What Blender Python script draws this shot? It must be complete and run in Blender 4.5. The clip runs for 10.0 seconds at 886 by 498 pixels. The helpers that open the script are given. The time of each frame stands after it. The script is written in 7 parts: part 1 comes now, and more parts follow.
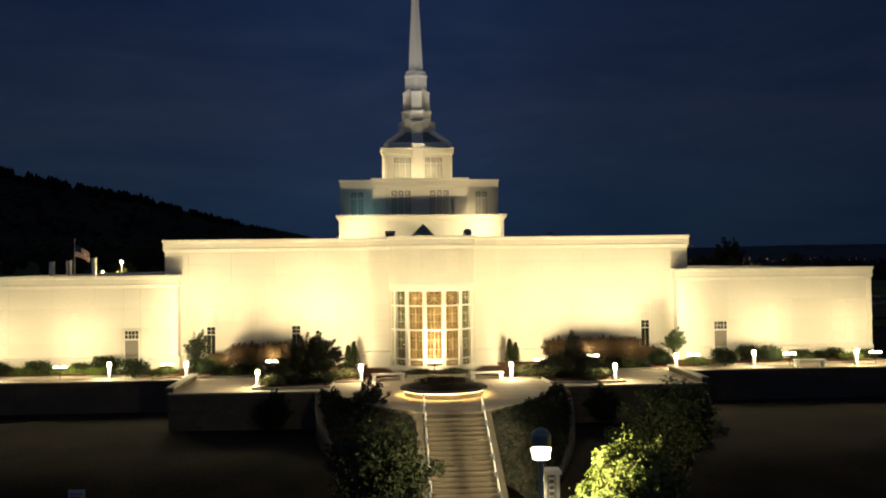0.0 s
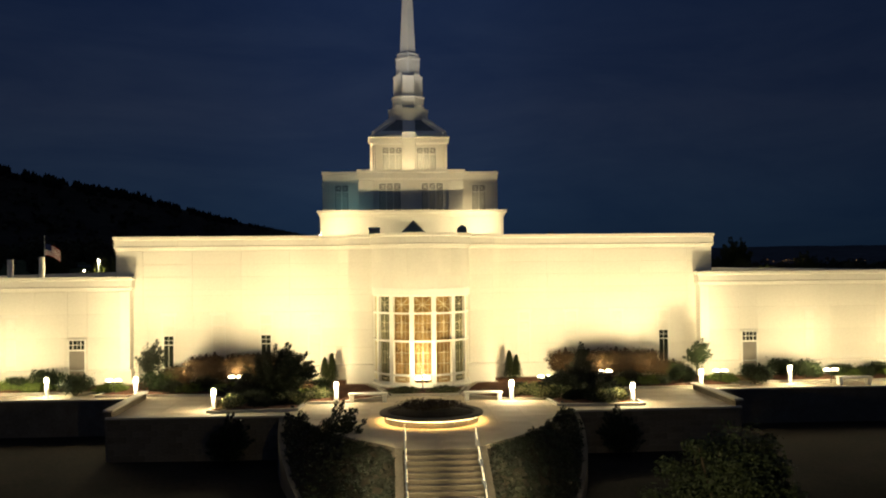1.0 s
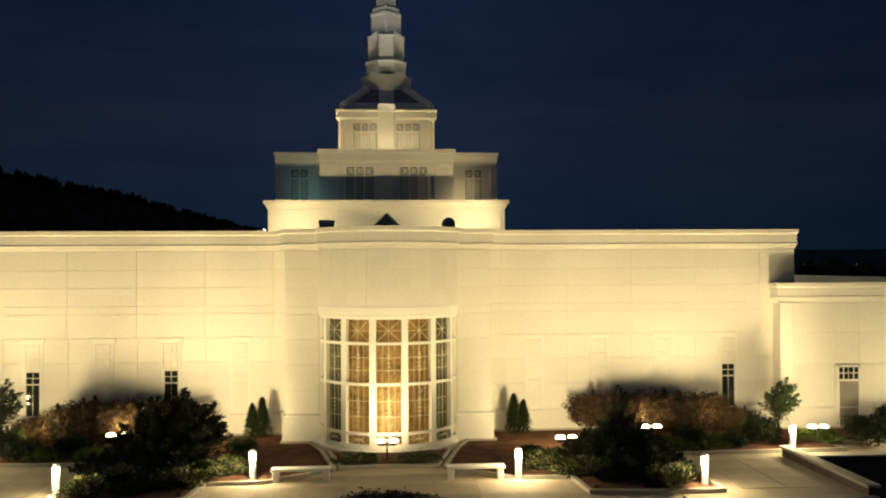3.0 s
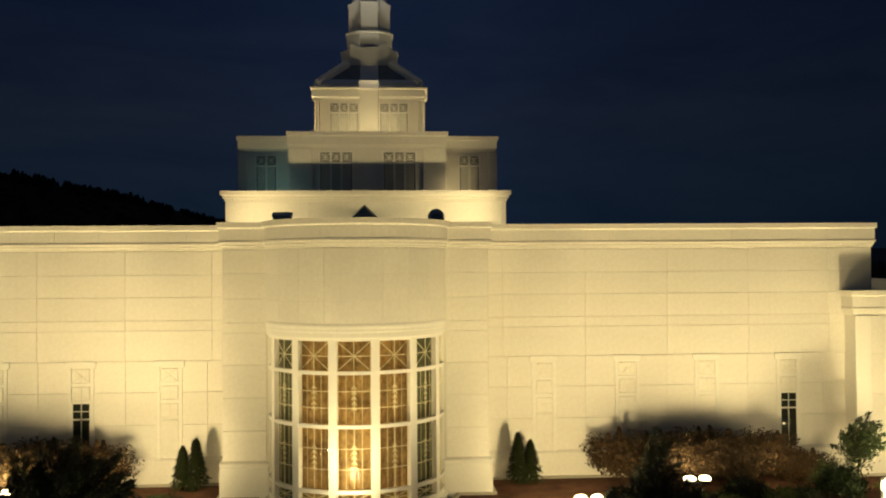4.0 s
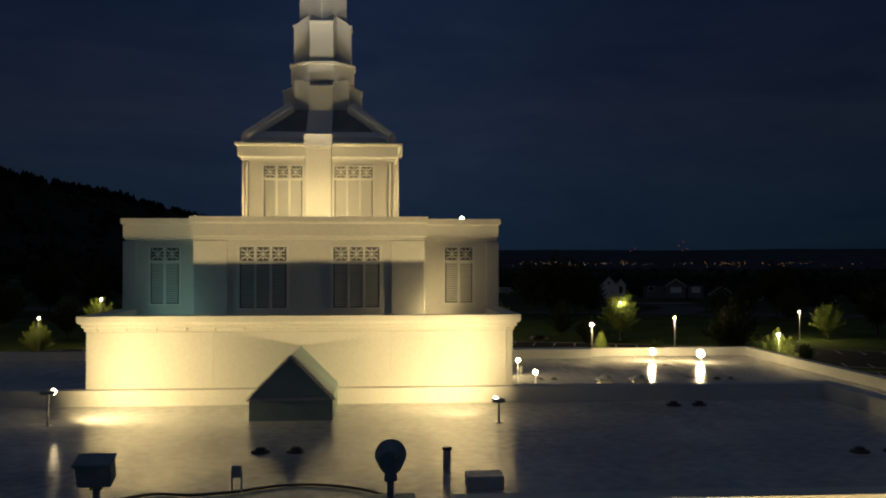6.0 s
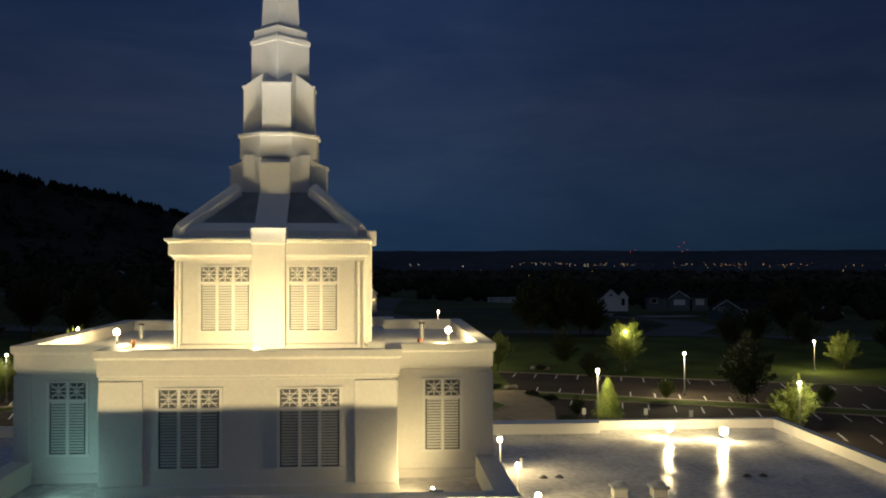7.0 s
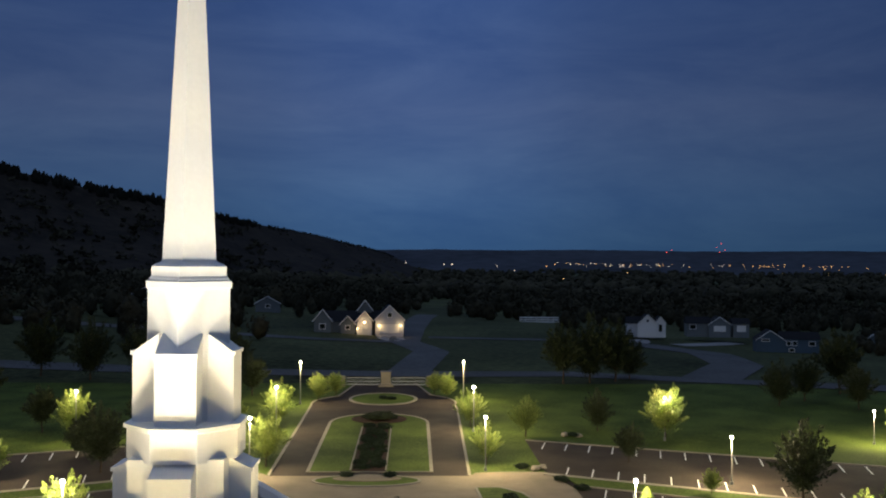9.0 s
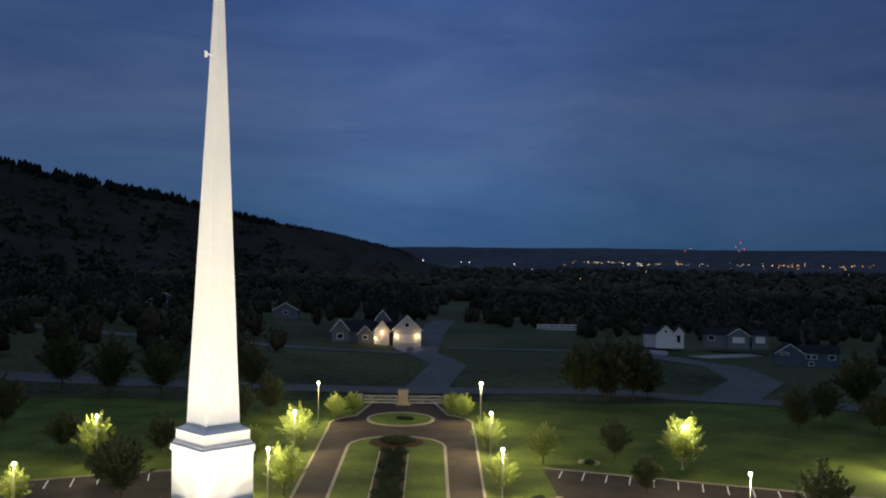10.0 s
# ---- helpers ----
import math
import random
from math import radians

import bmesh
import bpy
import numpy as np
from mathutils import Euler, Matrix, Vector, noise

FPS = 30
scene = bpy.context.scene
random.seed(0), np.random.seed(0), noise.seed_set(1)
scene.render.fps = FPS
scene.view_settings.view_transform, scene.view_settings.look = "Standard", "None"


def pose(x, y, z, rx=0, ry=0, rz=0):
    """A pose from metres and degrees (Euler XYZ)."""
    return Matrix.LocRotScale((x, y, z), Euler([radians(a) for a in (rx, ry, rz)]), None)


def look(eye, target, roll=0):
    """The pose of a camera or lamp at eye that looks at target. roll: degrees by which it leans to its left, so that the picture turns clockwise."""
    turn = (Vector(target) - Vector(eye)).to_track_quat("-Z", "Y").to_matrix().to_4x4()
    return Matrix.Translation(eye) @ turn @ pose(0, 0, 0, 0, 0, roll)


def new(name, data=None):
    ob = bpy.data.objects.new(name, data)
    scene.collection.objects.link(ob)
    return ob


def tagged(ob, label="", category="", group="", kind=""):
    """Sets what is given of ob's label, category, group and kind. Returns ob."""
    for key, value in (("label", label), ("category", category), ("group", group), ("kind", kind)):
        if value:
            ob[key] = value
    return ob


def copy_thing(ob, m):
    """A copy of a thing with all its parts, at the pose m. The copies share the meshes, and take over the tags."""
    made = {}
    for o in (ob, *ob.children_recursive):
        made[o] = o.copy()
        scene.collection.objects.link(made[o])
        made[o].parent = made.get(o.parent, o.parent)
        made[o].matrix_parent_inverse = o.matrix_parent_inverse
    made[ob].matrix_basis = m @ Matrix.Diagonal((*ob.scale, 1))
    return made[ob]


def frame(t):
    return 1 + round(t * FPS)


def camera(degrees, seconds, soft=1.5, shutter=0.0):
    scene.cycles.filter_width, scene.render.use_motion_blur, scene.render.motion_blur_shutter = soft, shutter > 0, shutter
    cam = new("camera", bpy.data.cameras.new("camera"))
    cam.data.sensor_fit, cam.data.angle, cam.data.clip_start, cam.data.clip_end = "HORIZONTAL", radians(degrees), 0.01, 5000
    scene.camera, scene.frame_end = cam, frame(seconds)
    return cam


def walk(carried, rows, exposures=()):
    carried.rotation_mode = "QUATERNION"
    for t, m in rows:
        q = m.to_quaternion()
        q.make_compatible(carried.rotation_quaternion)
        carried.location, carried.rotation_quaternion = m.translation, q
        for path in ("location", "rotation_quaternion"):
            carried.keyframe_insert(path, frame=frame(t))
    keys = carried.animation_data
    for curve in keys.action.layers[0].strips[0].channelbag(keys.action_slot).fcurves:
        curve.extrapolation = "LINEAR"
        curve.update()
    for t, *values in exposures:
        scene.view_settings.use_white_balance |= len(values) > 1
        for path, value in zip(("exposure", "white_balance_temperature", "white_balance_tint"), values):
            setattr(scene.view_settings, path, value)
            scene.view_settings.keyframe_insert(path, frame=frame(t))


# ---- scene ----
cam = camera(51.8, 10.0, soft=2.0)
# time, eye, a point looked at, roll
ROWS = [
    (0.0, (-0.202, 0.127, 7.295), (-0.08, 2.123, 7.328), -0.7),
    (0.5, (0.196, 4.219, 7.294), (0.322, 6.215, 7.327), -0.5),
    (1.0, (0.84, 8.192, 7.395), (0.963, 10.188, 7.427), -0.5),
    (1.5, (1.284, 12.251, 7.423), (1.409, 14.247, 7.456), -0.4),
    (2.0, (1.73, 16.346, 7.439), (1.858, 18.341, 7.475), -0.3),
    (2.5, (2.253, 20.498, 7.498), (2.38, 22.494, 7.536), -0.3),
    (4.0, (3.892, 33.547, 7.746), (4.018, 35.543, 7.783), -0.4),
    (4.5, (4.467, 37.978, 7.895), (4.59, 39.974, 7.93), -0.5),
    (5.0, (4.83, 42.16, 9.134), (4.96, 44.156, 9.165), -0.3),
    (5.5, (5.152, 46.001, 11.331), (5.289, 47.996, 11.361), -0.1),
    (7.0, (6.826, 57.501, 18.011), (6.964, 59.496, 18.04), 0.0),
    (7.5, (7.423, 61.547, 20.331), (7.563, 63.542, 20.358), 0.1),
    (8.0, (8.175, 64.853, 22.734), (8.315, 66.848, 22.764), 0.1),
    (8.5, (8.842, 67.21, 25.042), (8.959, 69.206, 25.068), 0.4),
    (9.0, (9.067, 68.381, 27.309), (9.13, 70.38, 27.331), 0.4),
    (9.5, (8.977, 68.371, 29.569), (9.023, 70.37, 29.587), 0.6),
    (10.0, (8.901, 68.204, 31.929), (8.926, 70.204, 31.943), 0.7),
]
EXPOSURES = [(0.0, 0.13, 6500, 12), (1.0, 0.06, 6500, 12), (2.5, -0.32, 6600, 11), (4.0, -0.68, 7000, 8), (5.0, -0.93, 7100, 8), (5.6, -0.65, 7100, 9), (7.0, 0.62, 6600, 10),
             (7.5, 1.0, 6500, 10), (8.0, 1.27, 6500, 10), (8.5, 1.8, 6500, 10), (9.0, 2.24, 6500, 10), (9.5, 2.25, 6500, 10), (10.0, 2.42, 6500, 10)]
walk(cam, [(t, look(eye, target, roll)) for t, eye, target, roll in ROWS], EXPOSURES)

# ---- night sky ----
world = bpy.data.worlds.new("dusk_sky")
scene.world = world
world.use_nodes = True
wn, wl = world.node_tree.nodes, world.node_tree.links
wn.clear()
w_out = wn.new("ShaderNodeOutputWorld")
w_bg = wn.new("ShaderNodeBackground")
w_co = wn.new("ShaderNodeTexCoord")
w_sep = wn.new("ShaderNodeSeparateXYZ")
w_ramp = wn.new("ShaderNodeValToRGB")
w_map = wn.new("ShaderNodeMapping")
w_noise = wn.new("ShaderNodeTexNoise")
w_cl = wn.new("ShaderNodeValToRGB")
w_mix = wn.new("ShaderNodeMix")
w_mix.data_type = "RGBA"
w_mix.blend_type = "MULTIPLY"
w_mix.inputs[0].default_value = 1.0
wl.new(w_co.outputs["Generated"], w_sep.inputs[0])
wl.new(w_sep.outputs["Z"], w_ramp.inputs[0])
cr = w_ramp.color_ramp
cr.elements[0].position, cr.elements[0].color = 0.0, (0.0060, 0.0170, 0.0400, 1)
cr.elements[1].position, cr.elements[1].color = 1.0, (0.0380, 0.0560, 0.0960, 1)
for p, c in ((0.06, (0.0082, 0.0200, 0.0480, 1)), (0.16, (0.0118, 0.0215, 0.0510, 1)), (0.32, (0.0065, 0.0155, 0.0480, 1)), (0.5, (0.0330, 0.0500, 0.0930, 1))):
    e = cr.elements.new(p)
    e.color = c
w_map.inputs["Scale"].default_value = (2.2, 2.2, 9.0)
w_map.inputs["Rotation"].default_value = (0.0, 0.12, 0.0)
w_noise.inputs["Scale"].default_value = 1.7
w_noise.inputs["Detail"].default_value = 9.0
w_noise.inputs["Roughness"].default_value = 0.62
w_noise.inputs["Distortion"].default_value = 0.5
wl.new(w_co.outputs["Generated"], w_map.inputs[0])
wl.new(w_map.outputs[0], w_noise.inputs["Vector"])
w_cl.color_ramp.elements[0].position, w_cl.color_ramp.elements[0].color = 0.34, (0.82, 0.84, 0.86, 1)
w_cl.color_ramp.elements[1].position, w_cl.color_ramp.elements[1].color = 0.70, (1.36, 1.20, 1.04, 1)
wl.new(w_noise.outputs["Fac"], w_cl.inputs[0])
wl.new(w_ramp.outputs[0], w_mix.inputs[6])
wl.new(w_cl.outputs[0], w_mix.inputs[7])
w_side = wn.new("ShaderNodeFloatCurve")
w_shift = wn.new("ShaderNodeMath")
w_shift.operation = "ADD"
w_shift.inputs[1].default_value = 0.5
side = w_side.mapping.curves[0]
side.points[0].location, side.points[1].location = (0.0, 0.66), (1.0, 0.56)
for px, py in ((0.28, 0.78), (0.46, 1.0), (0.54, 1.0), (0.73, 0.74)):
    side.points.new(px, py)
w_side.mapping.update()
w_gain = wn.new("ShaderNodeMath")
w_gain.operation = "MULTIPLY"
w_gain.inputs[1].default_value = 1.10
wl.new(w_sep.outputs["X"], w_shift.inputs[0])
wl.new(w_shift.outputs[0], w_side.inputs["Value"])
wl.new(w_side.outputs[0], w_gain.inputs[0])
wl.new(w_gain.outputs[0], w_bg.inputs[1])
wl.new(w_mix.outputs[2], w_bg.inputs[0])
wl.new(w_bg.outputs[0], w_out.inputs[0])

WARM = (1.0, 0.80, 0.41)
AMBER = (1.0, 0.86, 0.48)
WASH = 1.32


def lamp(name, kind, at, power, color=WARM, target=None, size=0.12, cone=120, blend=0.8):
    data = bpy.data.lights.new(name, kind)
    data.energy, data.color = power, color
    data.shadow_soft_size = size
    if kind == "SPOT":
        data.spot_size, data.spot_blend = radians(cone), blend
    ob = new(name, data)
    ob.matrix_world = look(at, target) if target else Matrix.Translation(at)
    return ob


# ---- materials ----
def material(name, color, rough=0.7, vary=0.12, scale=1.2, fine=18.0, bump=0.15, metal=0.0, glow=0.0, glow_color=None, random_vary=0.0, tint=None):
    m = bpy.data.materials.new(name)
    m.use_nodes = True
    n, l = m.node_tree.nodes, m.node_tree.links
    b = n["Principled BSDF"]
    b.inputs["Roughness"].default_value, b.inputs["Metallic"].default_value = rough, metal
    if rough >= 0.9:
        b.inputs["Specular IOR Level"].default_value = 0.12
    if glow:
        b.inputs["Emission Color"].default_value = (*(glow_color or color), 1)
        b.inputs["Emission Strength"].default_value = glow
    co = n.new("ShaderNodeTexCoord")
    big, small = n.new("ShaderNodeTexNoise"), n.new("ShaderNodeTexNoise")
    for tex, s, d in ((big, scale, 4.0), (small, fine, 3.0)):
        tex.inputs["Scale"].default_value, tex.inputs["Detail"].default_value = s, d
        l.new(co.outputs["Object"], tex.inputs["Vector"])
    add = n.new("ShaderNodeMath")
    add.operation = "MULTIPLY_ADD"
    add.inputs[1].default_value, add.inputs[2].default_value = 0.45, 0.0
    l.new(small.outputs["Fac"], add.inputs[0])
    mix2 = n.new("ShaderNodeMath")
    mix2.operation = "MULTIPLY_ADD"
    mix2.inputs[1].default_value = 0.55
    l.new(big.outputs["Fac"], mix2.inputs[0])
    l.new(add.outputs[0], mix2.inputs[2])
    ramp = n.new("ShaderNodeValToRGB")
    lo = [c * (1 - 1.6 * vary) for c in color]
    hi = [min(1, c * (1 + 1.6 * vary)) for c in (tint or color)]
    ramp.color_ramp.elements[0].position, ramp.color_ramp.elements[0].color = 0.3, (*lo, 1)
    ramp.color_ramp.elements[1].position, ramp.color_ramp.elements[1].color = 0.7, (*hi, 1)
    l.new(mix2.outputs[0], ramp.inputs[0])
    last = ramp.outputs[0]
    if random_vary:
        info = n.new("ShaderNodeObjectInfo")
        rng = n.new("ShaderNodeMapRange")
        rng.inputs["To Min"].default_value, rng.inputs["To Max"].default_value = 1 - random_vary, 1 + random_vary
        l.new(info.outputs["Random"], rng.inputs["Value"])
        hsv = n.new("ShaderNodeHueSaturation")
        l.new(rng.outputs[0], hsv.inputs["Value"])
        l.new(last, hsv.inputs["Color"])
        last = hsv.outputs[0]
    l.new(last, b.inputs["Base Color"])
    if bump:
        bp = n.new("ShaderNodeBump")
        bp.inputs["Strength"].default_value, bp.inputs["Distance"].default_value = bump, 0.02
        l.new(small.outputs["Fac"], bp.inputs["Height"])
        l.new(bp.outputs[0], b.inputs["Normal"])
    return m


def leaf_material(name, color, tint, pale=None):
    m = material(name, color, 0.55, 0.2, 0.6, 5.0, 0.0, tint=tint)
    n, l = m.node_tree.nodes, m.node_tree.links
    geo, hsv, rng = n.new("ShaderNodeNewGeometry"), n.new("ShaderNodeHueSaturation"), n.new("ShaderNodeMapRange")
    rng.inputs["To Min"].default_value, rng.inputs["To Max"].default_value = 0.55, 1.45
    b = n["Principled BSDF"]
    src = b.inputs["Base Color"].links[0].from_socket
    l.new(geo.outputs["Random Per Island"], rng.inputs["Value"])
    l.new(rng.outputs[0], hsv.inputs["Value"])
    l.new(src, hsv.inputs["Color"])
    l.new(hsv.outputs[0], b.inputs["Base Color"])
    b.inputs["Specular IOR Level"].default_value = 0.25
    if pale:
        # a share of the leaves is variegated
        some, mix = n.new("ShaderNodeMapRange"), n.new("ShaderNodeMix")
        mix.data_type = "RGBA"
        some.inputs["From Min"].default_value, some.inputs["From Max"].default_value = 0.62, 0.80
        l.new(geo.outputs["Random Per Island"], some.inputs["Value"])
        l.new(some.outputs[0], mix.inputs[0])
        l.new(hsv.outputs[0], mix.inputs[6])
        mix.inputs[7].default_value = (*pale, 1)
        l.new(mix.outputs[2], b.inputs["Base Color"])
    return m


M_STONE = material("white_precast_stone", (0.76, 0.73, 0.66), 0.75, 0.05, 0.35, 9.0, 0.08, random_vary=0.025)
M_CORE = material("grey_joint_mortar", (0.715, 0.68, 0.60), 0.9, 0.08, 0.8, 20.0, 0.1)
M_TRIM = material("white_cast_trim", (0.78, 0.76, 0.70), 0.7, 0.04, 0.5, 12.0, 0.06)
M_SPIRE = material("white_painted_spire", (0.78, 0.78, 0.76), 0.6, 0.03, 0.5, 8.0, 0.04)
M_CAP = material("parapet_cap_metal", (0.62, 0.60, 0.55), 0.5, 0.06, 0.9, 10.0, 0.05)
M_ROOF = material("pale_roof_membrane", (0.47, 0.46, 0.44), 0.40, 0.25, 0.25, 3.0, 0.05, tint=(0.54, 0.52, 0.49))
n, l = M_ROOF.node_tree.nodes, M_ROOF.node_tree.links
worn, gloss, at, stretch = n.new("ShaderNodeTexNoise"), n.new("ShaderNodeMapRange"), n.new("ShaderNodeTexCoord"), n.new("ShaderNodeMapping")
stretch.inputs["Scale"].default_value = (0.9, 0.22, 1.0)
worn.inputs["Scale"].default_value, worn.inputs["Detail"].default_value = 1.3, 5.0
gloss.inputs["From Min"].default_value, gloss.inputs["From Max"].default_value = 0.36, 0.66
gloss.inputs["To Min"].default_value, gloss.inputs["To Max"].default_value = 0.10, 0.26
l.new(at.outputs["Object"], stretch.inputs[0])
l.new(stretch.outputs[0], worn.inputs["Vector"])
l.new(worn.outputs["Fac"], gloss.inputs["Value"])
l.new(gloss.outputs[0], n["Principled BSDF"].inputs["Roughness"])
n["Principled BSDF"].inputs["Specular IOR Level"].default_value = 1.0
M_SHINGLE = material("dark_slate_shingle", (0.19, 0.215, 0.225), 0.7, 0.2, 1.5, 25.0, 0.4)
# roof membrane made paler in colour for the lamplight on the tower deck
M_DECK = material("lamp_whitened_deck_membrane", (0.68, 0.66, 0.62), 0.55, 0.08, 0.5, 6.0, 0.05)
M_FRAME = material("white_window_frame", (0.82, 0.80, 0.74), 0.5, 0.03, 1.0, 20.0, 0.03)
# louvre backing paled in colour for the floodlit belfry
M_BACKING = material("floodlit_louver_backing", (0.22, 0.22, 0.205), 0.9, 0.1, 2.0, 20.0, 0.05)
M_LOUVER = material("grey_louver_slat", (0.62, 0.62, 0.58), 0.6, 0.08, 2.0, 20.0, 0.05)
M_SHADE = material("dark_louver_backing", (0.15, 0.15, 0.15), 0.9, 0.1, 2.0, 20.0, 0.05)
M_DARKMETAL = material("dark_bronze_metal", (0.05, 0.05, 0.05), 0.5, 0.2, 3.0, 30.0, 0.1, metal=0.4)
M_PROJECTOR = material("blue_grey_projector_metal", (0.21, 0.27, 0.29), 0.5, 0.15, 3.0, 30.0, 0.1)
M_DORMER = material("blue_green_roof_metal", (0.22, 0.31, 0.31), 0.45, 0.12, 1.2, 14.0, 0.08)
M_GREYMETAL = material("galvanised_metal", (0.45, 0.46, 0.46), 0.45, 0.1, 3.0, 30.0, 0.05, metal=0.7)
M_POLE = material("weathered_grey_pole", (0.16, 0.16, 0.15), 0.6, 0.15, 2.0, 20.0, 0.05)
M_DOOR = material("grey_painted_door", (0.20, 0.18, 0.15), 0.5, 0.08, 2.0, 25.0, 0.05)
M_PAVE = material("buff_concrete_paving", (0.42, 0.345, 0.25), 0.85, 0.14, 0.6, 14.0, 0.15, random_vary=0.045)
M_RETAIN = material("split_face_block", (0.13, 0.108, 0.085), 0.95, 0.2, 0.8, 10.0, 0.5, random_vary=0.14)
M_COPING = material("pale_concrete_coping", (0.42, 0.38, 0.32), 0.85, 0.1, 0.8, 14.0, 0.15)
M_STEP = material("concrete_step", (0.26, 0.205, 0.14), 0.85, 0.14, 0.8, 14.0, 0.15, random_vary=0.05)
M_GRASS = material("mown_grass", (0.052, 0.080, 0.014), 0.95, 0.3, 0.12, 3.0, 0.5, tint=(0.090, 0.115, 0.022))
M_FIELD = material("dry_field_ground", (0.028, 0.042, 0.012), 1.0, 0.5, 0.02, 0.6, 0.2, tint=(0.060, 0.066, 0.028))
M_COURT = material("tan_worn_concrete", (0.25, 0.195, 0.135), 0.9, 0.16, 0.3, 8.0, 0.15)
M_ASPHALT = material("asphalt", (0.056, 0.042, 0.032), 0.9, 0.25, 0.2, 6.0, 0.25)
M_KERB = material("concrete_kerb", (0.25, 0.21, 0.155), 0.85, 0.12, 0.8, 12.0, 0.12)
M_LINE = material("white_road_paint", (0.75, 0.73, 0.68), 0.7, 0.08, 2.0, 20.0, 0.05)
M_MULCH = material("red_bark_mulch", (0.11, 0.052, 0.032), 1.0, 0.4, 1.5, 22.0, 0.8)
M_SOIL = material("planter_soil", (0.035, 0.022, 0.016), 1.0, 0.4, 2.0, 25.0, 0.8)
M_BARK = material("tree_bark", (0.075, 0.055, 0.038), 0.95, 0.3, 2.0, 15.0, 0.6)
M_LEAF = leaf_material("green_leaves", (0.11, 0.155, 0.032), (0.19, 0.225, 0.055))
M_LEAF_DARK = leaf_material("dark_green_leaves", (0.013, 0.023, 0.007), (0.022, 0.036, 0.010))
M_LEAF_RED = leaf_material("russet_leaves", (0.027, 0.016, 0.007), (0.052, 0.029, 0.011))
M_LEAF_BRIGHT = leaf_material("bright_groundcover_leaves", (0.075, 0.12, 0.024), (0.14, 0.18, 0.042))
M_WOODS = material("far_dark_leaves", (0.027, 0.026, 0.015), 1.0, 0.5, 0.03, 0.6, 0.0, tint=(0.056, 0.049, 0.028))
M_PINE = material("far_dark_pines", (0.012, 0.012, 0.008), 1.0, 0.3, 0.05, 0.6, 0.0, tint=(0.018, 0.017, 0.011))
# dry bank, its colour lowered further as little light reaches the slope
M_BANK = material("dry_darkened_bank", (0.012, 0.0092, 0.0064), 1.0, 0.4, 0.3, 6.0, 0.4, tint=(0.020, 0.015, 0.010))
# leaf colour with the shade put in, darker than the lamplit leaves
M_LEAF_SHADE = leaf_material("shade_darkened_leaves", (0.022, 0.030, 0.012), (0.036, 0.046, 0.017))
M_STRIPBED = material("dark_bark_bed", (0.055, 0.030, 0.020), 1.0, 0.4, 1.5, 22.0, 0.8)
M_LEAF_PALE = leaf_material("variegated_border_leaves", (0.030, 0.042, 0.012), (0.055, 0.070, 0.020), (0.30, 0.28, 0.15))
# needle colour dropped to near black, giving the shrubs their unlit fronts
M_NEEDLE = leaf_material("darkened_needles", (0.008, 0.011, 0.006), (0.013, 0.017, 0.008))
M_HOOD = material("grey_frosted_hood", (0.34, 0.36, 0.33), 0.55, 0.08, 3.0, 20.0, 0.05)
M_BULB = material("lit_flood_lens", (1, 0.9, 0.7), 0.3, 0.0, 1, 1, 0.0, glow=60.0, glow_color=(1.0, 0.84, 0.52))
M_FLOOD = material("lit_flood_dome", (1, 0.9, 0.7), 0.3, 0.0, 1, 1, 0.0, glow=9.0, glow_color=(1.0, 0.86, 0.56))
M_STREET = material("lit_street_lens", (1, 0.92, 0.75), 0.3, 0.0, 1, 1, 0.0, glow=30.0, glow_color=(1.0, 0.86, 0.58))
M_OPAL = material("lit_opal_lens", (1, 0.9, 0.7), 0.3, 0.0, 1, 1, 0.0, glow=9.0, glow_color=(1.0, 0.84, 0.52))
M_STRIP = material("lit_strip", (1, 0.85, 0.5), 0.3, 0.0, 1, 1, 0.0, glow=4.0, glow_color=(1.0, 0.80, 0.42))
M_RIMSTRIP = material("lit_rim_strip", (1, 0.85, 0.5), 0.3, 0.0, 1, 1, 0.0, glow=8.0, glow_color=(1.0, 0.80, 0.42))
M_WHITE = material("white_enamel", (0.78, 0.76, 0.72), 0.4, 0.03, 2.0, 20.0, 0.03)
M_CURTAIN = material("amber_sheer_curtain", (0.35, 0.225, 0.10), 0.9, 0.25, 1.5, 7.0, 0.1, tint=(0.47, 0.33, 0.155))
for node in list(M_CURTAIN.node_tree.nodes):
    if node.type == "BSDF_PRINCIPLED":
        thin, blend = M_CURTAIN.node_tree.nodes.new("ShaderNodeBsdfTranslucent"), M_CURTAIN.node_tree.nodes.new("ShaderNodeMixShader")
        blend.inputs[0].default_value = 0.6
        M_CURTAIN.node_tree.links.new(node.inputs["Base Color"].links[0].from_socket, thin.inputs["Color"])
        M_CURTAIN.node_tree.links.new(node.outputs[0], blend.inputs[1])
        M_CURTAIN.node_tree.links.new(thin.outputs[0], blend.inputs[2])
        M_CURTAIN.node_tree.links.new(blend.outputs[0], M_CURTAIN.node_tree.nodes["Material Output"].inputs["Surface"])
M_GOLD = material("gold_leading", (0.72, 0.66, 0.44), 0.45, 0.08, 3.0, 20.0, 0.05, metal=0.1)


def glass_material(name, color, rough):
    m = bpy.data.materials.new(name)
    m.use_nodes = True
    b = m.node_tree.nodes["Principled BSDF"]
    b.inputs["Base Color"].default_value = (*color, 1)
    b.inputs["Roughness"].default_value = rough
    b.inputs["Transmission Weight"].default_value = 1.0
    b.inputs["IOR"].default_value = 1.2
    return m


M_GLASS = glass_material("clear_window_glass", (0.93, 0.90, 0.80), 0.02)
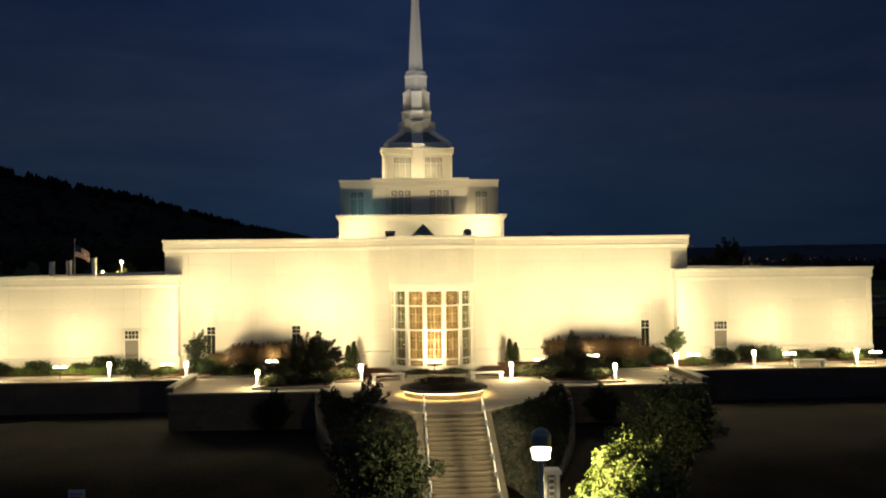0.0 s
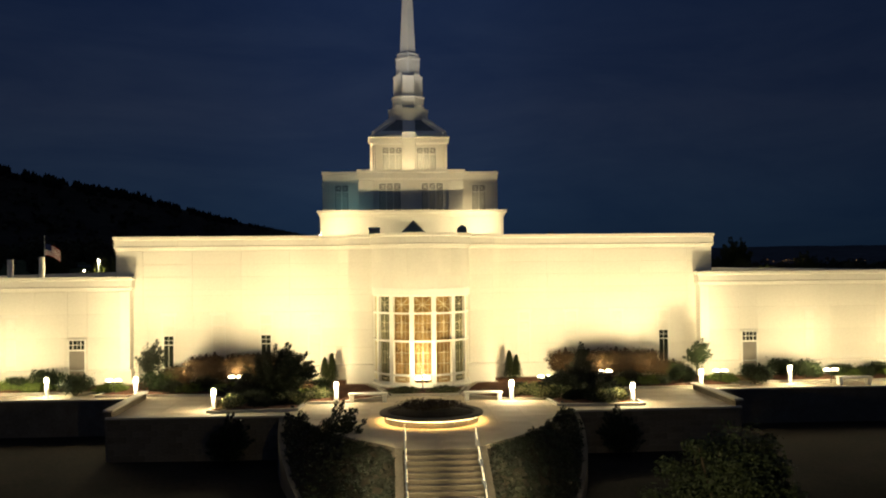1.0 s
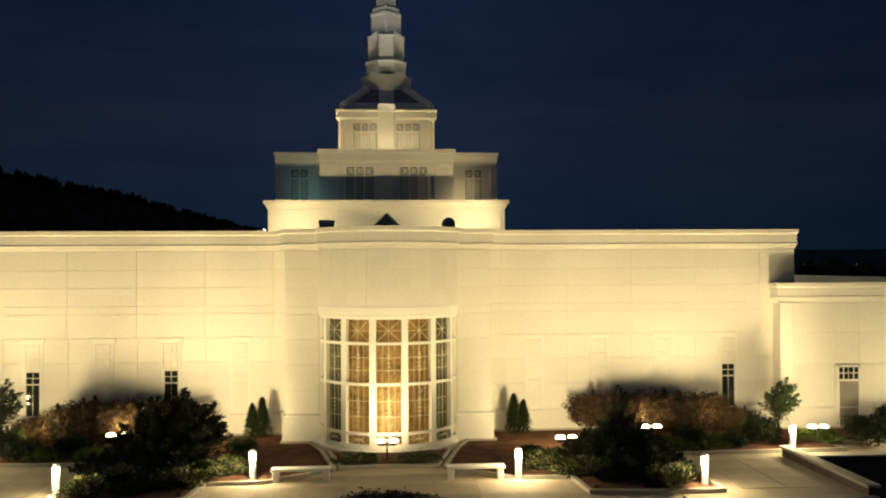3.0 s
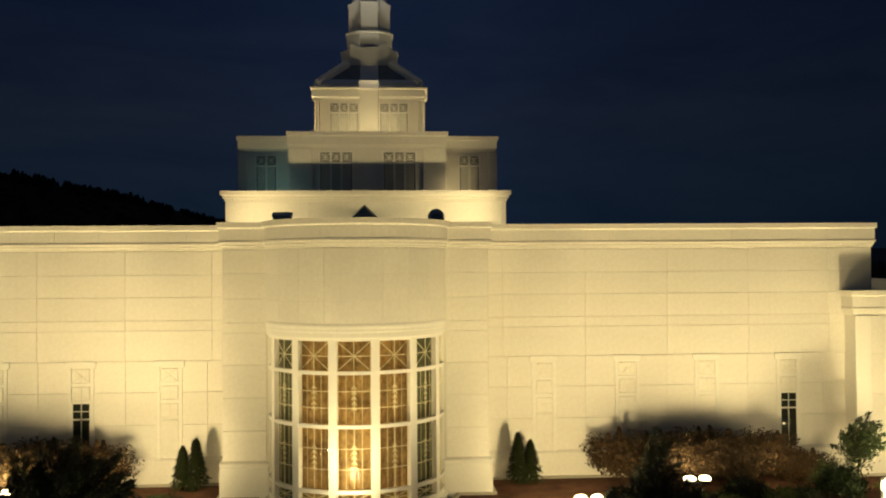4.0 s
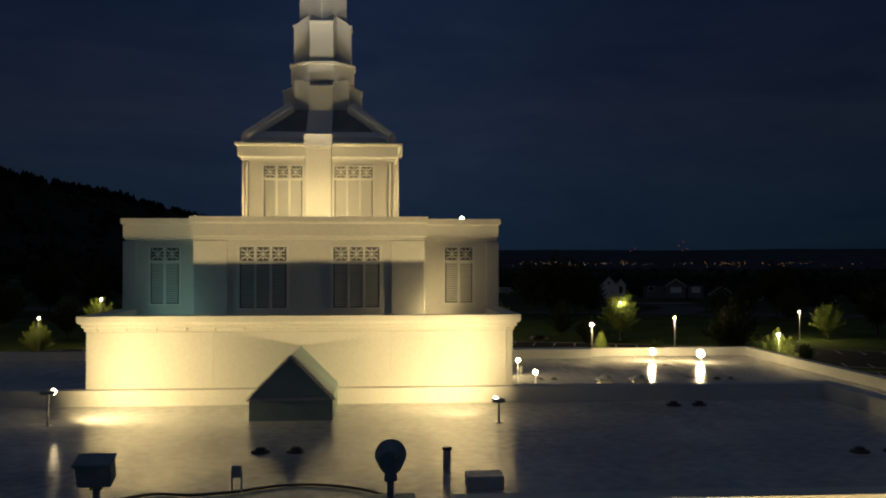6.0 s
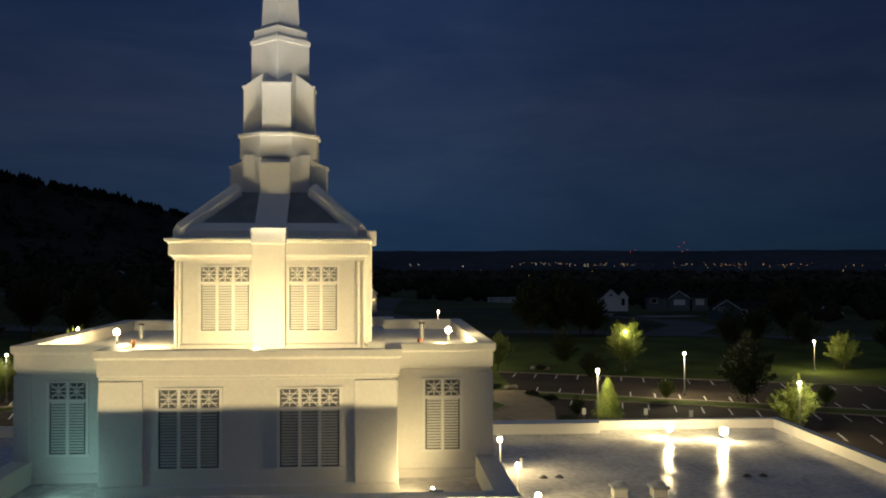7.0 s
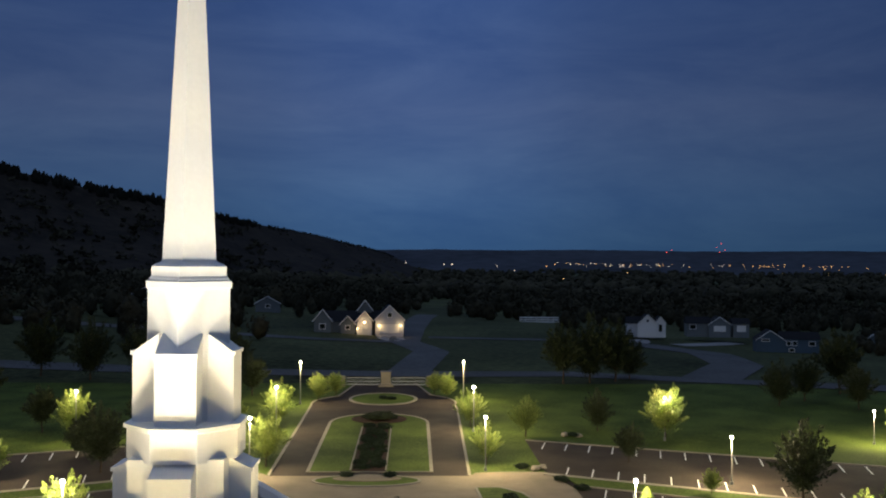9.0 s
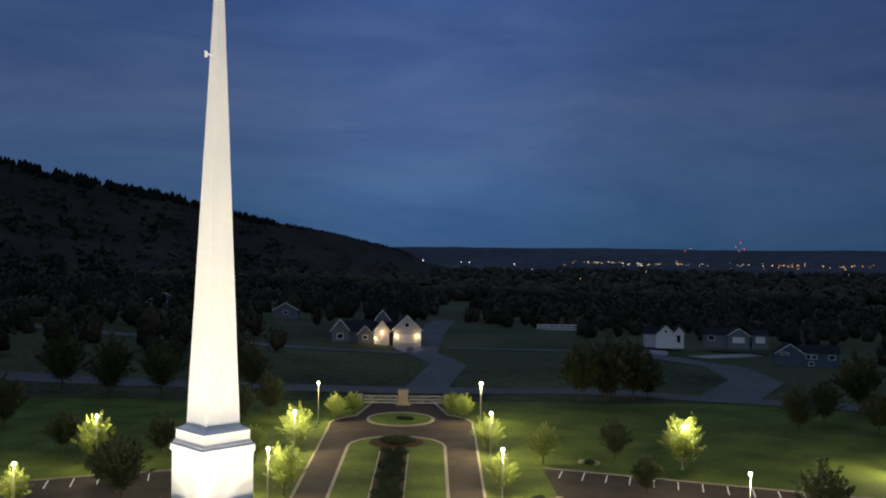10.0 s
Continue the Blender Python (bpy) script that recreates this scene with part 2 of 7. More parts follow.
M_DARKGLASS = material("dark_window_glass", (0.020, 0.024, 0.018), 0.06, 0.2, 2.0, 9.0, 0.0)

# ---- building blocks for meshes ----
X0 = 2.93


def finish(ob, smooth=False):
    if smooth:
        for p in ob.data.polygons:
            p.use_smooth = True
    return ob


def mesh_of(name, bm, mat):
    me = bpy.data.meshes.new(name)
    bm.normal_update()
    bm.to_mesh(me)
    bm.free()
    for m in (mat if isinstance(mat, (list, tuple)) else [mat]):
        me.materials.append(m)
    return me


def part(name, bm, mat, parent=None, label="", smooth=False):
    ob = new(name, mesh_of(name, bm, mat))
    if parent:
        ob.parent = parent
    if label:
        tagged(ob, label)
    return finish(ob, smooth)


def piece(name, me, parent, m):
    ob = new(name, me)
    ob.parent = parent
    ob.matrix_local = m
    return ob


def empty(name, at=(0, 0, 0), rz=0.0):
    ob = new(name)
    ob.empty_display_size = 0.2
    ob.matrix_world = pose(*at, 0, 0, rz)
    return ob


def box(bm, x0, x1, y0, y1, z0, z1, bevel=0.0, m=None):
    r = bmesh.ops.create_cube(bm, size=1.0)
    vs = r["verts"]
    bmesh.ops.scale(bm, vec=(x1 - x0, y1 - y0, z1 - z0), verts=vs)
    bmesh.ops.translate(bm, vec=((x0 + x1) / 2, (y0 + y1) / 2, (z0 + z1) / 2), verts=vs)
    if bevel:
        es = list({e for v in vs for e in v.link_edges})
        r2 = bmesh.ops.bevel(bm, geom=es, offset=bevel, segments=1, affect="EDGES")
        vs = list({v for f in r2["faces"] for v in f.verts} | {v for v in vs if v.is_valid})
    if m is not None:
        bmesh.ops.transform(bm, matrix=m, verts=[v for v in vs if v.is_valid])
    return vs


def cyl(bm, x, y, z0, z1, r0, r1=None, seg=12, m=None):
    r1 = r0 if r1 is None else r1
    r = bmesh.ops.create_cone(bm, cap_ends=True, segments=seg, radius1=max(r0, 1e-4), radius2=max(r1, 1e-4), depth=z1 - z0)
    bmesh.ops.translate(bm, vec=(x, y, (z0 + z1) / 2), verts=r["verts"])
    if m is not None:
        bmesh.ops.transform(bm, matrix=m, verts=r["verts"])
    return r["verts"]


def ball(bm, x, y, z, r, seg=12, squash=1.0):
    q = bmesh.ops.create_uvsphere(bm, u_segments=seg, v_segments=max(6, seg // 2), radius=r)
    bmesh.ops.scale(bm, vec=(1, 1, squash), verts=q["verts"])
    bmesh.ops.translate(bm, vec=(x, y, z), verts=q["verts"])
    return q["verts"]


def bar(bm, a, b, r, seg=6, r1=None):
    a, b = Vector(a), Vector(b)
    d = b - a
    m = Matrix.Translation((a + b) / 2) @ d.to_track_quat("Z", "Y").to_matrix().to_4x4()
    q = bmesh.ops.create_cone(bm, cap_ends=True, segments=seg, radius1=r, radius2=r if r1 is None else r1, depth=d.length)
    bmesh.ops.transform(bm, matrix=m, verts=q["verts"])


def offset_poly(pts, d):
    """Grow a counter-clockwise outline by d, mitred."""
    out, n = [], len(pts)
    for i in range(n):
        p0, p1, p2 = Vector(pts[i - 1]), Vector(pts[i]), Vector(pts[(i + 1) % n])
        a, b = (p1 - p0).normalized(), (p2 - p1).normalized()
        na, nb = Vector((a.y, -a.x)), Vector((b.y, -b.x))
        k = na + nb
        k = k / max(0.25, k.dot(na)) if k.length > 1e-6 else na
        out.append(p1 + k * d)
    return out


def stack(bm, outline, profile, cap_bottom=False):
    """Loft rings of an outline through (offset, height) pairs, and cap the last."""
    rings = []
    for d, z in profile:
        rings.append([bm.verts.new((p[0], p[1], z)) for p in offset_poly(outline, d)])
    n = len(outline)
    for a, b in zip(rings, rings[1:]):
        for i in range(n):
            j = (i + 1) % n
            bm.faces.new((a[i], a[j], b[j], b[i]))
    top = bm.faces.new(rings[-1])
    if cap_bottom:
        bm.faces.new(rings[0][::-1])
    return top


def rect(x0, x1, y0, y1):
    return [(x0, y0), (x1, y0), (x1, y1), (x0, y1)]


def arc(cx, cy, r, a0, a1, n):
    return [(cx + r * math.cos(radians(a0 + (a1 - a0) * i / n)), cy + r * math.sin(radians(a0 + (a1 - a0) * i / n))) for i in range(n + 1)]

# ---- ground ----
def lerp_table(v, table):
    for (a, x), (b, y) in zip(table, table[1:]):
        if v <= b:
            s = max(0.0, (v - a) / (b - a))
            s = s * s * (3 - 2 * s)
            return x + (y - x) * s
    return table[-1][1]


PROFILE = [(-400, -14), (0, -8.5), (22, -6.2), (36, -3.8), (46, -2.3), (60, -2.0), (122, -2.0), (128, -1.0)]
BEHIND = [(262, 0.9), (330, 1.8), (420, 1.6), (700, -3.0), (1500, -14.0), (4000, -24.0)]


def ground_z(x, y):
    """Height of the ground: the front slope, the level behind the temple, and the land beyond."""
    if y < 128:
        return lerp_table(y, PROFILE)
    if y <= 262 and -160 <= x <= 220:
        return -1.0 + (y - 128) * 0.01418
    z = lerp_table(y, BEHIND) if y > 262 else -1.0 + (y - 128) * 0.01418
    f = max(0.0, min(1.0, (y - 262) / 110))
    z += f * (min(9.0, -0.055 * (x - 5)) if x < 5 else max(-4.0, -0.03 * (x - 5)))
    return z + f * 0.7 * noise.noise((x * 0.012, y * 0.012, 0.0))


def axis(stops):
    out = []
    for a, b, n in stops:
        out += [a + (b - a) * i / n for i in range(n)]
    return out + [stops[-1][1]]


def build_ground():
    xs = axis([(-4600, -700, 14), (-700, -160, 12), (-160, -40, 12), (-40, 46, 24), (46, 220, 16), (220, 800, 14), (800, 4600, 14)])
    ys = axis([(-400, -20, 6), (-20, 60, 40), (60, 122, 6), (122, 128, 2), (128, 262, 4), (262, 700, 40), (700, 4800, 24)])
    bm = bmesh.new()
    grid = [[bm.verts.new((x, y, ground_z(x, y))) for x in xs] for y in ys]
    for r0, r1 in zip(grid, grid[1:]):
        for i in range(len(xs) - 1):
            f = bm.faces.new((r0[i], r0[i + 1], r1[i + 1], r1[i]))
            c = f.calc_center_median()
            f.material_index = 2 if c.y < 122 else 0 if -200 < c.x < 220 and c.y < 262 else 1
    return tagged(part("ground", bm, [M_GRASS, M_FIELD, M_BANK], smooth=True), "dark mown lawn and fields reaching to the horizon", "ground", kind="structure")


build_ground()

# ---- temple ----
TY = 93.5
temple = tagged(empty("temple", (X0, TY, 0)), "floodlit white stone temple with stepped tower and tall spire", "temple")


def tpart(name, bm, mat, label="", smooth=False, parent=None):
    """A part of the temple, modelled in world places."""
    bmesh.ops.translate(bm, vec=(-X0, -TY, 0), verts=bm.verts)
    return part(name, bm, mat, parent or temple, label, smooth)


def cornice(z_top, roof_z, wall_z, cap=0.17):
    t = z_top
    return [(0.0, wall_z), (0.0, t - 0.90), (0.045, t - 0.88), (0.045, t - 0.82), (0.085, t - 0.80), (0.085, t - 0.72), (0.13, t - 0.70), (0.13, t - 0.64), (0.105, t - 0.60), (0.105, t - 0.22),
            (cap - 0.04, t - 0.19), (cap, t - 0.17), (cap, t), (-0.42, t), (-0.42, roof_z)]


def mark_roof(bm, top, z_cap):
    """Second material on the roof deck, third on the cap."""
    top.material_index = 1
    for f in bm.faces:
        if f is not top and abs(f.normal.z) > 0.9 and f.calc_center_median().z > z_cap - 0.01:
            f.material_index = 2


def mark_core(bm, z0, z1):
    """Joint mortar behind the stone panels of the front walls."""
    for f in bm.faces:
        c = f.calc_center_median()
        zs = [v.co.z for v in f.verts]
        if f.normal.y < -0.05 and abs(f.normal.z) < 0.05 and c.y < 83 and max(zs) < z1 + 0.06 and z0 - 0.2 < c.z < z1:
            f.material_index = 3


BAY_R, BAY_Y = 2.98, 64.46
WALL_Y, PIER_Y, PIER_W, MAIN_W = 66.48, 64.38, 4.45, 19.02
BX = X0 - 0.02
bay_arc = [(BX + x, BAY_Y + y) for x, y in arc(0, 0, BAY_R, 180, 360, 36)]
left = [(X0 - MAIN_W, WALL_Y), (BX - PIER_W, WALL_Y), (BX - PIER_W, PIER_Y), (BX - BAY_R, PIER_Y)]
right = [(BX + BAY_R, PIER_Y), (BX + PIER_W, PIER_Y), (BX + PIER_W, WALL_Y), (X0 + MAIN_W, WALL_Y)]
back = [(X0 + MAIN_W, 82.0), (X0 - MAIN_W, 82.0)]
HEAD = 5.56

bm = bmesh.new()
top = stack(bm, left + bay_arc[1:-1] + right + back, cornice(9.24, 8.7, HEAD))
bm.normal_update()
mark_roof(bm, top, 9.24)
mark_core(bm, HEAD, 8.33)
tpart("front_hall_upper_wall", bm, [M_STONE, M_ROOF, M_CAP, M_CORE], "white stone parapet walls round a flat grey roof")

bm = bmesh.new()
low = [(X0 - MAIN_W, WALL_Y), (BX - PIER_W, WALL_Y), (BX - PIER_W, PIER_Y), (BX + PIER_W, PIER_Y), (BX + PIER_W, WALL_Y), (X0 + MAIN_W, WALL_Y)] + back
stack(bm, low, [(0.10, -2.2), (0.10, 0.95), (0.0, 1.05), (0.0, HEAD)])
bm.normal_update()
mark_core(bm, 1.06, HEAD)
tpart("front_hall_lower_wall", bm, [M_STONE, M_ROOF, M_CAP, M_CORE])
# soffit of the bay over the tall window
bm = bmesh.new()
stack(bm, [(BX - BAY_R, PIER_Y + 0.02)] + bay_arc[1:-1] + [(BX + BAY_R, PIER_Y + 0.02)], [(0.0, HEAD - 0.02), (0.015, HEAD), (0.015, HEAD + 0.16), (0.03, HEAD + 0.19), (0.03, HEAD + 0.27), (0.04, HEAD + 0.33), (0.04, HEAD + 0.38), (0.028, HEAD + 0.44)], cap_bottom=True)
tpart("bay_lintel", bm, M_TRIM)

WING_Y, WING_IN, WING_W = 65.75, 17.95, 32.6
bm = bmesh.new()
wing = [(X0 - WING_W, WING_Y), (X0 - WING_IN, WING_Y), (X0 - WING_IN, 82.05), (X0 + WING_IN, 82.05), (X0 + WING_IN, WING_Y), (X0 + WING_W, WING_Y), (X0 + WING_W, 122.0), (X0 - WING_W, 122.0)]
prof = [(0.10, -2.2), (0.10, 0.95), (0.0, 1.05)] + cornice(6.75, 6.1, 1.06)
top = stack(bm, wing, prof)
bm.normal_update()
mark_roof(bm, top, 6.75)
mark_core(bm, 1.06, 5.84)
tpart("wing_wall", bm, [M_STONE, M_ROOF, M_CAP, M_CORE], "lower white stone wings with flat roof behind a parapet")

# tower tiers
bm = bmesh.new()
top = stack(bm, rect(X0 - 7.41, X0 + 7.41, 82.02, 105.0), [(0.0, 5.9), (0.0, 11.2), (0.06, 11.22), (0.06, 11.32), (0.14, 11.36), (0.14, 11.46), (0.22, 11.5), (0.26, 11.55), (0.26, 11.75), (-0.4, 11.75), (-0.4, 11.05)])
bm.normal_update()
mark_roof(bm, top, 11.75)
mark_core(bm, 8.0, 11.19)
tpart("tower_tier", bm, [M_STONE, M_ROOF, M_CAP, M_CORE], "broad lowest tier of the tower")

cross = [(-7.48, -6.36), (-4.4, -6.36), (-4.4, -8.2), (4.4, -8.2), (4.4, -6.36), (7.48, -6.36), (7.48, 6.36), (4.4, 6.36), (4.4, 8.2), (-4.4, 8.2), (-4.4, 6.36), (-7.48, 6.36)]
cross = [(X0 + a, TY + b) for a, b in cross]
bm = bmesh.new()
top = stack(bm, cross, [(0.08, 11.0), (0.08, 11.3), (0.0, 11.36), (0.0, 14.5), (0.04, 14.52), (0.04, 14.6), (0.09, 14.63), (0.09, 15.1), (0.16, 15.16), (0.17, 15.18), (0.17, 15.38), (-0.35, 15.38), (-0.35, 14.95)])
bm.normal_update()
mark_roof(bm, top, 15.38)
tpart("tower_tier", bm, [M_STONE, M_DECK, M_CAP], "middle tier of the tower on a cross plan")

T3 = 3.36
notch = 0.34
c3 = []
for sx, sy in ((-1, -1), (1, -1), (1, 1), (-1, 1)):
    a, b = (sx * T3, sy * (T3 - notch)), (sx * (T3 - notch), sy * T3)
    mid = (sx * (T3 - notch), sy * (T3 - notch))
    c3 += [a, mid, b] if sx * sy > 0 else [b, mid, a]
c3 = [(X0 + a, TY + b) for a, b in c3]
bm = bmesh.new()
stack(bm, c3, [(0.1, 14.8), (0.1, 15.1), (0.0, 15.16), (0.0, 18.3)])
tpart("tower_tier", bm, M_STONE, "highest tier of the tower with a shuttered belfry")
bm = bmesh.new()
stack(bm, rect(X0 - T3, X0 + T3, TY - T3, TY + T3), [(0.0, 18.1), (0.02, 18.2), (0.13, 18.25), (0.14, 18.28), (0.14, 18.7), (0.24, 18.74), (0.26, 18.76), (0.26, 18.84), (-0.1, 18.92)], cap_bottom=True)
tpart("tower_cornice", bm, M_TRIM)
for sx in (-1, 1):
    for sy in (-1, 1):
        for k in (0.10, 0.28):
            bm = bmesh.new()
            cx, cy = (X0 + sx * (T3 - k + 0.03), TY + sy * (T3 - 0.38 + k)) 
            cyl(bm, cx, cy, 14.86, 18.02, 0.075, seg=10)
            cyl(bm, cx, cy, 14.84, 14.98, 0.10, seg=10)
            tpart("corner_colonnette", bm, M_TRIM)
for k in range(4):
    rot = Matrix.Translation((X0, TY, 0)) @ Matrix.Rotation(k * math.pi / 2, 4, "Z")
    bm = bmesh.new()
    box(bm, -0.58, 0.58, -T3 - 0.22, -T3 + 0.1, 14.86, 18.7, 0.02, rot)
    box(bm, -0.62, 0.62, -T3 - 0.40, -T3 + 0.2, 18.66, 19.24, 0.03, rot)
    tpart("centre_pilaster", bm, M_TRIM)

# hipped roof with a white curb, hips and centre bands
bm = bmesh.new()
stack(bm, rect(X0 - 3.26, X0 + 3.26, TY - 3.26, TY + 3.26), [(0.0, 18.85), (0.0, 19.12), (-0.12, 19.16), (-1.62, 20.62)])
tpart("hipped_roof", bm, M_SHINGLE, "dark slate hipped roof between white bands")
bm = bmesh.new()
stack(bm, rect(X0 - 3.30, X0 + 3.30, TY - 3.30, TY + 3.30), [(0.0, 18.84), (0.0, 19.14), (-0.34, 19.42), (-0.36, 18.96)])
tpart("roof_curb", bm, M_SPIRE)
for k in range(4):
    rot = Matrix.Translation((X0, TY, 0)) @ Matrix.Rotation(k * math.pi / 2, 4, "Z")
    bm = bmesh.new()
    pts = [(-3.40, 18.98), (-1.52, 20.72), (-1.52, 20.42), (-3.34, 18.8)]
    va = [bm.verts.new((-0.56, y, z)) for y, z in pts]
    vb = [bm.verts.new((0.56, y, z)) for y, z in pts]
    for i in range(4):
        j = (i + 1) % 4
        bm.faces.new((va[i], vb[i], vb[j], va[j]))
    bm.faces.new(va)
    bm.faces.new(vb[::-1])
    bmesh.ops.transform(bm, matrix=rot, verts=bm.verts)
    bmesh.ops.translate(bm, vec=(0, 0, 0.12), verts=bm.verts)
    tpart("roof_band", bm, M_SPIRE)
    bm = bmesh.new()
    # hip cap: a low ridge along the corner of the roof, wider towards its top
    ends = []
    for c, wide in ((Vector((-3.26, -3.26, 19.10)), 0.26), (Vector((-1.5, -1.5, 20.70)), 0.42)):
        side = Vector((1, -1, 0)).normalized() * wide
        up, dn = Vector((0, 0, 0.28)), Vector((0, 0, -0.22))
        ends.append([bm.verts.new(p) for p in (c + side + dn, c + side * 0.8 + up * 0.3, c + up, c - side * 0.8 + up * 0.3, c - side + dn)])
    for i in range(5):
        j = (i + 1) % 5
        bm.faces.new((ends[0][i], ends[0][j], ends[1][j], ends[1][i]))
    bm.faces.new(ends[0][::-1])
    bm.faces.new(ends[1])
    bmesh.ops.transform(bm, matrix=rot, verts=bm.verts)
    bmesh.ops.recalc_face_normals(bm, faces=bm.faces)
    tpart("hip_cap", bm, M_SPIRE)

# spire shaft: diamond core with four arms on each stage
def diamond(r):
    return [(X0, TY - r), (X0 + r, TY), (X0, TY + r), (X0 - r, TY)]


def arms(r_out, half, z0, z_sh, z_top, r_in, name):
    for k in range(4):
        rot = Matrix.Translation((X0, TY, 0)) @ Matrix.Rotation(k * math.pi / 2, 4, "Z")
        bm = bmesh.new()
        prof = [(-r_in, z0), (-r_out, z0), (-r_out, z_sh), (-r_in, z_top)]
        va = [bm.verts.new((-half, y, z)) for y, z in prof]
        vb = [bm.verts.new((half, y, z)) for y, z in prof]
        for i in range(4):
            j = (i + 1) % 4
            bm.faces.new((va[i], vb[i], vb[j], va[j]))
        bm.faces.new(va[::-1])
        bm.faces.new(vb)
        # thin drip edge at the shoulder
        box(bm, -half - 0.03, half + 0.03, -r_out - 0.05, -r_out + 0.05, z_sh - 0.07, z_sh + 0.03)
        bmesh.ops.recalc_face_normals(bm, faces=bm.faces)
        bmesh.ops.transform(bm, matrix=rot, verts=bm.verts)
        tpart(name, bm, M_SPIRE)


bm = bmesh.new()
stack(bm, rect(X0 - 1.24, X0 + 1.24, TY - 1.24, TY + 1.24), [(0.0, 20.3), (0.0, 22.06)])
tpart("spire_base", bm, M_SPIRE)
arms(1.83, 0.54, 20.3, 21.68, 22.02, 1.15, "spire_buttress")
oct_b = [(X0 + a, TY + b) for a, b in ((-0.60, -1.46), (0.60, -1.46), (1.46, -0.60), (1.46, 0.60), (0.60, 1.46), (-0.60, 1.46), (-1.46, 0.60), (-1.46, -0.60))]
bm = bmesh.new()
stack(bm, oct_b, [(0.0, 21.98), (0.0, 22.76), (0.08, 22.8), (0.08, 22.9), (-0.1, 22.92)], cap_bottom=True)
tpart("spire_stage", bm, M_SPIRE)
bm = bmesh.new()
stack(bm, diamond(1.12), [(0.0, 22.8), (0.0, 26.46), (0.035, 26.48), (0.035, 26.66), (-0.02, 26.7), (-0.02, 26.74), (-0.07, 26.8), (-0.07, 27.06), (-0.13, 27.12), (-0.24, 27.18), (-0.30, 27.3)])
tpart("spire_stage", bm, M_SPIRE)
arms(1.34, 0.54, 22.86, 24.78, 25.28, 0.65, "spire_buttress")
bm = bmesh.new()
stack(bm, diamond(1.0), [(-0.262 * 0.7071, 27.16), (-0.985 * 0.7071, 41.7)])
tpart("spire_obelisk", bm, M_SPIRE, "slender tapering white spire")
bm = bmesh.new()
box(bm, X0 - 0.36, X0 - 0.28, TY - 0.13, TY - 0.05, 37.32, 37.5, 0.02)
bar(bm, (X0 - 0.30, TY - 0.08, 37.4), (X0 - 0.1, TY - 0.05, 37.4), 0.02)
tpart("spire_sensor", bm, M_WHITE)

# ---- tall bay window ----
WIN_R = 2.88
POSTS = [-88, -65, -39, -13, 13, 39, 65, 88]
TRANSOMS = [(0.28, 0.42), (0.80, 0.91), (2.79, 2.90), (4.43, 4.54), (5.46, 5.58)]


def bay_pt(deg, r, z):
    a = radians(deg)
    return Vector((BX + r * math.sin(a), BAY_Y - r * math.cos(a), z))


def arc_band(bm, a0, a1, r0, r1, z0, z1, n):
    """A curved bar between two angles, radii and heights."""
    prev = None
    for i in range(n + 1):
        a = a0 + (a1 - a0) * i / n
        ring = [bm.verts.new(bay_pt(a, r, z)) for r, z in ((r0, z0), (r1, z0), (r1, z1), (r0, z1))]
        if prev:
            for k in range(4):
                j = (k + 1) % 4
                bm.faces.new((prev[k], ring[k], ring[j], prev[j]))
        else:
            bm.faces.new(ring[::-1])
        prev = ring
    bm.faces.new(prev)


bay_window = tagged(new("bay_window"), "tall curved white-framed window glowing amber from within")
bay_window.parent = temple
for a in POSTS:
    w = 5.2 if abs(a) < 80 else 3.0
    bm = bmesh.new()
    arc_band(bm, a - w / 2, a + w / 2, WIN_R - 0.16, WIN_R + 0.05, 0.28, 5.58, 2)
    part("mullion", bm, M_FRAME, bay_window)
for z0, z1 in TRANSOMS:
    bm = bmesh.new()
    arc_band(bm, -89, 89, WIN_R - 0.12, WIN_R + 0.04, z0, z1, 40)
    part("transom", bm, M_FRAME, bay_window).matrix_local = Matrix.Identity(4)
    bpy.context.view_layer.update()


def fix_local(ob):
    """Meshes modelled in world places, moved into the temple's frame."""
    ob.data.transform(Matrix.Translation((-X0, -TY, 0)))


for ob in list(bay_window.children):
    fix_local(ob)
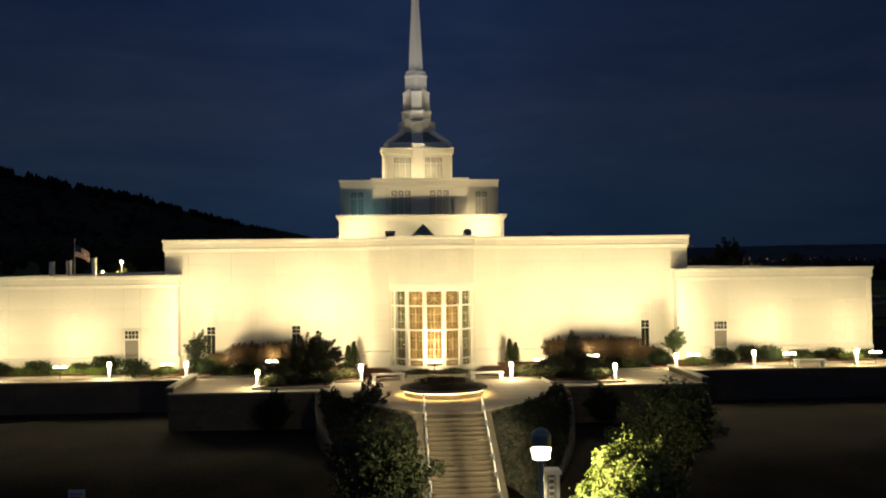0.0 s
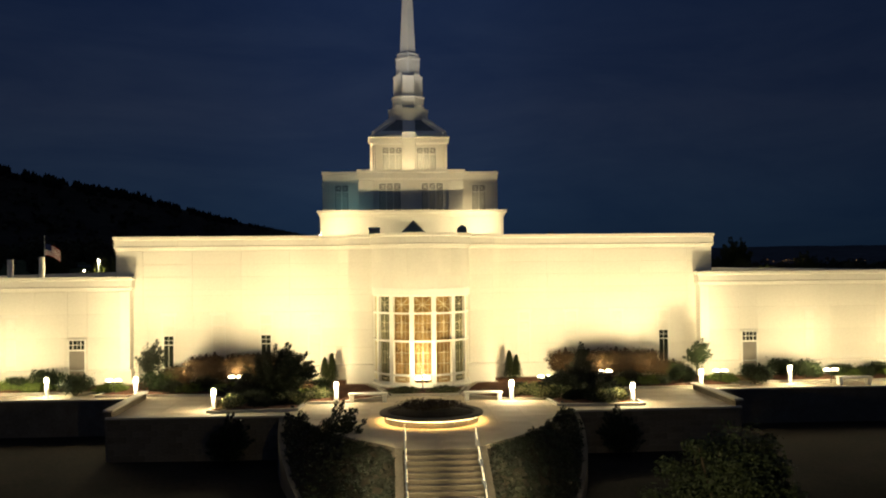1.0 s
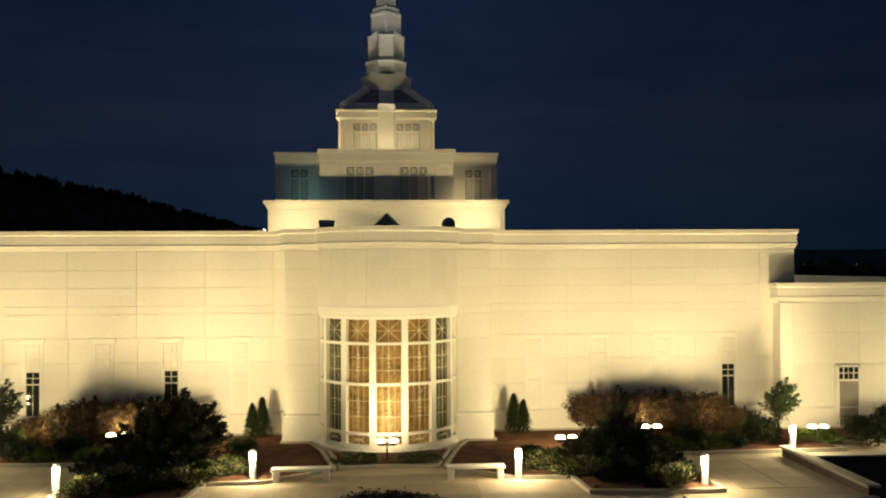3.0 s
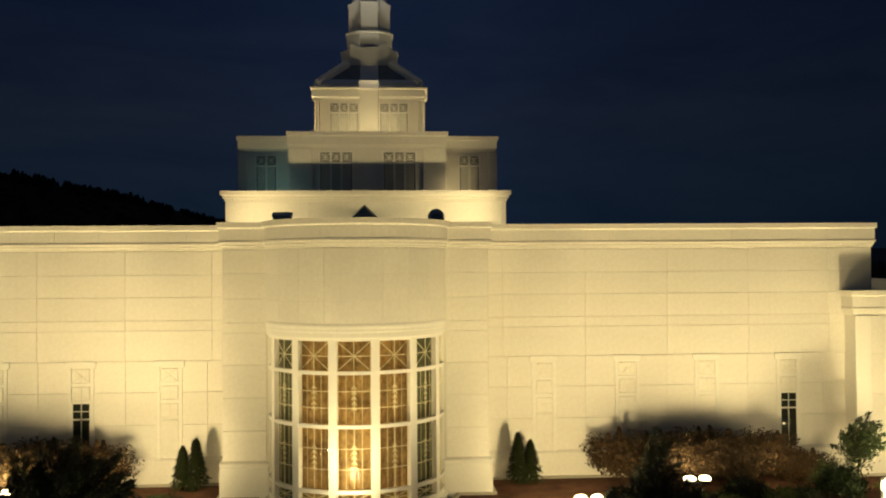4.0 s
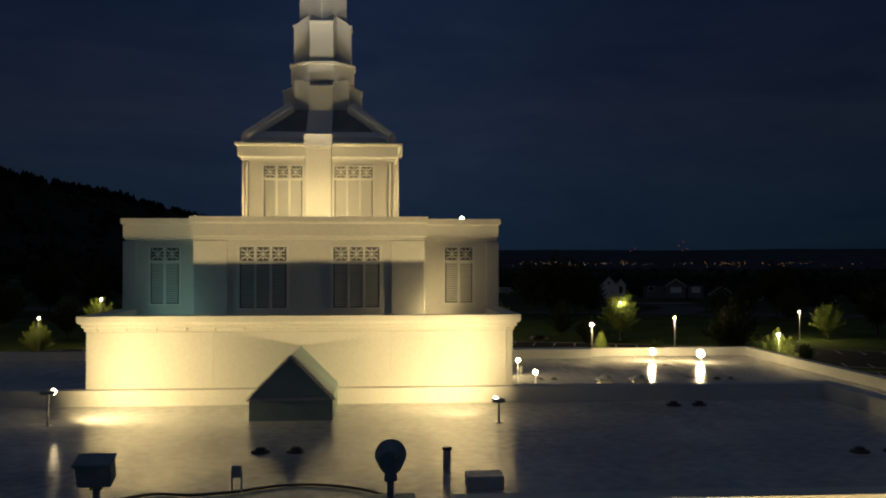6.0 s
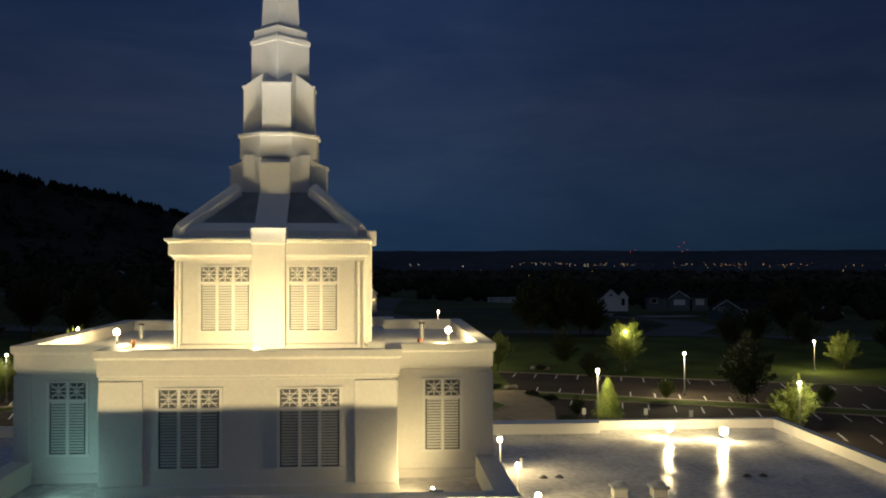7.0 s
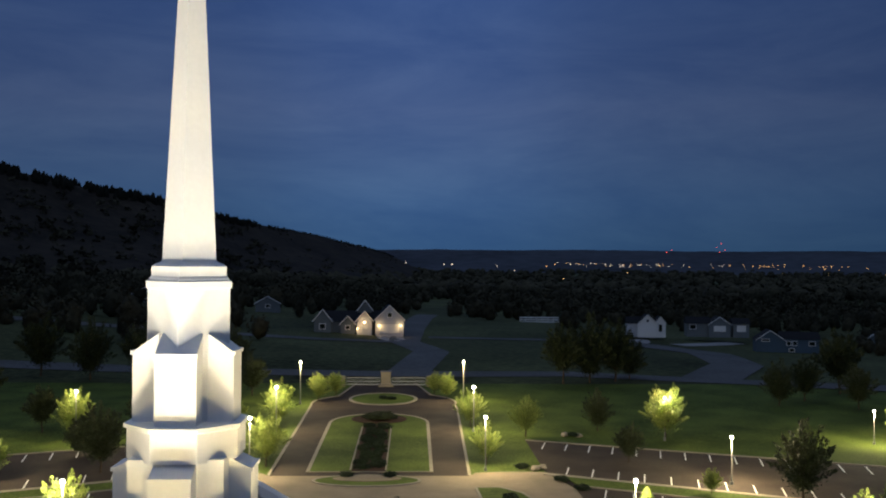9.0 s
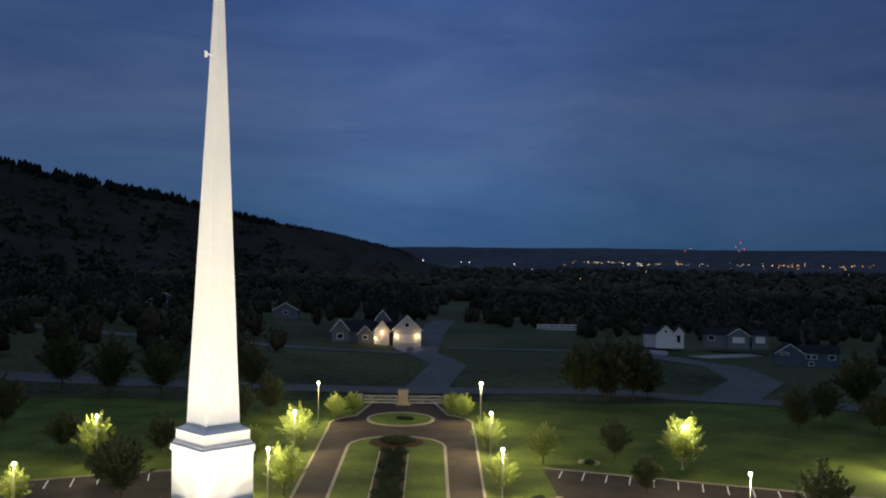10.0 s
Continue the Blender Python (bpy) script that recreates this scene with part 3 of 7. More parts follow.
for i in range(7):
    a0, a1 = POSTS[i] + 2.4, POSTS[i + 1] - 2.4
    am = (a0 + a1) / 2
    for j in range(4):
        z0, z1 = TRANSOMS[j][1], TRANSOMS[j + 1][0]
        zm = (z0 + z1) / 2
        bm = bmesh.new()
        prev = None
        for k in range(4):
            a = a0 + (a1 - a0) * k / 3
            q = (bm.verts.new(bay_pt(a, WIN_R - 0.06, z0)), bm.verts.new(bay_pt(a, WIN_R - 0.06, z1)))
            if prev:
                bm.faces.new((prev[0], q[0], q[1], prev[1]))
            prev = q
        pane = part("pane", bm, M_GLASS, bay_window)
        pane.visible_shadow = False
        fix_local(pane)
        bm = bmesh.new()
        r = WIN_R - 0.05

        def came(aa, za, ab, zb, w=0.015):
            n = 3
            for s in range(n):
                p = bay_pt(aa + (ab - aa) * s / n, r, za + (zb - za) * s / n)
                q = bay_pt(aa + (ab - aa) * (s + 1) / n, r, za + (zb - za) * (s + 1) / n)
                bar(bm, p, q, w, 4)
        came(am, z0, am, z1)
        if j == 3 or j == 0:
            came(a0, z0, a1, z1)
            came(a0, z1, a1, z0)
            came(a0, zm, a1, zm)
        else:
            for s in (1, 2):
                z = z0 + (z1 - z0) * s / 3
                came(a0, z, a1, z)
            # ornament of stacked leaves along the middle
            for s in range(5):
                z = zm + (s - 2) * 0.16
                came(am - 1.6, z, am, z + 0.10, 0.016)
                came(am + 1.6, z, am, z + 0.10, 0.016)
            for s in (-1, 1):
                came(am + s * 5.0, z0, am + s * 5.0, z1, 0.008)
        fix_local(part("leading", bm, M_GOLD, bay_window))
# curtains behind the glass: amber in the middle, grey-green at the sides
M_SHEER = material("grey_green_sheer_cloth", (0.13, 0.135, 0.085), 0.9, 0.25, 1.5, 12.0, 0.1)
for c0, c1, mat, tone in ((-50, 50, M_CURTAIN, "pleated amber curtain behind the glass"), (-86, -50, M_SHEER, "grey-green curtain at the side"), (50, 86, M_SHEER, "grey-green curtain at the side")):
    bm = bmesh.new()
    n = int((c1 - c0) * 0.72)
    rows = []
    for i in range(n + 1):
        fold = 2.40 + 0.05 * math.sin(i * 1.3) + 0.03 * math.sin(i * 0.47 + c0)
        rows.append([bm.verts.new(bay_pt(c0 + (c1 - c0) * i / n, fold, z)) for z in (0.3, 5.54)])
    for p, q in zip(rows, rows[1:]):
        bm.faces.new((p[0], q[0], q[1], p[1]))
    fix_local(part("curtain", bm, mat, bay_window, tone, True))
bm = bmesh.new()
stack(bm, [(BX - 2.97, PIER_Y + 0.05)] + [(BX + x, BAY_Y + y) for x, y in arc(0, 0, 2.97, 184, 356, 30)] + [(BX + 2.97, PIER_Y + 0.05)], [(0.05, -1.5), (0.05, 0.16), (-0.05, 0.22), (-0.05, 0.28)])
tpart("bay_plinth", bm, M_TRIM)
for z in (1.0, 2.7, 4.4):
    lamp("room_bulb", "POINT", tuple(bay_pt(0, 0.9, z)), 24, (1.0, 0.76, 0.44), size=0.3)

# ---- pier bases, blind windows, doors ----
for s in (-1, 1):
    bm = bmesh.new()
    cx = BX + s * 3.73
    stack(bm, rect(cx - 0.78, cx + 0.78, PIER_Y - 0.12, PIER_Y + 0.3), [(0.0, -1.5), (0.0, 1.10), (0.04, 1.14), (0.04, 1.22), (-0.1, 1.30)])
    tpart("pier_base", bm, M_TRIM)


def blind_window(cx, y, glazed):
    """A tall recessed stone window strip with panelled squares, the lower part sometimes glazed."""
    z1 = 4.34
    bm = bmesh.new()
    hw = 0.32
    for x in (-hw - 0.12, hw + 0.02):
        box(bm, cx + x, cx + x + 0.10, y - 0.05, y + 0.06, 0.95, z1 - 0.1)
    box(bm, cx - hw - 0.2, cx + hw + 0.2, y - 0.07, y + 0.06, z1 - 0.1, z1 + 0.12, 0.01)
    box(bm, cx - hw - 0.16, cx + hw + 0.16, y - 0.08, y + 0.06, 0.86, 0.98, 0.01)
    for z in (3.65, 3.03):
        box(bm, cx - hw - 0.02, cx + hw + 0.02, y - 0.04, y + 0.06, z - 0.05, z + 0.05)
    f = tpart("window", bm, M_TRIM, "narrow window with dark glass" if glazed else "narrow blind window of stone panels")
    cells = [(3.70, 4.22), (3.09, 3.60), (2.46, 2.97), (1.0, 2.40)]
    for i, (a, b) in enumerate(cells):
        if glazed and i >= 2:
            bm = bmesh.new()
            box(bm, cx - hw, cx + hw, y - 0.012, y + 0.03, a, b)
            fix_local(part("pane", bm, M_DARKGLASS, f))
            bm = bmesh.new()
            box(bm, cx - 0.012, cx + 0.012, y - 0.04, y - 0.01, a, b)
            if i == 2:
                box(bm, cx - hw, cx + hw, y - 0.05, y - 0.01, (a + b) / 2 - 0.012, (a + b) / 2 + 0.012)
            for x in (-hw, hw):
                box(bm, cx + x - 0.03, cx + x + 0.03, y - 0.055, y, a - 0.05, b + 0.05)
            fix_local(part("glazing_bar", bm, M_FRAME, f))
        else:
            bm = bmesh.new()
            box(bm, cx - hw + 0.03, cx + hw - 0.03, y - 0.035, y + 0.03, a + 0.03, b - 0.03, 0.012)
            if i < 3:
                box(bm, cx - 0.015, cx + 0.015, y - 0.05, y - 0.03, a + 0.03, b - 0.03)
                box(bm, cx - hw + 0.03, cx + hw - 0.03, y - 0.05, y - 0.03, (a + b) / 2 - 0.015, (a + b) / 2 + 0.015)
            if i == 0:
                for s in (-1, 1):
                    bar(bm, (cx - 0.26, y - 0.04, (a + b) / 2 - s * 0.22), (cx + 0.26, y - 0.04, (a + b) / 2 + s * 0.22), 0.012, 4)
            fix_local(part("panel", bm, M_STONE, f))
    return f


for dx in (6.68, 9.74, 12.71, 15.78):
    blind_window(X0 + dx, WALL_Y, dx == 15.78)
    blind_window(X0 - dx, WALL_Y, dx in (9.74, 15.78))


def wing_door(cx, y):
    bm = bmesh.new()
    for x in (-0.56, 0.46):
        box(bm, cx + x, cx + x + 0.1, y - 0.06, y + 0.08, 0.0, 2.95)
    for z in (2.2, 2.85):
        box(bm, cx - 0.56, cx + 0.56, y - 0.06, y + 0.08, z, z + 0.1)
    d = tpart("door", bm, M_FRAME, "grey service door under a four-paned transom")
    bm = bmesh.new()
    box(bm, cx - 0.46, cx + 0.46, y - 0.02, y + 0.04, 0.02, 2.2, 0.01)
    leaf = part("door_leaf", bm, M_DOOR, d)
    fix_local(leaf)
    bm = bmesh.new()
    box(bm, cx - 0.46, cx + 0.46, y - 0.03, y - 0.015, 0.98, 1.04)
    bar(bm, (cx + 0.36, y - 0.07, 1.05), (cx + 0.36, y - 0.02, 1.05), 0.02)
    box(bm, cx + 0.30, cx + 0.40, y - 0.09, y - 0.06, 1.03, 1.07)
    fix_local(part("door_handle", bm, M_GREYMETAL, d))
    for i in range(2):
        bm = bmesh.new()
        box(bm, cx - 0.46 + i * 0.48, cx - 0.02 + i * 0.48, y - 0.015, y + 0.03, 2.3, 2.85)
        fix_local(part("pane", bm, M_DARKGLASS, d))
        bm = bmesh.new()
        xm = cx - 0.24 + i * 0.48
        box(bm, xm - 0.02, xm + 0.02, y - 0.04, y - 0.01, 2.3, 2.85)
        box(bm, xm - 0.22, xm + 0.22, y - 0.04, y - 0.01, 2.56, 2.6)
        fix_local(part("glazing_bar", bm, M_FRAME, d))
    return d


for s in (-1, 1):
    wing_door(X0 + s * 21.14, WING_Y - 0.11)

# ---- shuttered tower windows ----

def slat_mesh(w):
    bm = bmesh.new()
    box(bm, -w / 2, w / 2, -0.035, 0.035, -0.008, 0.008)
    bmesh.ops.rotate(bm, cent=(0, 0, 0), matrix=Matrix.Rotation(radians(-62), 3, "X"), verts=bm.verts)
    return mesh_of("slat", bm, M_LOUVER)


def shutter_window(m, w, z0, z1, cols, back=None):
    """Louvred window on a wall; m puts its foot on the wall with -y outwards."""
    h = z1 - z0
    win = tagged(new("louvred_window"), "white louvred shutters under latticed top lights")
    win.parent = temple
    win.matrix_local = m
    cw = w / cols
    head = h - cw * 1.0

    def bit(name, *b):
        bm = bmesh.new()
        box(bm, *b)
        part(name, bm, M_FRAME, win)
    for x in (-w / 2 - 0.09, w / 2):
        bit("jamb", x, x + 0.09, -0.045, 0.04, 0, h)
    bit("head", -w / 2 - 0.12, w / 2 + 0.12, -0.05, 0.04, h, h + 0.06)
    bit("sill", -w / 2 - 0.14, w / 2 + 0.14, -0.06, 0.04, -0.07, 0.0)
    for i in range(1, cols):
        bit("mullion", -w / 2 + cw * i - 0.05, -w / 2 + cw * i + 0.05, -0.05, 0.03, 0, h)
    bit("rail", -w / 2, w / 2, -0.048, 0.03, head - 0.05, head + 0.05)
    bm = bmesh.new()
    box(bm, -w / 2, w / 2, -0.006, 0.03, 0, h)
    part("backing", bm, back or M_BACKING, win)
    sm = slat_mesh(cw - 0.1)
    n = int((head - 0.1) / 0.085)
    for i in range(cols):
        cx = -w / 2 + cw * (i + 0.5)
        for k in range(n):
            piece("slat", sm, win, Matrix.Translation((cx, -0.026, 0.08 + k * (head - 0.16) / max(1, n - 1))))
        bm = bmesh.new()
        a, b = cw / 2 - 0.05, (h - head) / 2 - 0.05
        zc = (head + h) / 2 + 0.02
        for p, q in (((-a, -b), (a, b)), ((-a, b), (a, -b)), ((-a, 0), (a, 0)), ((0, -b), (0, b)), ((-a, b * 0.55), (a, b * 0.55)), ((-a, -b * 0.55), (a, -b * 0.55))):
            bar(bm, (cx + p[0], -0.035, zc + p[1]), (cx + q[0], -0.035, zc + q[1]), 0.017, 4)
        part("lattice", bm, M_FRAME, win)
    return win


for k in range(4):
    rot = Matrix.Rotation(k * math.pi / 2, 4, "Z")
    for s in (-1, 1):
        if k in (0, 1, 3):
            shutter_window(rot @ Matrix.Translation((s * 1.54, -T3, 15.6)), 1.68, 15.6, 17.84, 3)
# middle tier gets the darker backing, standing in for the shadow across it
for s in (-1, 1):
    shutter_window(Matrix.Translation((s * 1.79, -8.2, 11.86)), 1.78, 11.86, 14.2, 3, M_SHADE)
    shutter_window(Matrix.Translation((s * 5.93, -6.36, 11.95)), 1.12, 11.95, 14.2, 2, M_SHADE)
# pier strips framing the tower's middle tier
for s in (-1, 1):
    bm = bmesh.new()
    box(bm, X0 + s * 3.79 - 0.65, X0 + s * 3.79 + 0.65, TY - 8.26, TY - 8.0, 11.36, 14.46, 0.02)
    tpart("corner_pier", bm, M_STONE)
    bm = bmesh.new()
    box(bm, X0 + s * 7.32 - 0.26, X0 + s * 7.32 + 0.26, TY - 6.44, TY - 6.1, 11.36, 14.46, 0.02)
    tpart("corner_pier", bm, M_STONE)

# ---- terrace, retaining walls and stairs ----
def slab(name, outline, z0, z1, mat, label, category="terrace", bevel=0.0):
    bm = bmesh.new()
    stack(bm, outline, [(0, z0), (0, z1 - 0.02), (-0.02, z1)])
    return tagged(part(name, bm, mat), label, category, kind="structure")


def sx(pts):
    return [(X0 + x, y) for x, y in pts]


half = [(-32.5, 60.2), (-15.6, 60.2), (-15.6, 53.8), (-7.2, 53.6), (-6.0, 51.6), (-4.9, 49.2), (-3.4, 47.0), (-2.1, 45.6), (-1.6, 44.6)]
plaza = sx(half + [(-x, y) for x, y in half[::-1]] + [(32.5, 67.5), (-32.5, 67.5)])
plinth = slab("terrace", plaza, -2.4, -0.012, [M_RETAIN, M_PAVE], "raised terrace of pale concrete slabs before the temple")
for face in plinth.data.polygons:
    face.material_index = 1 if face.normal.z > 0.9 else 0


def wall_run(a, b, z0, z1, thick=0.4):
    """Low block retaining wall with a coping, courses laid as separate blocks."""
    a, b = Vector((*a, 0)), Vector((*b, 0))
    d = b - a
    m = Matrix.Translation(a) @ Matrix.Rotation(math.atan2(d.y, d.x), 4, "Z")
    bm = bmesh.new()
    box(bm, 0, d.length, -thick / 2 + 0.05, thick / 2 - 0.05, z0, z1 - 0.02)
    w = part("retaining_wall", bm, M_RETAIN)
    w.matrix_world = m
    tagged(w, "dark split-face block retaining wall with pale coping", "wall", kind="structure")
    bm = bmesh.new()
    box(bm, -0.1, d.length + 0.1, -thick / 2 - 0.04, thick / 2 + 0.04, z1 - 0.02, z1 + 0.08, 0.02)
    part("coping", bm, M_COPING, w)
    return w, m, d.length


WALLS = [((-15.7, 53.7), (-7.1, 53.5), -2.4, -0.03), ((7.1, 53.5), (15.7, 53.7), -2.4, -0.03), ((-32.6, 60.1), (-15.7, 60.1), -2.4, -0.03), ((15.7, 60.1), (32.6, 60.1), -2.4, -0.03),
         ((-15.7, 60.2), (-15.7, 53.7), -2.4, 0.32), ((15.7, 53.7), (15.7, 60.2), -2.4, 0.32),
         ]
wall_runs = [wall_run((X0 + a[0], a[1]), (X0 + b[0], b[1]), z0, z1) for a, b, z0, z1 in WALLS]



def ramp_wall(pts):
    """A curved retaining wall that falls with the slope."""
    bm = bmesh.new()
    prev = None
    for i, (x, y, z) in enumerate(pts):
        a, b = Vector(pts[max(0, i - 1)][:2]), Vector(pts[min(len(pts) - 1, i + 1)][:2])
        d = (b - a).normalized()
        n = Vector((-d.y, d.x)) * 0.2
        row = [bm.verts.new(p) for p in ((x + n.x, y + n.y, z - 2.8), (x + n.x, y + n.y, z), (x - n.x, y - n.y, z), (x - n.x, y - n.y, z - 2.8))]
        if prev:
            for k in range(3):
                bm.faces.new((prev[k], prev[k + 1], row[k + 1], row[k]))
        else:
            bm.faces.new(row)
        prev = row
    bm.faces.new(prev[::-1])
    bmesh.ops.recalc_face_normals(bm, faces=bm.faces)
    tagged(part("curved_wall", bm, M_RETAIN), "curved block wall falling with the slope beside the stairs", "wall", kind="structure")


for s in (-1, 1):
    ramp_wall([(X0 + s * x, y, z) for x, y, z in ((7.2, 53.4, -0.06), (7.0, 51.0, -0.4), (6.6, 48.6, -0.9), (6.0, 46.2, -1.5), (5.2, 43.8, -2.2), (4.3, 41.6, -2.8), (3.4, 39.6, -3.4))])

def planted_bank(s):
    """Dark planted slope between the terrace's rounded front, the stairs and the curved wall."""
    inner = [(7.0, 53.45, -0.10), (6.0, 51.5, -0.10), (4.9, 49.1, -0.10), (3.4, 46.9, -0.12), (2.1, 45.5, -0.14), (1.88, 44.2, -0.35), (1.88, 42.0, -1.25), (1.88, 39.6, -2.3)]
    outer = [(7.05, 53.42, -0.12), (7.0, 51.0, -0.42), (6.6, 48.8, -0.9), (6.1, 46.6, -1.4), (5.6, 45.0, -1.85), (5.1, 43.6, -2.25), (4.4, 41.8, -2.75), (3.4, 39.6, -3.4)]
    bm = bmesh.new()
    prev = None
    for a, b in zip(inner, outer):
        row = []
        for k in range(7):
            p = Vector(a).lerp(Vector(b), k / 6)
            p.z += 0.12 * math.sin(k / 6 * math.pi) + 0.08 * noise.noise(p * 1.3)
            row.append(bm.verts.new((X0 + s * p.x, p.y, p.z)))
        if prev:
            for i in range(6):
                bm.faces.new((prev[i], row[i], row[i + 1], prev[i + 1]))
        prev = row
    bmesh.ops.recalc_face_normals(bm, faces=bm.faces)
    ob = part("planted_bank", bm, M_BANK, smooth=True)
    if ob.data.polygons[0].normal.z < 0:
        ob.data.flip_normals()
    tagged(ob, "dark planted slope between stairs and curved wall", "ground", kind="structure")


planted_bank(-1)
planted_bank(1)

# stairs
STEPS, RISE, RUN, STAIR_W, STAIR_Y = 30, 0.155, 0.36, 1.5, 44.6
stairs = tagged(empty("staircase", (X0, STAIR_Y, 0)), "long concrete staircase with lit handrails", "stairs", kind="structure")
bm = bmesh.new()
box(bm, -STAIR_W, STAIR_W, -RUN, 0.05, -0.28, 0.0, 0.015)
step_me = mesh_of("step", bm, M_STEP)
for i in range(STEPS):
    piece("step", step_me, stairs, Matrix.Translation((0, -RUN * i, -RISE * (i + 1))))
for s in (-1, 1):
    bm = bmesh.new()
    va = []
    for x in (s * (STAIR_W + 0.02), s * (STAIR_W + 0.34)):
        va.append([bm.verts.new((x, y, z)) for y, z in ((0.1, 0.06), (-RUN * STEPS, -RISE * STEPS + 0.12), (-RUN * STEPS, -RISE * STEPS - 1.2), (0.1, -1.2))])
    for i in range(4):
        j = (i + 1) % 4
        bm.faces.new((va[0][i], va[0][j], va[1][j], va[1][i]))
    bm.faces.new(va[0])
    bm.faces.new(va[1][::-1])
    bmesh.ops.recalc_face_normals(bm, faces=bm.faces)
    part("cheek_wall", bm, M_RETAIN, stairs)
    x = s * (STAIR_W - 0.06)
    rail = bmesh.new()
    foot, end = Vector((x, 0.5, 0.92)), Vector((x, -RUN * STEPS, -RISE * STEPS + 0.92))
    bar(rail, foot, end, 0.028, 8)
    bar(rail, foot - Vector((0, 0, 0.45)), end - Vector((0, 0, 0.45)), 0.018, 6)
    hr = part("handrail", rail, M_GREYMETAL, stairs, "metal handrail with a light strip beneath")
    for k in range(10):
        f = k / 9
        p = foot.lerp(end, f)
        bm = bmesh.new()
        cyl(bm, p.x, p.y, p.z - 1.0, p.z, 0.022, seg=8)
        part("post", bm, M_GREYMETAL, hr)
    for k in range(9):
        # short light strips between the posts
        bm = bmesh.new()
        a, b = foot.lerp(end, (k + 0.2) / 9), foot.lerp(end, (k + 0.8) / 9)
        bar(bm, a + Vector((-s * 0.03, 0, -0.035)), b + Vector((-s * 0.03, 0, -0.035)), 0.010, 5)
        part("light_strip", bm, M_STRIP, hr, "glowing strip")

    ar = lamp("handrail_strip", "AREA", tuple(Vector((X0 + x - s * 0.05, STAIR_Y, -0.06)) + (foot + end) / 2), 300, AMBER)
    ar.data.shape, ar.data.size, ar.data.size_y = "RECTANGLE", 0.03, (end - foot).length
    d = (end - foot).normalized()
    down = (Vector((-s * 0.45, 0, -1))).normalized()
    side = d.cross(down).normalized()
    down = side.cross(d).normalized()
    ar.matrix_world = Matrix.Translation(ar.location) @ Matrix((side, d, -down)).transposed().to_4x4()

# round planter
planter = tagged(empty("round_planter", (X0 - 0.05, 51.3, -0.1)), "round stone planter with a glowing strip under its rim", "planter")
R = 2.42


def ring_of(r):
    return [(r * math.cos(2 * math.pi * i / 64), r * math.sin(2 * math.pi * i / 64)) for i in range(64)]


bm = bmesh.new()
stack(bm, ring_of(R - 0.20), [(0.0, -0.02), (0.0, 0.46)])
part("drum", bm, M_RETAIN, planter)
bm = bmesh.new()
stack(bm, ring_of(R), [(-0.22, 0.44), (0.0, 0.44), (0.02, 0.46), (0.02, 0.54), (0.0, 0.56), (-0.36, 0.56), (-0.36, 0.46)])
part("rim", bm, M_RETAIN, planter)
bm = bmesh.new()
stack(bm, ring_of(R - 0.37), [(0.0, 0.44), (-0.4, 0.55), (-1.2, 0.62)])
part("soil", bm, M_SOIL, planter)
bm = bmesh.new()
stack(bm, ring_of(R - 0.06), [(0.0, 0.41), (0.0, 0.435), (-0.05, 0.435), (-0.05, 0.41)], True)
part("light_strip", bm, M_RIMSTRIP, planter, "warm glowing strip under the rim")

# planting beds with kerbs
def bed(outline, mat, label, z=0.16):
    bm = bmesh.new()
    stack(bm, outline, [(0.0, -0.05), (0.0, 0.13), (-0.16, 0.13), (-0.16, 0.03)])
    k = tagged(part("bed_kerb", bm, M_COPING), "low concrete kerb round a planting bed", "kerb", kind="structure")
    bm = bmesh.new()
    stack(bm, offset_poly(outline, -0.17), [(0, 0.0), (0, 0.06), (-0.5, z)])
    tagged(part("planting_bed", bm, mat), label, "ground", kind="structure")


def mirror(pts):
    return [(-x, y) for x, y in pts][::-1]


BED_R = [(6.4, 57.0), (6.6, 54.9), (9.4, 54.7), (11.2, 54.7), (11.2, 60.6), (18.6, 60.9), (18.6, 62.4), (32.4, 62.4), (32.4, 65.7), (18.0, 65.7), (17.9, 66.4), (4.5, 66.4), (4.5, 64.3), (3.3, 64.3), (2.75, 62.6), (2.0, 59.0), (4.4, 57.1)]
bed(sx(BED_R), M_MULCH, "planting bed of reddish bark mulch")
bed(sx(mirror(BED_R)), M_MULCH, "planting bed of reddish bark mulch")
bed(sx([(-1.9, 59.3), (1.9, 59.3), (2.6, 62.4), (1.5, 62.6), (0.0, 62.7), (-1.5, 62.6), (-2.6, 62.4)]), M_MULCH, "mulched bed below the bay window")

# ---- benches, bollards, floodlights ----
def make_bench():
    b = tagged(empty("bench"), "pale stone slab bench on the terrace", "bench", "terrace benches")
    bm = bmesh.new()
    box(bm, -1.05, 1.05, -0.24, 0.24, 0.40, 0.50, 0.02)
    part("seat", bm, M_TRIM, b)
    for x in (-0.88, 0.88):
        bm = bmesh.new()
        box(bm, x - 0.11, x + 0.11, -0.2, 0.2, 0.0, 0.40, 0.02)
        part("leg", bm, M_TRIM, b)
    return b


bench = make_bench()
bench.matrix_world = pose(X0 - 3.15, 57.5, -0.01, 0, 0, 1)
copy_thing(bench, pose(X0 + 3.05, 57.4, -0.01, 0, 0, -1))
copy_thing(bench, pose(X0 + 25.6, 61.0, -0.01))


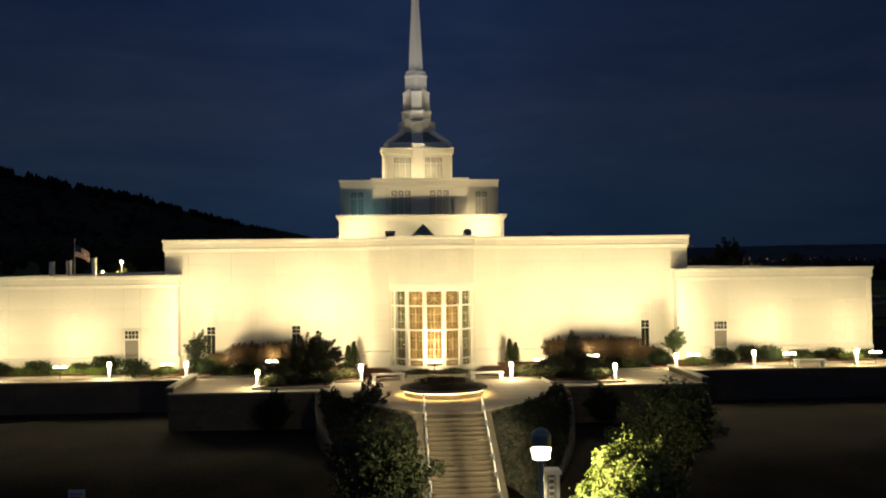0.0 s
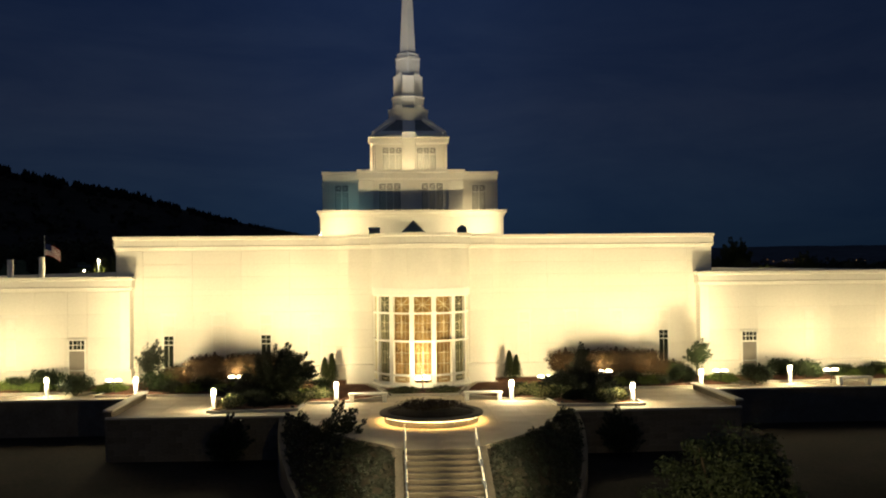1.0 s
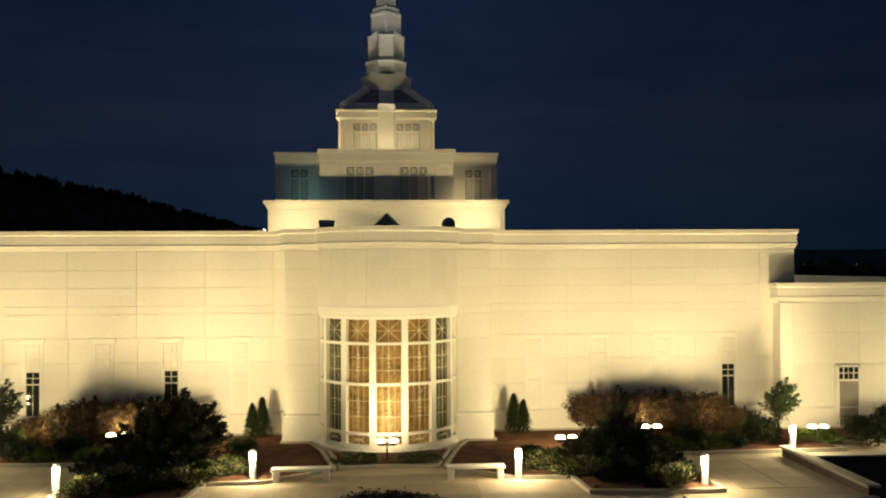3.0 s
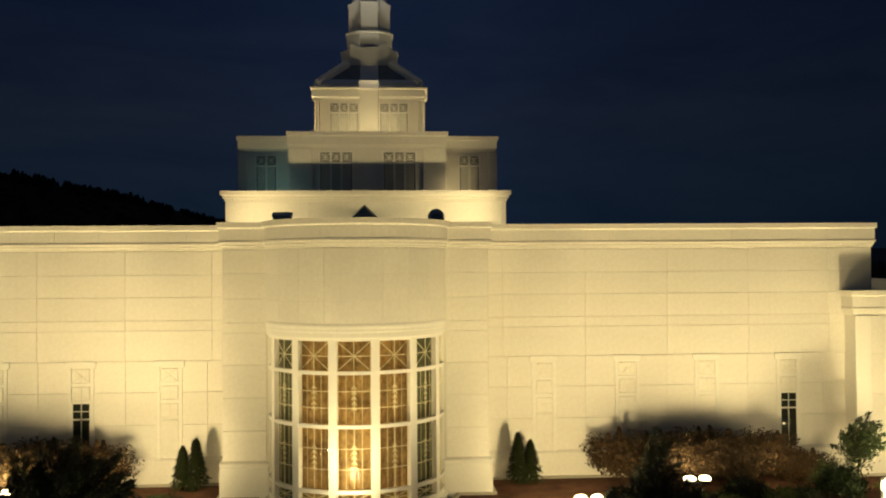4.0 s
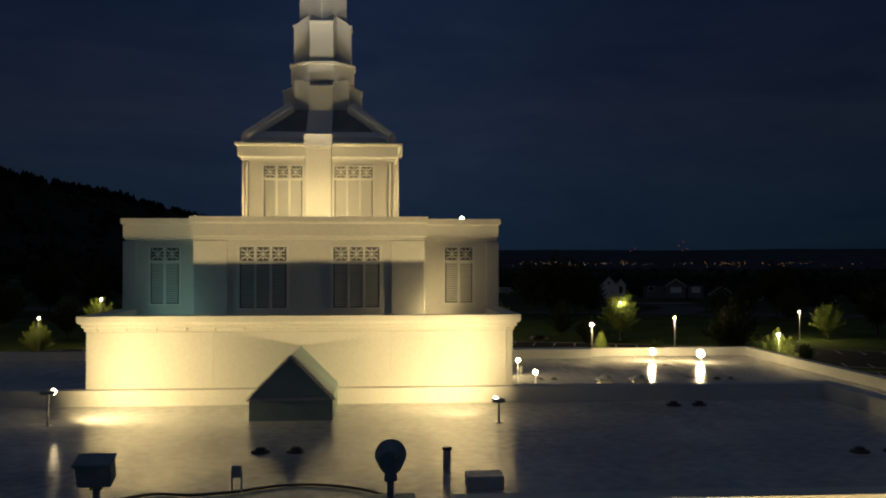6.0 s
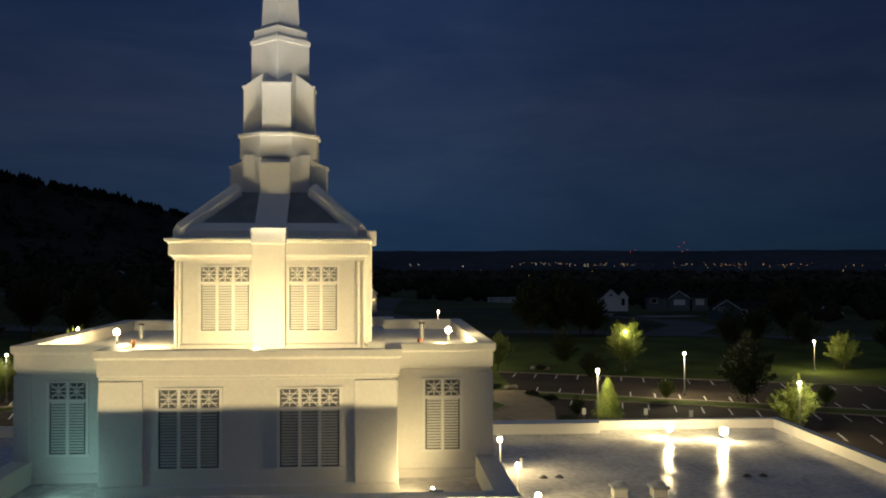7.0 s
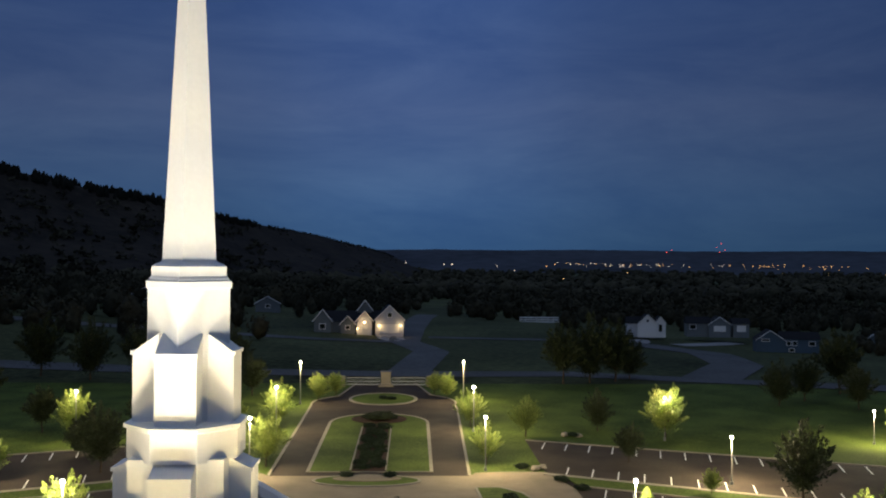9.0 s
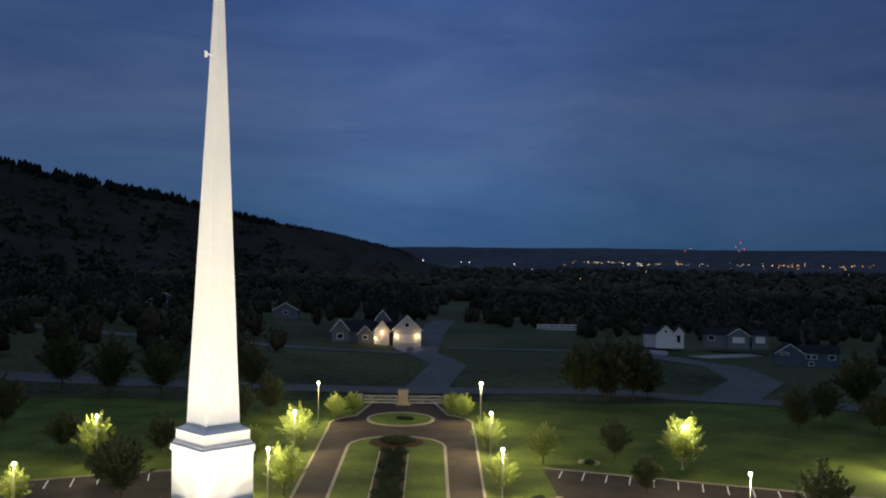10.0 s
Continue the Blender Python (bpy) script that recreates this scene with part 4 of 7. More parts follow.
def make_bollard():
    b = tagged(empty("bollard_light"), "round white bollard light with a glowing head", "bollard light", "terrace bollards")
    bm = bmesh.new()
    box(bm, -0.2, 0.2, -0.2, 0.2, -0.02, 0.04, 0.01)
    cyl(bm, 0, 0, 0.03, 0.80, 0.125, seg=20)
    part("post", bm, M_WHITE, b)
    bm = bmesh.new()
    cyl(bm, 0, 0, 0.80, 1.06, 0.118, seg=20)
    part("lens", bm, M_OPAL, b, "glowing frosted lens")
    bm = bmesh.new()
    cyl(bm, 0, 0, 1.06, 1.10, 0.14, 0.135, seg=20)
    cyl(bm, 0, 0, 1.10, 1.16, 0.135, 0.07, seg=20)
    part("cap", bm, M_WHITE, b)
    return b


BOLLARDS = [(-11.0, 55.7), (-16.4, 61.2), (-4.85, 57.5), (4.55, 57.1), (10.7, 55.4), (16.25, 60.8), (-21.5, 61.6), (22.0, 61.7), (29.0, 61.2), (-29.0, 61.2)]
first = make_bollard()
for i, (dx, y) in enumerate(BOLLARDS):
    z = -0.01
    ob = first if i == 0 else copy_thing(first, pose(X0 + dx, y, z))
    if i == 0:
        ob.matrix_world = pose(X0 + dx, y, z)
    lamp("bollard_bulb", "POINT", (X0 + dx, y - 0.24, 0.95), 330, AMBER, size=0.10)


def make_flood(heads=2):
    f = tagged(empty("floodlight"), "twin-headed garden floodlight aimed at the wall", "floodlight", "garden floodlights")
    bm = bmesh.new()
    cyl(bm, 0, 0, 0.0, 0.62, 0.03, seg=8)
    box(bm, -0.34, 0.34, -0.025, 0.025, 0.60, 0.65)
    part("stand", bm, M_DARKMETAL, f)
    for x in (-0.25, 0.25):
        bm = bmesh.new()
        cyl(bm, x, 0, 0.62, 0.74, 0.10, 0.21, 16)
        h = part("head", bm, M_DARKMETAL, f)
        bm = bmesh.new()
        ball(bm, x, 0, 0.77, 0.20, 14, 0.55)
        part("lens", bm, M_FLOOD, h, "glaring lamp glass")
    return f


# place beside the centre line; power of the wide, the high and the top beam
FLOODS = [(-11.0, 62.6, 480, 480, 720), (10.95, 62.5, 420, 430, 680), (17.8, 61.8, 620, 720, 1000), (-17.8, 61.8, 680, 760, 1000),
          (-24.6, 61.4, 470, 330, 0), (24.4, 61.4, 480, 330, 0), (-30.5, 61.4, 470, 330, 0), (30.5, 61.4, 480, 330, 0), (-0.1, 60.3, 200, 480, 0), (6.95, 60.4, 1350, 900, 1000)]
# extra floods, out of sight, added to even out the wall wash
ADDED_FLOODS = [(-6.9, 61.4, 1150, 1050, 1100), (14.4, 61.9, 520, 600, 780), (-14.4, 61.9, 600, 560, 700)]


def throw(dx, y, z, powers):
    k = 1.0 if abs(dx) < 19 else 0.62
    for power, high, cone in zip(powers, (4.0, 8.0, 10.5), (172, 84, 56)):
        if power:
            lamp("flood_bulb", "SPOT", (X0 + dx, y + 0.25, z), WASH * power * (1.08 if cone > 90 else 0.8), WARM, (X0 + dx, 66.5, high * k), 0.25, cone, 1.0)


fl = make_flood()
fl.matrix_world = pose(X0 + FLOODS[0][0], FLOODS[0][1], 0.06)
for dx, y, *powers in FLOODS:
    if (dx, y) != FLOODS[0][:2]:
        copy_thing(fl, pose(X0 + dx, y, 0.06))
    throw(dx, y, 1.15, powers)
    lamp("flood_spill", "POINT", (X0 + dx, y - 0.1, 1.08), 45, WARM, size=0.2)


def ground_flood(dx, y, label, group):
    """Small dark floodlight on a short stake, its back to the terrace, added as fill."""
    f = tagged(empty("floodlight", (X0 + dx, y, 0.0)), label, "floodlight", group)
    bm = bmesh.new()
    box(bm, -0.07, 0.07, -0.05, 0.05, 0.0, 0.03)
    cyl(bm, 0, 0, 0.02, 0.10, 0.015, seg=8)
    part("stand", bm, M_DARKMETAL, f)
    bm = bmesh.new()
    box(bm, -0.08, 0.08, -0.03, 0.03, 0.0, 0.11, 0.012, Matrix.Translation((0, 0, 0.09)) @ Matrix.Rotation(radians(-25), 4, "X"))
    part("head", bm, M_DARKMETAL, f)


for dx, y, *powers in ADDED_FLOODS:
    ground_flood(dx, y, "added low dark floodlight among the shrubs", "garden floodlights")
    throw(dx, y, 1.25, powers)
# unseen pair of lamps added to brighten the front of the bay
for s in (-1, 1):
    ground_flood(s * 6.95, 55.3, "added low dark floodlight in the corner of a planting bed", "bay floodlights")
    lamp("bay_bulb", "SPOT", (X0 + s * 6.95, 55.42, 0.62), WASH * 3200, WARM, (X0 + s * 1.2, 62.5, 7.4), 0.12, 62, 1.0)

# ---- roof fittings ----
def roof_post_flood(x, y, z, h, target, power, label, cone=0, r=0.09):
    """A small floodlight on a post; cone 0 is a bare lamp that shines all round."""
    f = tagged(empty("roof_floodlight", (x, y, z)), label, "floodlight", "roof floodlights")
    bm = bmesh.new()
    cyl(bm, 0, 0, 0, h, 0.035, seg=8)
    cyl(bm, 0, 0, 0, 0.03, 0.12, seg=10)
    part("post", bm, M_GREYMETAL, f)
    d = (Vector(target) - Vector((x, y, z + h))).normalized()
    if cone:
        bm = bmesh.new()
        box(bm, -0.2, 0.2, -0.14, 0.14, h, h + 0.12, 0.02)
        part("head", bm, M_GREYMETAL, f)
    bm = bmesh.new()
    ball(bm, d.x * 0.16 if cone else 0, d.y * 0.16 if cone else 0, h + 0.05 + (d.z * 0.1 if cone else 0.03), r, 10)
    part("lens", bm, M_BULB, f, "glaring lamp glass")
    q = Vector((x, y, z + h + 0.12)) + d * 0.32
    lamp("roof_bulb", "SPOT" if cone else "POINT", tuple(q), power, WARM, target if cone else None, 0.1, cone or 100, 0.9)
    return f


roof_post_flood(-4.3, 77.9, 8.7, 0.95, (0.6, 82.0, 10.3), 1500, "post-mounted floodlight washing the tower's foot", 150)
roof_post_flood(9.25, 77.5, 8.7, 0.62, (6.4, 82.5, 11.0), 1900, "post-mounted floodlight washing the tower's foot", 112)
roof_post_flood(-2.45, 90.5, 14.95, 0.52, (X0, TY, 20.0), 360, "small bare floodlight on the tower deck", 0, 0.11)
roof_post_flood(9.3, 90.5, 14.95, 0.52, (X0, TY, 20.0), 360, "small bare floodlight on the tower deck", 0, 0.11)
roof_post_flood(X0, TY - T3 - 3.4, 14.95, 0.2, (X0, TY - T3, 17.0), 400, "small floodlight before the belfry", 0, 0.08)
roof_post_flood(26.4, 118.2, 6.1, 0.6, (X0 + 1, TY, 24.0), 600, "bright floodlight at the rear parapet", 0, 0.22)
roof_post_flood(29.85, 117.4, 6.1, 0.5, (X0 + 1, TY, 34.0), 780, "bright floodlight at the rear parapet", 0, 0.28)
roof_post_flood(13.7, 109.5, 6.1, 1.7, (X0 + 4, TY, 14.0), 520, "post floodlight beside the tower", 0, 0.15)
roof_post_flood(13.7, 102.8, 6.1, 1.7, (X0 + 4, TY, 14.0), 520, "post floodlight beside the tower", 0, 0.13)
roof_post_flood(13.7, 96.9, 6.1, 1.7, (X0 + 4, TY, 14.0), 520, "post floodlight beside the tower", 0, 0.13)
roof_post_flood(8.5, 84.6, 11.05, 0.12, (6.6, 86.6, 12.8), 150, "low floodlight on the tower ledge", 150, 0.05)
roof_post_flood(-3.3, 84.4, 11.05, 0.12, (-0.6, 86.6, 12.6), 48, "low floodlight with a teal glow on the tower ledge", 160, 0.03)
bpy.data.objects[[o.name for o in bpy.data.objects if o.name.startswith("roof_bulb")][-1]].data.color = (0.42, 0.85, 0.80)
# added lamp, sunk behind the parapet, that brightens the vent pipes
roof_post_flood(-20.5, 76.0, 6.1, 0.25, (-24.0, 73.0, 7.0), 900, "added low floodlight on the wing roof", 0, 0.05)
# unseen pair added so the spire is lit from the rear too
for x, y in ((X0 + 4, TY + 9), (X0 - 4, TY + 9)):
    roof_post_flood(x, y, 11.05, 0.5, (X0, TY, 30.0), 700, "added floodlight behind the tower aimed at the spire", 80)


def make_box_flood(x, y, z, round_head):
    f = tagged(empty("projector_floodlight", (x, y, z)), "large dark projector on a weighted base, seen from behind", "floodlight", "roof projectors")
    bm = bmesh.new()
    box(bm, -0.62, 0.62, -0.32, 0.32, 0.0, 0.09, 0.02)
    part("base", bm, M_PROJECTOR, f)
    bm = bmesh.new()
    cyl(bm, 0, 0, 0.08, 0.55, 0.09, seg=10)
    box(bm, -0.16, 0.16, -0.1, 0.1, 0.45, 0.62, 0.02)
    part("yoke", bm, M_PROJECTOR, f)
    bm = bmesh.new()
    if round_head:
        cyl(bm, 0, 0, -0.2, 0.2, 0.30, 0.40, 24, Matrix.Translation((0, 0, 0.95)) @ Matrix.Rotation(radians(-72), 4, "X"))
    else:
        box(bm, -0.42, 0.42, -0.25, 0.25, 0.0, 0.55, 0.05, Matrix.Translation((0, 0, 0.6)) @ Matrix.Rotation(radians(18), 4, "X"))
        box(bm, -0.46, 0.46, -0.3, 0.26, 0.52, 0.6, 0.02, Matrix.Translation((0, 0, 0.6)) @ Matrix.Rotation(radians(18), 4, "X"))
    part("head", bm, M_PROJECTOR, f)
    return f


make_box_flood(0.03, 68.3, 8.7, False).scale = (0.82, 0.82, 0.9)
make_box_flood(5.85, 68.6, 8.7, True).scale = (0.82, 0.82, 0.9)
for x in (-0.8, 0.8):
    lamp("deck_bulb", "SPOT", (X0 + x, TY - T3 - 3.2, 15.3), 880, (1.0, 0.95, 0.85), (X0, TY, 36.0), 0.06, 50, 1.0)
lamp("spire_bulb", "SPOT", (5.85, 69.2, 9.9), 4700, (1.0, 0.95, 0.85), (X0, TY, 35.0), 0.12, 31, 0.5)
lamp("spire_bulb", "SPOT", (0.03, 68.9, 9.8), 4700, (1.0, 0.95, 0.85), (X0, TY, 35.0), 0.12, 31, 0.5)

# ---- plants ----
def leaf_cloud(bm, centre, radii, count, size, rng, hollow=0.55):
    """Many small leaf faces scattered through an uneven blob."""
    c = Vector(centre)
    for _ in range(count):
        d = Vector((rng.gauss(0, 1), rng.gauss(0, 1), rng.gauss(0, 1))).normalized()
        wob = 0.78 + 0.45 * noise.noise(d * 2.3 + c)
        rad = (hollow + (1 - hollow) * rng.random() ** 0.5) * wob
        p = c + Vector((d.x * radii[0], d.y * radii[1], d.z * radii[2])) * rad
        s = size * rng.uniform(0.6, 1.35)
        n = (d + Vector((rng.uniform(-1, 1), rng.uniform(-1, 1), rng.uniform(-0.6, 1.2)))).normalized()
        u = n.orthogonal().normalized()
        u = (Matrix.Rotation(rng.random() * 6.28, 3, n) @ u)
        v = n.cross(u)
        k = n * s * 0.22
        vs = [bm.verts.new(q) for q in (p - u * s, p + v * s * 0.5 + k, p + u * s, p - v * s * 0.5 + k)]
        bm.faces.new((vs[0], vs[1], vs[2]))
        bm.faces.new((vs[0], vs[2], vs[3]))


def limb(bm, a, b, r0, r1, rng, bends=3):
    a, b = Vector(a), Vector(b)
    p, r = a, r0
    for i in range(bends):
        f = (i + 1) / bends
        q = a.lerp(b, f) + Vector((rng.uniform(-1, 1), rng.uniform(-1, 1), 0)) * (b - a).length * 0.05 * (1 if i < bends - 1 else 0)
        rr = r0 + (r1 - r0) * f
        bar(bm, p, q, r, 7, rr)
        p, r = q, rr


def make_tree(name, label, height, spread, seed, leaf, leaves=2600, leaf_size=0.20, stem=0.22, category="tree", group="", clumps=40):
    """A tapered trunk, limbs running out to overlapping clumps, and small leaves."""
    rng = random.Random(seed)
    t = tagged(empty(name), label, category, group)
    bm = bmesh.new()
    fork = height * stem
    limb(bm, (0, 0, -0.3), (rng.uniform(-.1, .1), rng.uniform(-.1, .1), fork), height * 0.024 + 0.03, height * 0.017 + 0.02, rng)
    mid, half = height * (0.54 + stem * 0.42), height * (0.46 - stem * 0.42)
    tips = []
    for i in range(clumps):
        a = i * 2.4 + rng.uniform(-0.5, 0.5)
        u = -0.85 + 1.7 * (i + 0.5) / clumps + rng.uniform(-0.1, 0.1)
        wide = math.sqrt(max(0.05, 1 - u * u)) * (1.0 if u < 0 else 1.0 - 0.25 * u) * (1.0 + 0.35 * math.sin(a + seed) * math.sin(2.3 * a + seed * 1.7))
        r = spread * wide * rng.uniform(0.35, 0.98)
        tip = (r * math.cos(a), r * math.sin(a), mid + u * half * rng.uniform(0.6, 1.0))
        if i % 3 == 0:
            limb(bm, (0, 0, fork * rng.uniform(0.8, 1.0)), tip, height * 0.010 + 0.010, 0.012, rng)
        tips.append((tip, rng.uniform(0.15, 0.31)))
    limb(bm, (0, 0, fork), (0, 0, height * 0.9), height * 0.016 + 0.015, 0.015, rng)
    tips.append(((0, 0, height * 0.90), 0.26))
    part("trunk", bm, M_BARK, t, smooth=True)
    bm = bmesh.new()
    leaf_cloud(bm, (0, 0, mid - 0.05 * half), (spread * 0.86, spread * 0.80, half * 0.92), leaves // 2, leaf_size, rng, 0.25)
    leaf_cloud(bm, (0.15 * spread, -0.1 * spread, mid + 0.2 * half), (spread * 0.66, spread * 0.72, half * 0.85), leaves // 4, leaf_size, rng, 0.3)
    for tip, k in tips:
        leaf_cloud(bm, tip, (spread * k, spread * k, spread * k * rng.uniform(0.55, 0.9)), int(0.4 * leaves / len(tips) * (k / 0.24) ** 2), leaf_size, rng, 0.2)
    part("crown", bm, leaf, t)
    return t


def make_conifer(name, label, height, spread, seed, leaf=None, leaves=1800, category="tree", group=""):
    rng = random.Random(seed)
    t = tagged(empty(name), label, category, group)
    bm = bmesh.new()
    bar(bm, (0, 0, -0.2), (0, 0, height * 0.95), height * 0.02 + 0.02, 7, 0.01)
    part("trunk", bm, M_BARK, t)
    bm = bmesh.new()
    for _ in range(leaves):
        f = rng.random() ** 0.75
        z = height * (0.06 + 0.94 * f)
        tier = 0.86 + 0.10 * math.sin(f * 38 + rng.uniform(-1.2, 1.2)) + rng.uniform(-0.12, 0.12)
        r = spread * (1 - f) ** 0.85 * tier * (0.35 + 0.65 * rng.random() ** 0.5) + 0.02
        a = rng.random() * 6.283
        p = Vector((r * math.cos(a), r * math.sin(a), z - 0.12 * r))
        out = Vector((math.cos(a), math.sin(a), -0.35)).normalized()
        side = Vector((-math.sin(a), math.cos(a), 0))
        s = (0.05 + 0.035 * height) * rng.uniform(0.6, 1.3)
        vs = [bm.verts.new(q) for q in (p - out * s, p + side * s * 0.4, p + out * s, p - side * s * 0.4)]
        bm.faces.new(vs)
    part("crown", bm, leaf or M_NEEDLE, t)
    return t


def make_shrub(name, label, rx, ry, h, seed, leaf, leaves=1400, leaf_size=0.09, category="shrub", group="", lean=0.0):
    rng = random.Random(seed)
    t = tagged(empty(name), label, category, group)
    bm = bmesh.new()
    for i in range(8):
        a = i * 0.79
        limb(bm, (0, 0, -0.05), (rx * 0.6 * math.cos(a), ry * 0.6 * math.sin(a), h * rng.uniform(0.5, 0.8)), 0.025, 0.008, rng, 2)
    part("stem", bm, M_BARK, t)
    bm = bmesh.new()
    n = 7
    for i in range(n):
        a = i * 6.283 / n + rng.uniform(-0.3, 0.3)
        c = (rx * 0.48 * math.cos(a), ry * 0.48 * math.sin(a), h * rng.uniform(0.40, 0.62))
        leaf_cloud(bm, c, (rx * 0.56, ry * 0.56, h * 0.42), leaves // (n + 1), leaf_size, rng, 0.45)
    leaf_cloud(bm, (0, 0, h * 0.55), (rx * 0.6, ry * 0.6, h * 0.46), leaves // (n + 1), leaf_size, rng, 0.45)
    # loose tips, blown over where the plant stands in the wind
    for i in range(9 if lean else 5):
        a, k = i * 2.4, rng.uniform(0.2, 0.75)
        base = Vector((rx * k * math.cos(a), ry * k * math.sin(a), h * rng.uniform(0.62, 0.85) * (1.1 - 0.4 * k)))
        for s in range(5):
            c = base + Vector((lean * 0.10 * s, 0, h * 0.045 * s * (1.5 if lean and i == 0 else 1)))
            r = (0.19 - 0.03 * s) * min(1.0, 0.5 * rx)
            leaf_cloud(bm, tuple(c), (r, r, r), max(5, leaves // 420), leaf_size, rng, 0.2)
    part("foliage", bm, leaf, t)
    return t


def make_windblown(name, label, rx, ry, h, seed, leaf, sprays=60, leaf_size=0.07, wind=0.5, per=150, fork=0.0, category="shrub", group=""):
    """Arching sprays of narrow leaves, bent over by the wind; fork lifts them onto a trunk."""
    rng = random.Random(seed)
    t = tagged(empty(name), label, category, group)
    stems, bm = bmesh.new(), bmesh.new()
    loose = 0.20 * min(1.4, rx + 0.2) if rx < 2.6 else 0.14 * rx
    if fork:
        limb(stems, (0, 0, -0.1), (0.04, 0, fork), 0.014 * h + 0.02, 0.010 * h + 0.015, rng)
    for i in range(sprays):
        a, k = i * 2.4 + rng.uniform(-0.4, 0.4), math.sqrt((i + 0.5) / sprays) * rng.uniform(0.75, 1.08)
        root = Vector((0.12 * rx * math.cos(a) * (not fork), 0.12 * ry * math.sin(a) * (not fork), fork))
        rise = (h - fork) * (1.0 - 0.6 * k * k) * rng.choice((0.55, 0.72, 0.8, 0.86, 0.9, 1.02))
        tip = Vector((rx * k * math.cos(a) + wind * rise * 0.28, ry * k * math.sin(a), fork + rise))
        mid = root.lerp(tip, 0.5) + Vector((-wind * 0.1 * rise, 0, 0.16 * rise))
        if i % 4 == 0:
            w = 0.004 * h + 0.006
            bar(stems, root, mid, w, 5, w * 0.6)
            bar(stems, mid, tip, w * 0.6, 5, 0.004)
        for _ in range(per):
            f = 1.0 - 0.9 * rng.random() ** 1.35
            p = root * ((1 - f) ** 2) + mid * (2 * f * (1 - f)) + tip * (f * f)
            p = p + Vector((rng.gauss(0, 1), rng.gauss(0, 1), rng.gauss(0, 0.8))) * loose * (1.15 - f)
            u = ((tip - mid).normalized() + Vector((wind * 0.5 + rng.uniform(-0.7, 0.7), rng.uniform(-0.7, 0.7), rng.uniform(-0.6, 0.5)))).normalized()
            v = u.cross(Vector((rng.uniform(-1, 1), rng.uniform(-1, 1), rng.uniform(-1, 1)))).normalized() * leaf_size * 0.30
            u = u * leaf_size * rng.uniform(0.7, 1.4)
            p.z = max(p.z, 0.02)
            bm.faces.new([bm.verts.new(q) for q in (p - u, p + v, p + u, p - v)])
    part("trunk" if fork else "stem", stems, M_BARK, t)
    part("foliage", bm, leaf, t)
    return t


# terrace planting
hedge = make_shrub("shrub", "large rounded dark shrub with russet leaves", 2.3, 1.35, 2.05, 3, M_LEAF_RED, 12000, 0.055, group="russet shrubs")
hedge.matrix_world = pose(X0 - 9.4, 64.6, 0.12)
copy_thing(hedge, pose(X0 - 13.0, 64.6, 0.12, 0, 0, 70))
copy_thing(hedge, pose(X0 + 9.6, 64.6, 0.12, 0, 0, 130))
copy_thing(hedge, pose(X0 + 13.4, 64.6, 0.12, 0, 0, 200))
copy_thing(hedge, pose(X0 + 11.6, 64.9, 0.12, 0, 0, 20))
copy_thing(hedge, pose(X0 - 11.2, 64.9, 0.12, 0, 0, 250))
copy_thing(hedge, pose(X0 - 15.0, 64.7, 0.12, 0, 0, 310)).scale = (0.65, 0.8, 0.62)
copy_thing(hedge, pose(X0 + 15.3, 64.7, 0.12, 0, 0, 340)).scale = (0.65, 0.8, 0.62)
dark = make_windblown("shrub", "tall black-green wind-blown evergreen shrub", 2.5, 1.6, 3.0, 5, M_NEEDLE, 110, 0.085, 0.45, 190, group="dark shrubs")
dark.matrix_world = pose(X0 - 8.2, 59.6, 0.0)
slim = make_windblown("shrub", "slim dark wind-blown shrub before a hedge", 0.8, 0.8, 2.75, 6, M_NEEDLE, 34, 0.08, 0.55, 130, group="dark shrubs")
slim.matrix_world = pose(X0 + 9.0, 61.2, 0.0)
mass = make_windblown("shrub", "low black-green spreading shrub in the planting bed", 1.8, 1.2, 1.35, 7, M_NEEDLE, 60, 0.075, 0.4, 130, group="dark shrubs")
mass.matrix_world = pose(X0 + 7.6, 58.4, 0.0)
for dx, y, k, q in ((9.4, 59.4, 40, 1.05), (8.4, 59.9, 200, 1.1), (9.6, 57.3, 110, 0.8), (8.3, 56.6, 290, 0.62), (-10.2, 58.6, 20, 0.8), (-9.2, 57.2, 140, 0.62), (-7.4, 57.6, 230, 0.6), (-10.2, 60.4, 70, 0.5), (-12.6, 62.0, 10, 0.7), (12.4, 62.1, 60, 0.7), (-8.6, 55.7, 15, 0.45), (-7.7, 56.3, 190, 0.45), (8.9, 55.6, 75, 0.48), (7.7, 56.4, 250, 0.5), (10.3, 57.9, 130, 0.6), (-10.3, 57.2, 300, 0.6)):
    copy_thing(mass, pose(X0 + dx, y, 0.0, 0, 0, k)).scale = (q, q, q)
# left tree takes the darkened needles, which stand in for shade
for i, (dx, y) in enumerate(((-16.4, 64.0), (17.1, 64.0))):
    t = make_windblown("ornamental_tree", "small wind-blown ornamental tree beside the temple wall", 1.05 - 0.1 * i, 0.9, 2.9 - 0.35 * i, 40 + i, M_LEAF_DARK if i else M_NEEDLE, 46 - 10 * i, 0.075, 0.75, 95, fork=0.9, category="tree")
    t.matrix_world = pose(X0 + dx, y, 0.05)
for dx in (5.55, 6.0):
    for s in (-1, 1):
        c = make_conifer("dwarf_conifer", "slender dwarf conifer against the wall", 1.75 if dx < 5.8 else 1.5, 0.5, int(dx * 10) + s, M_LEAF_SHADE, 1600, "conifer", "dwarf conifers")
        c.matrix_world = pose(X0 + s * dx, 65.4, 0.12)
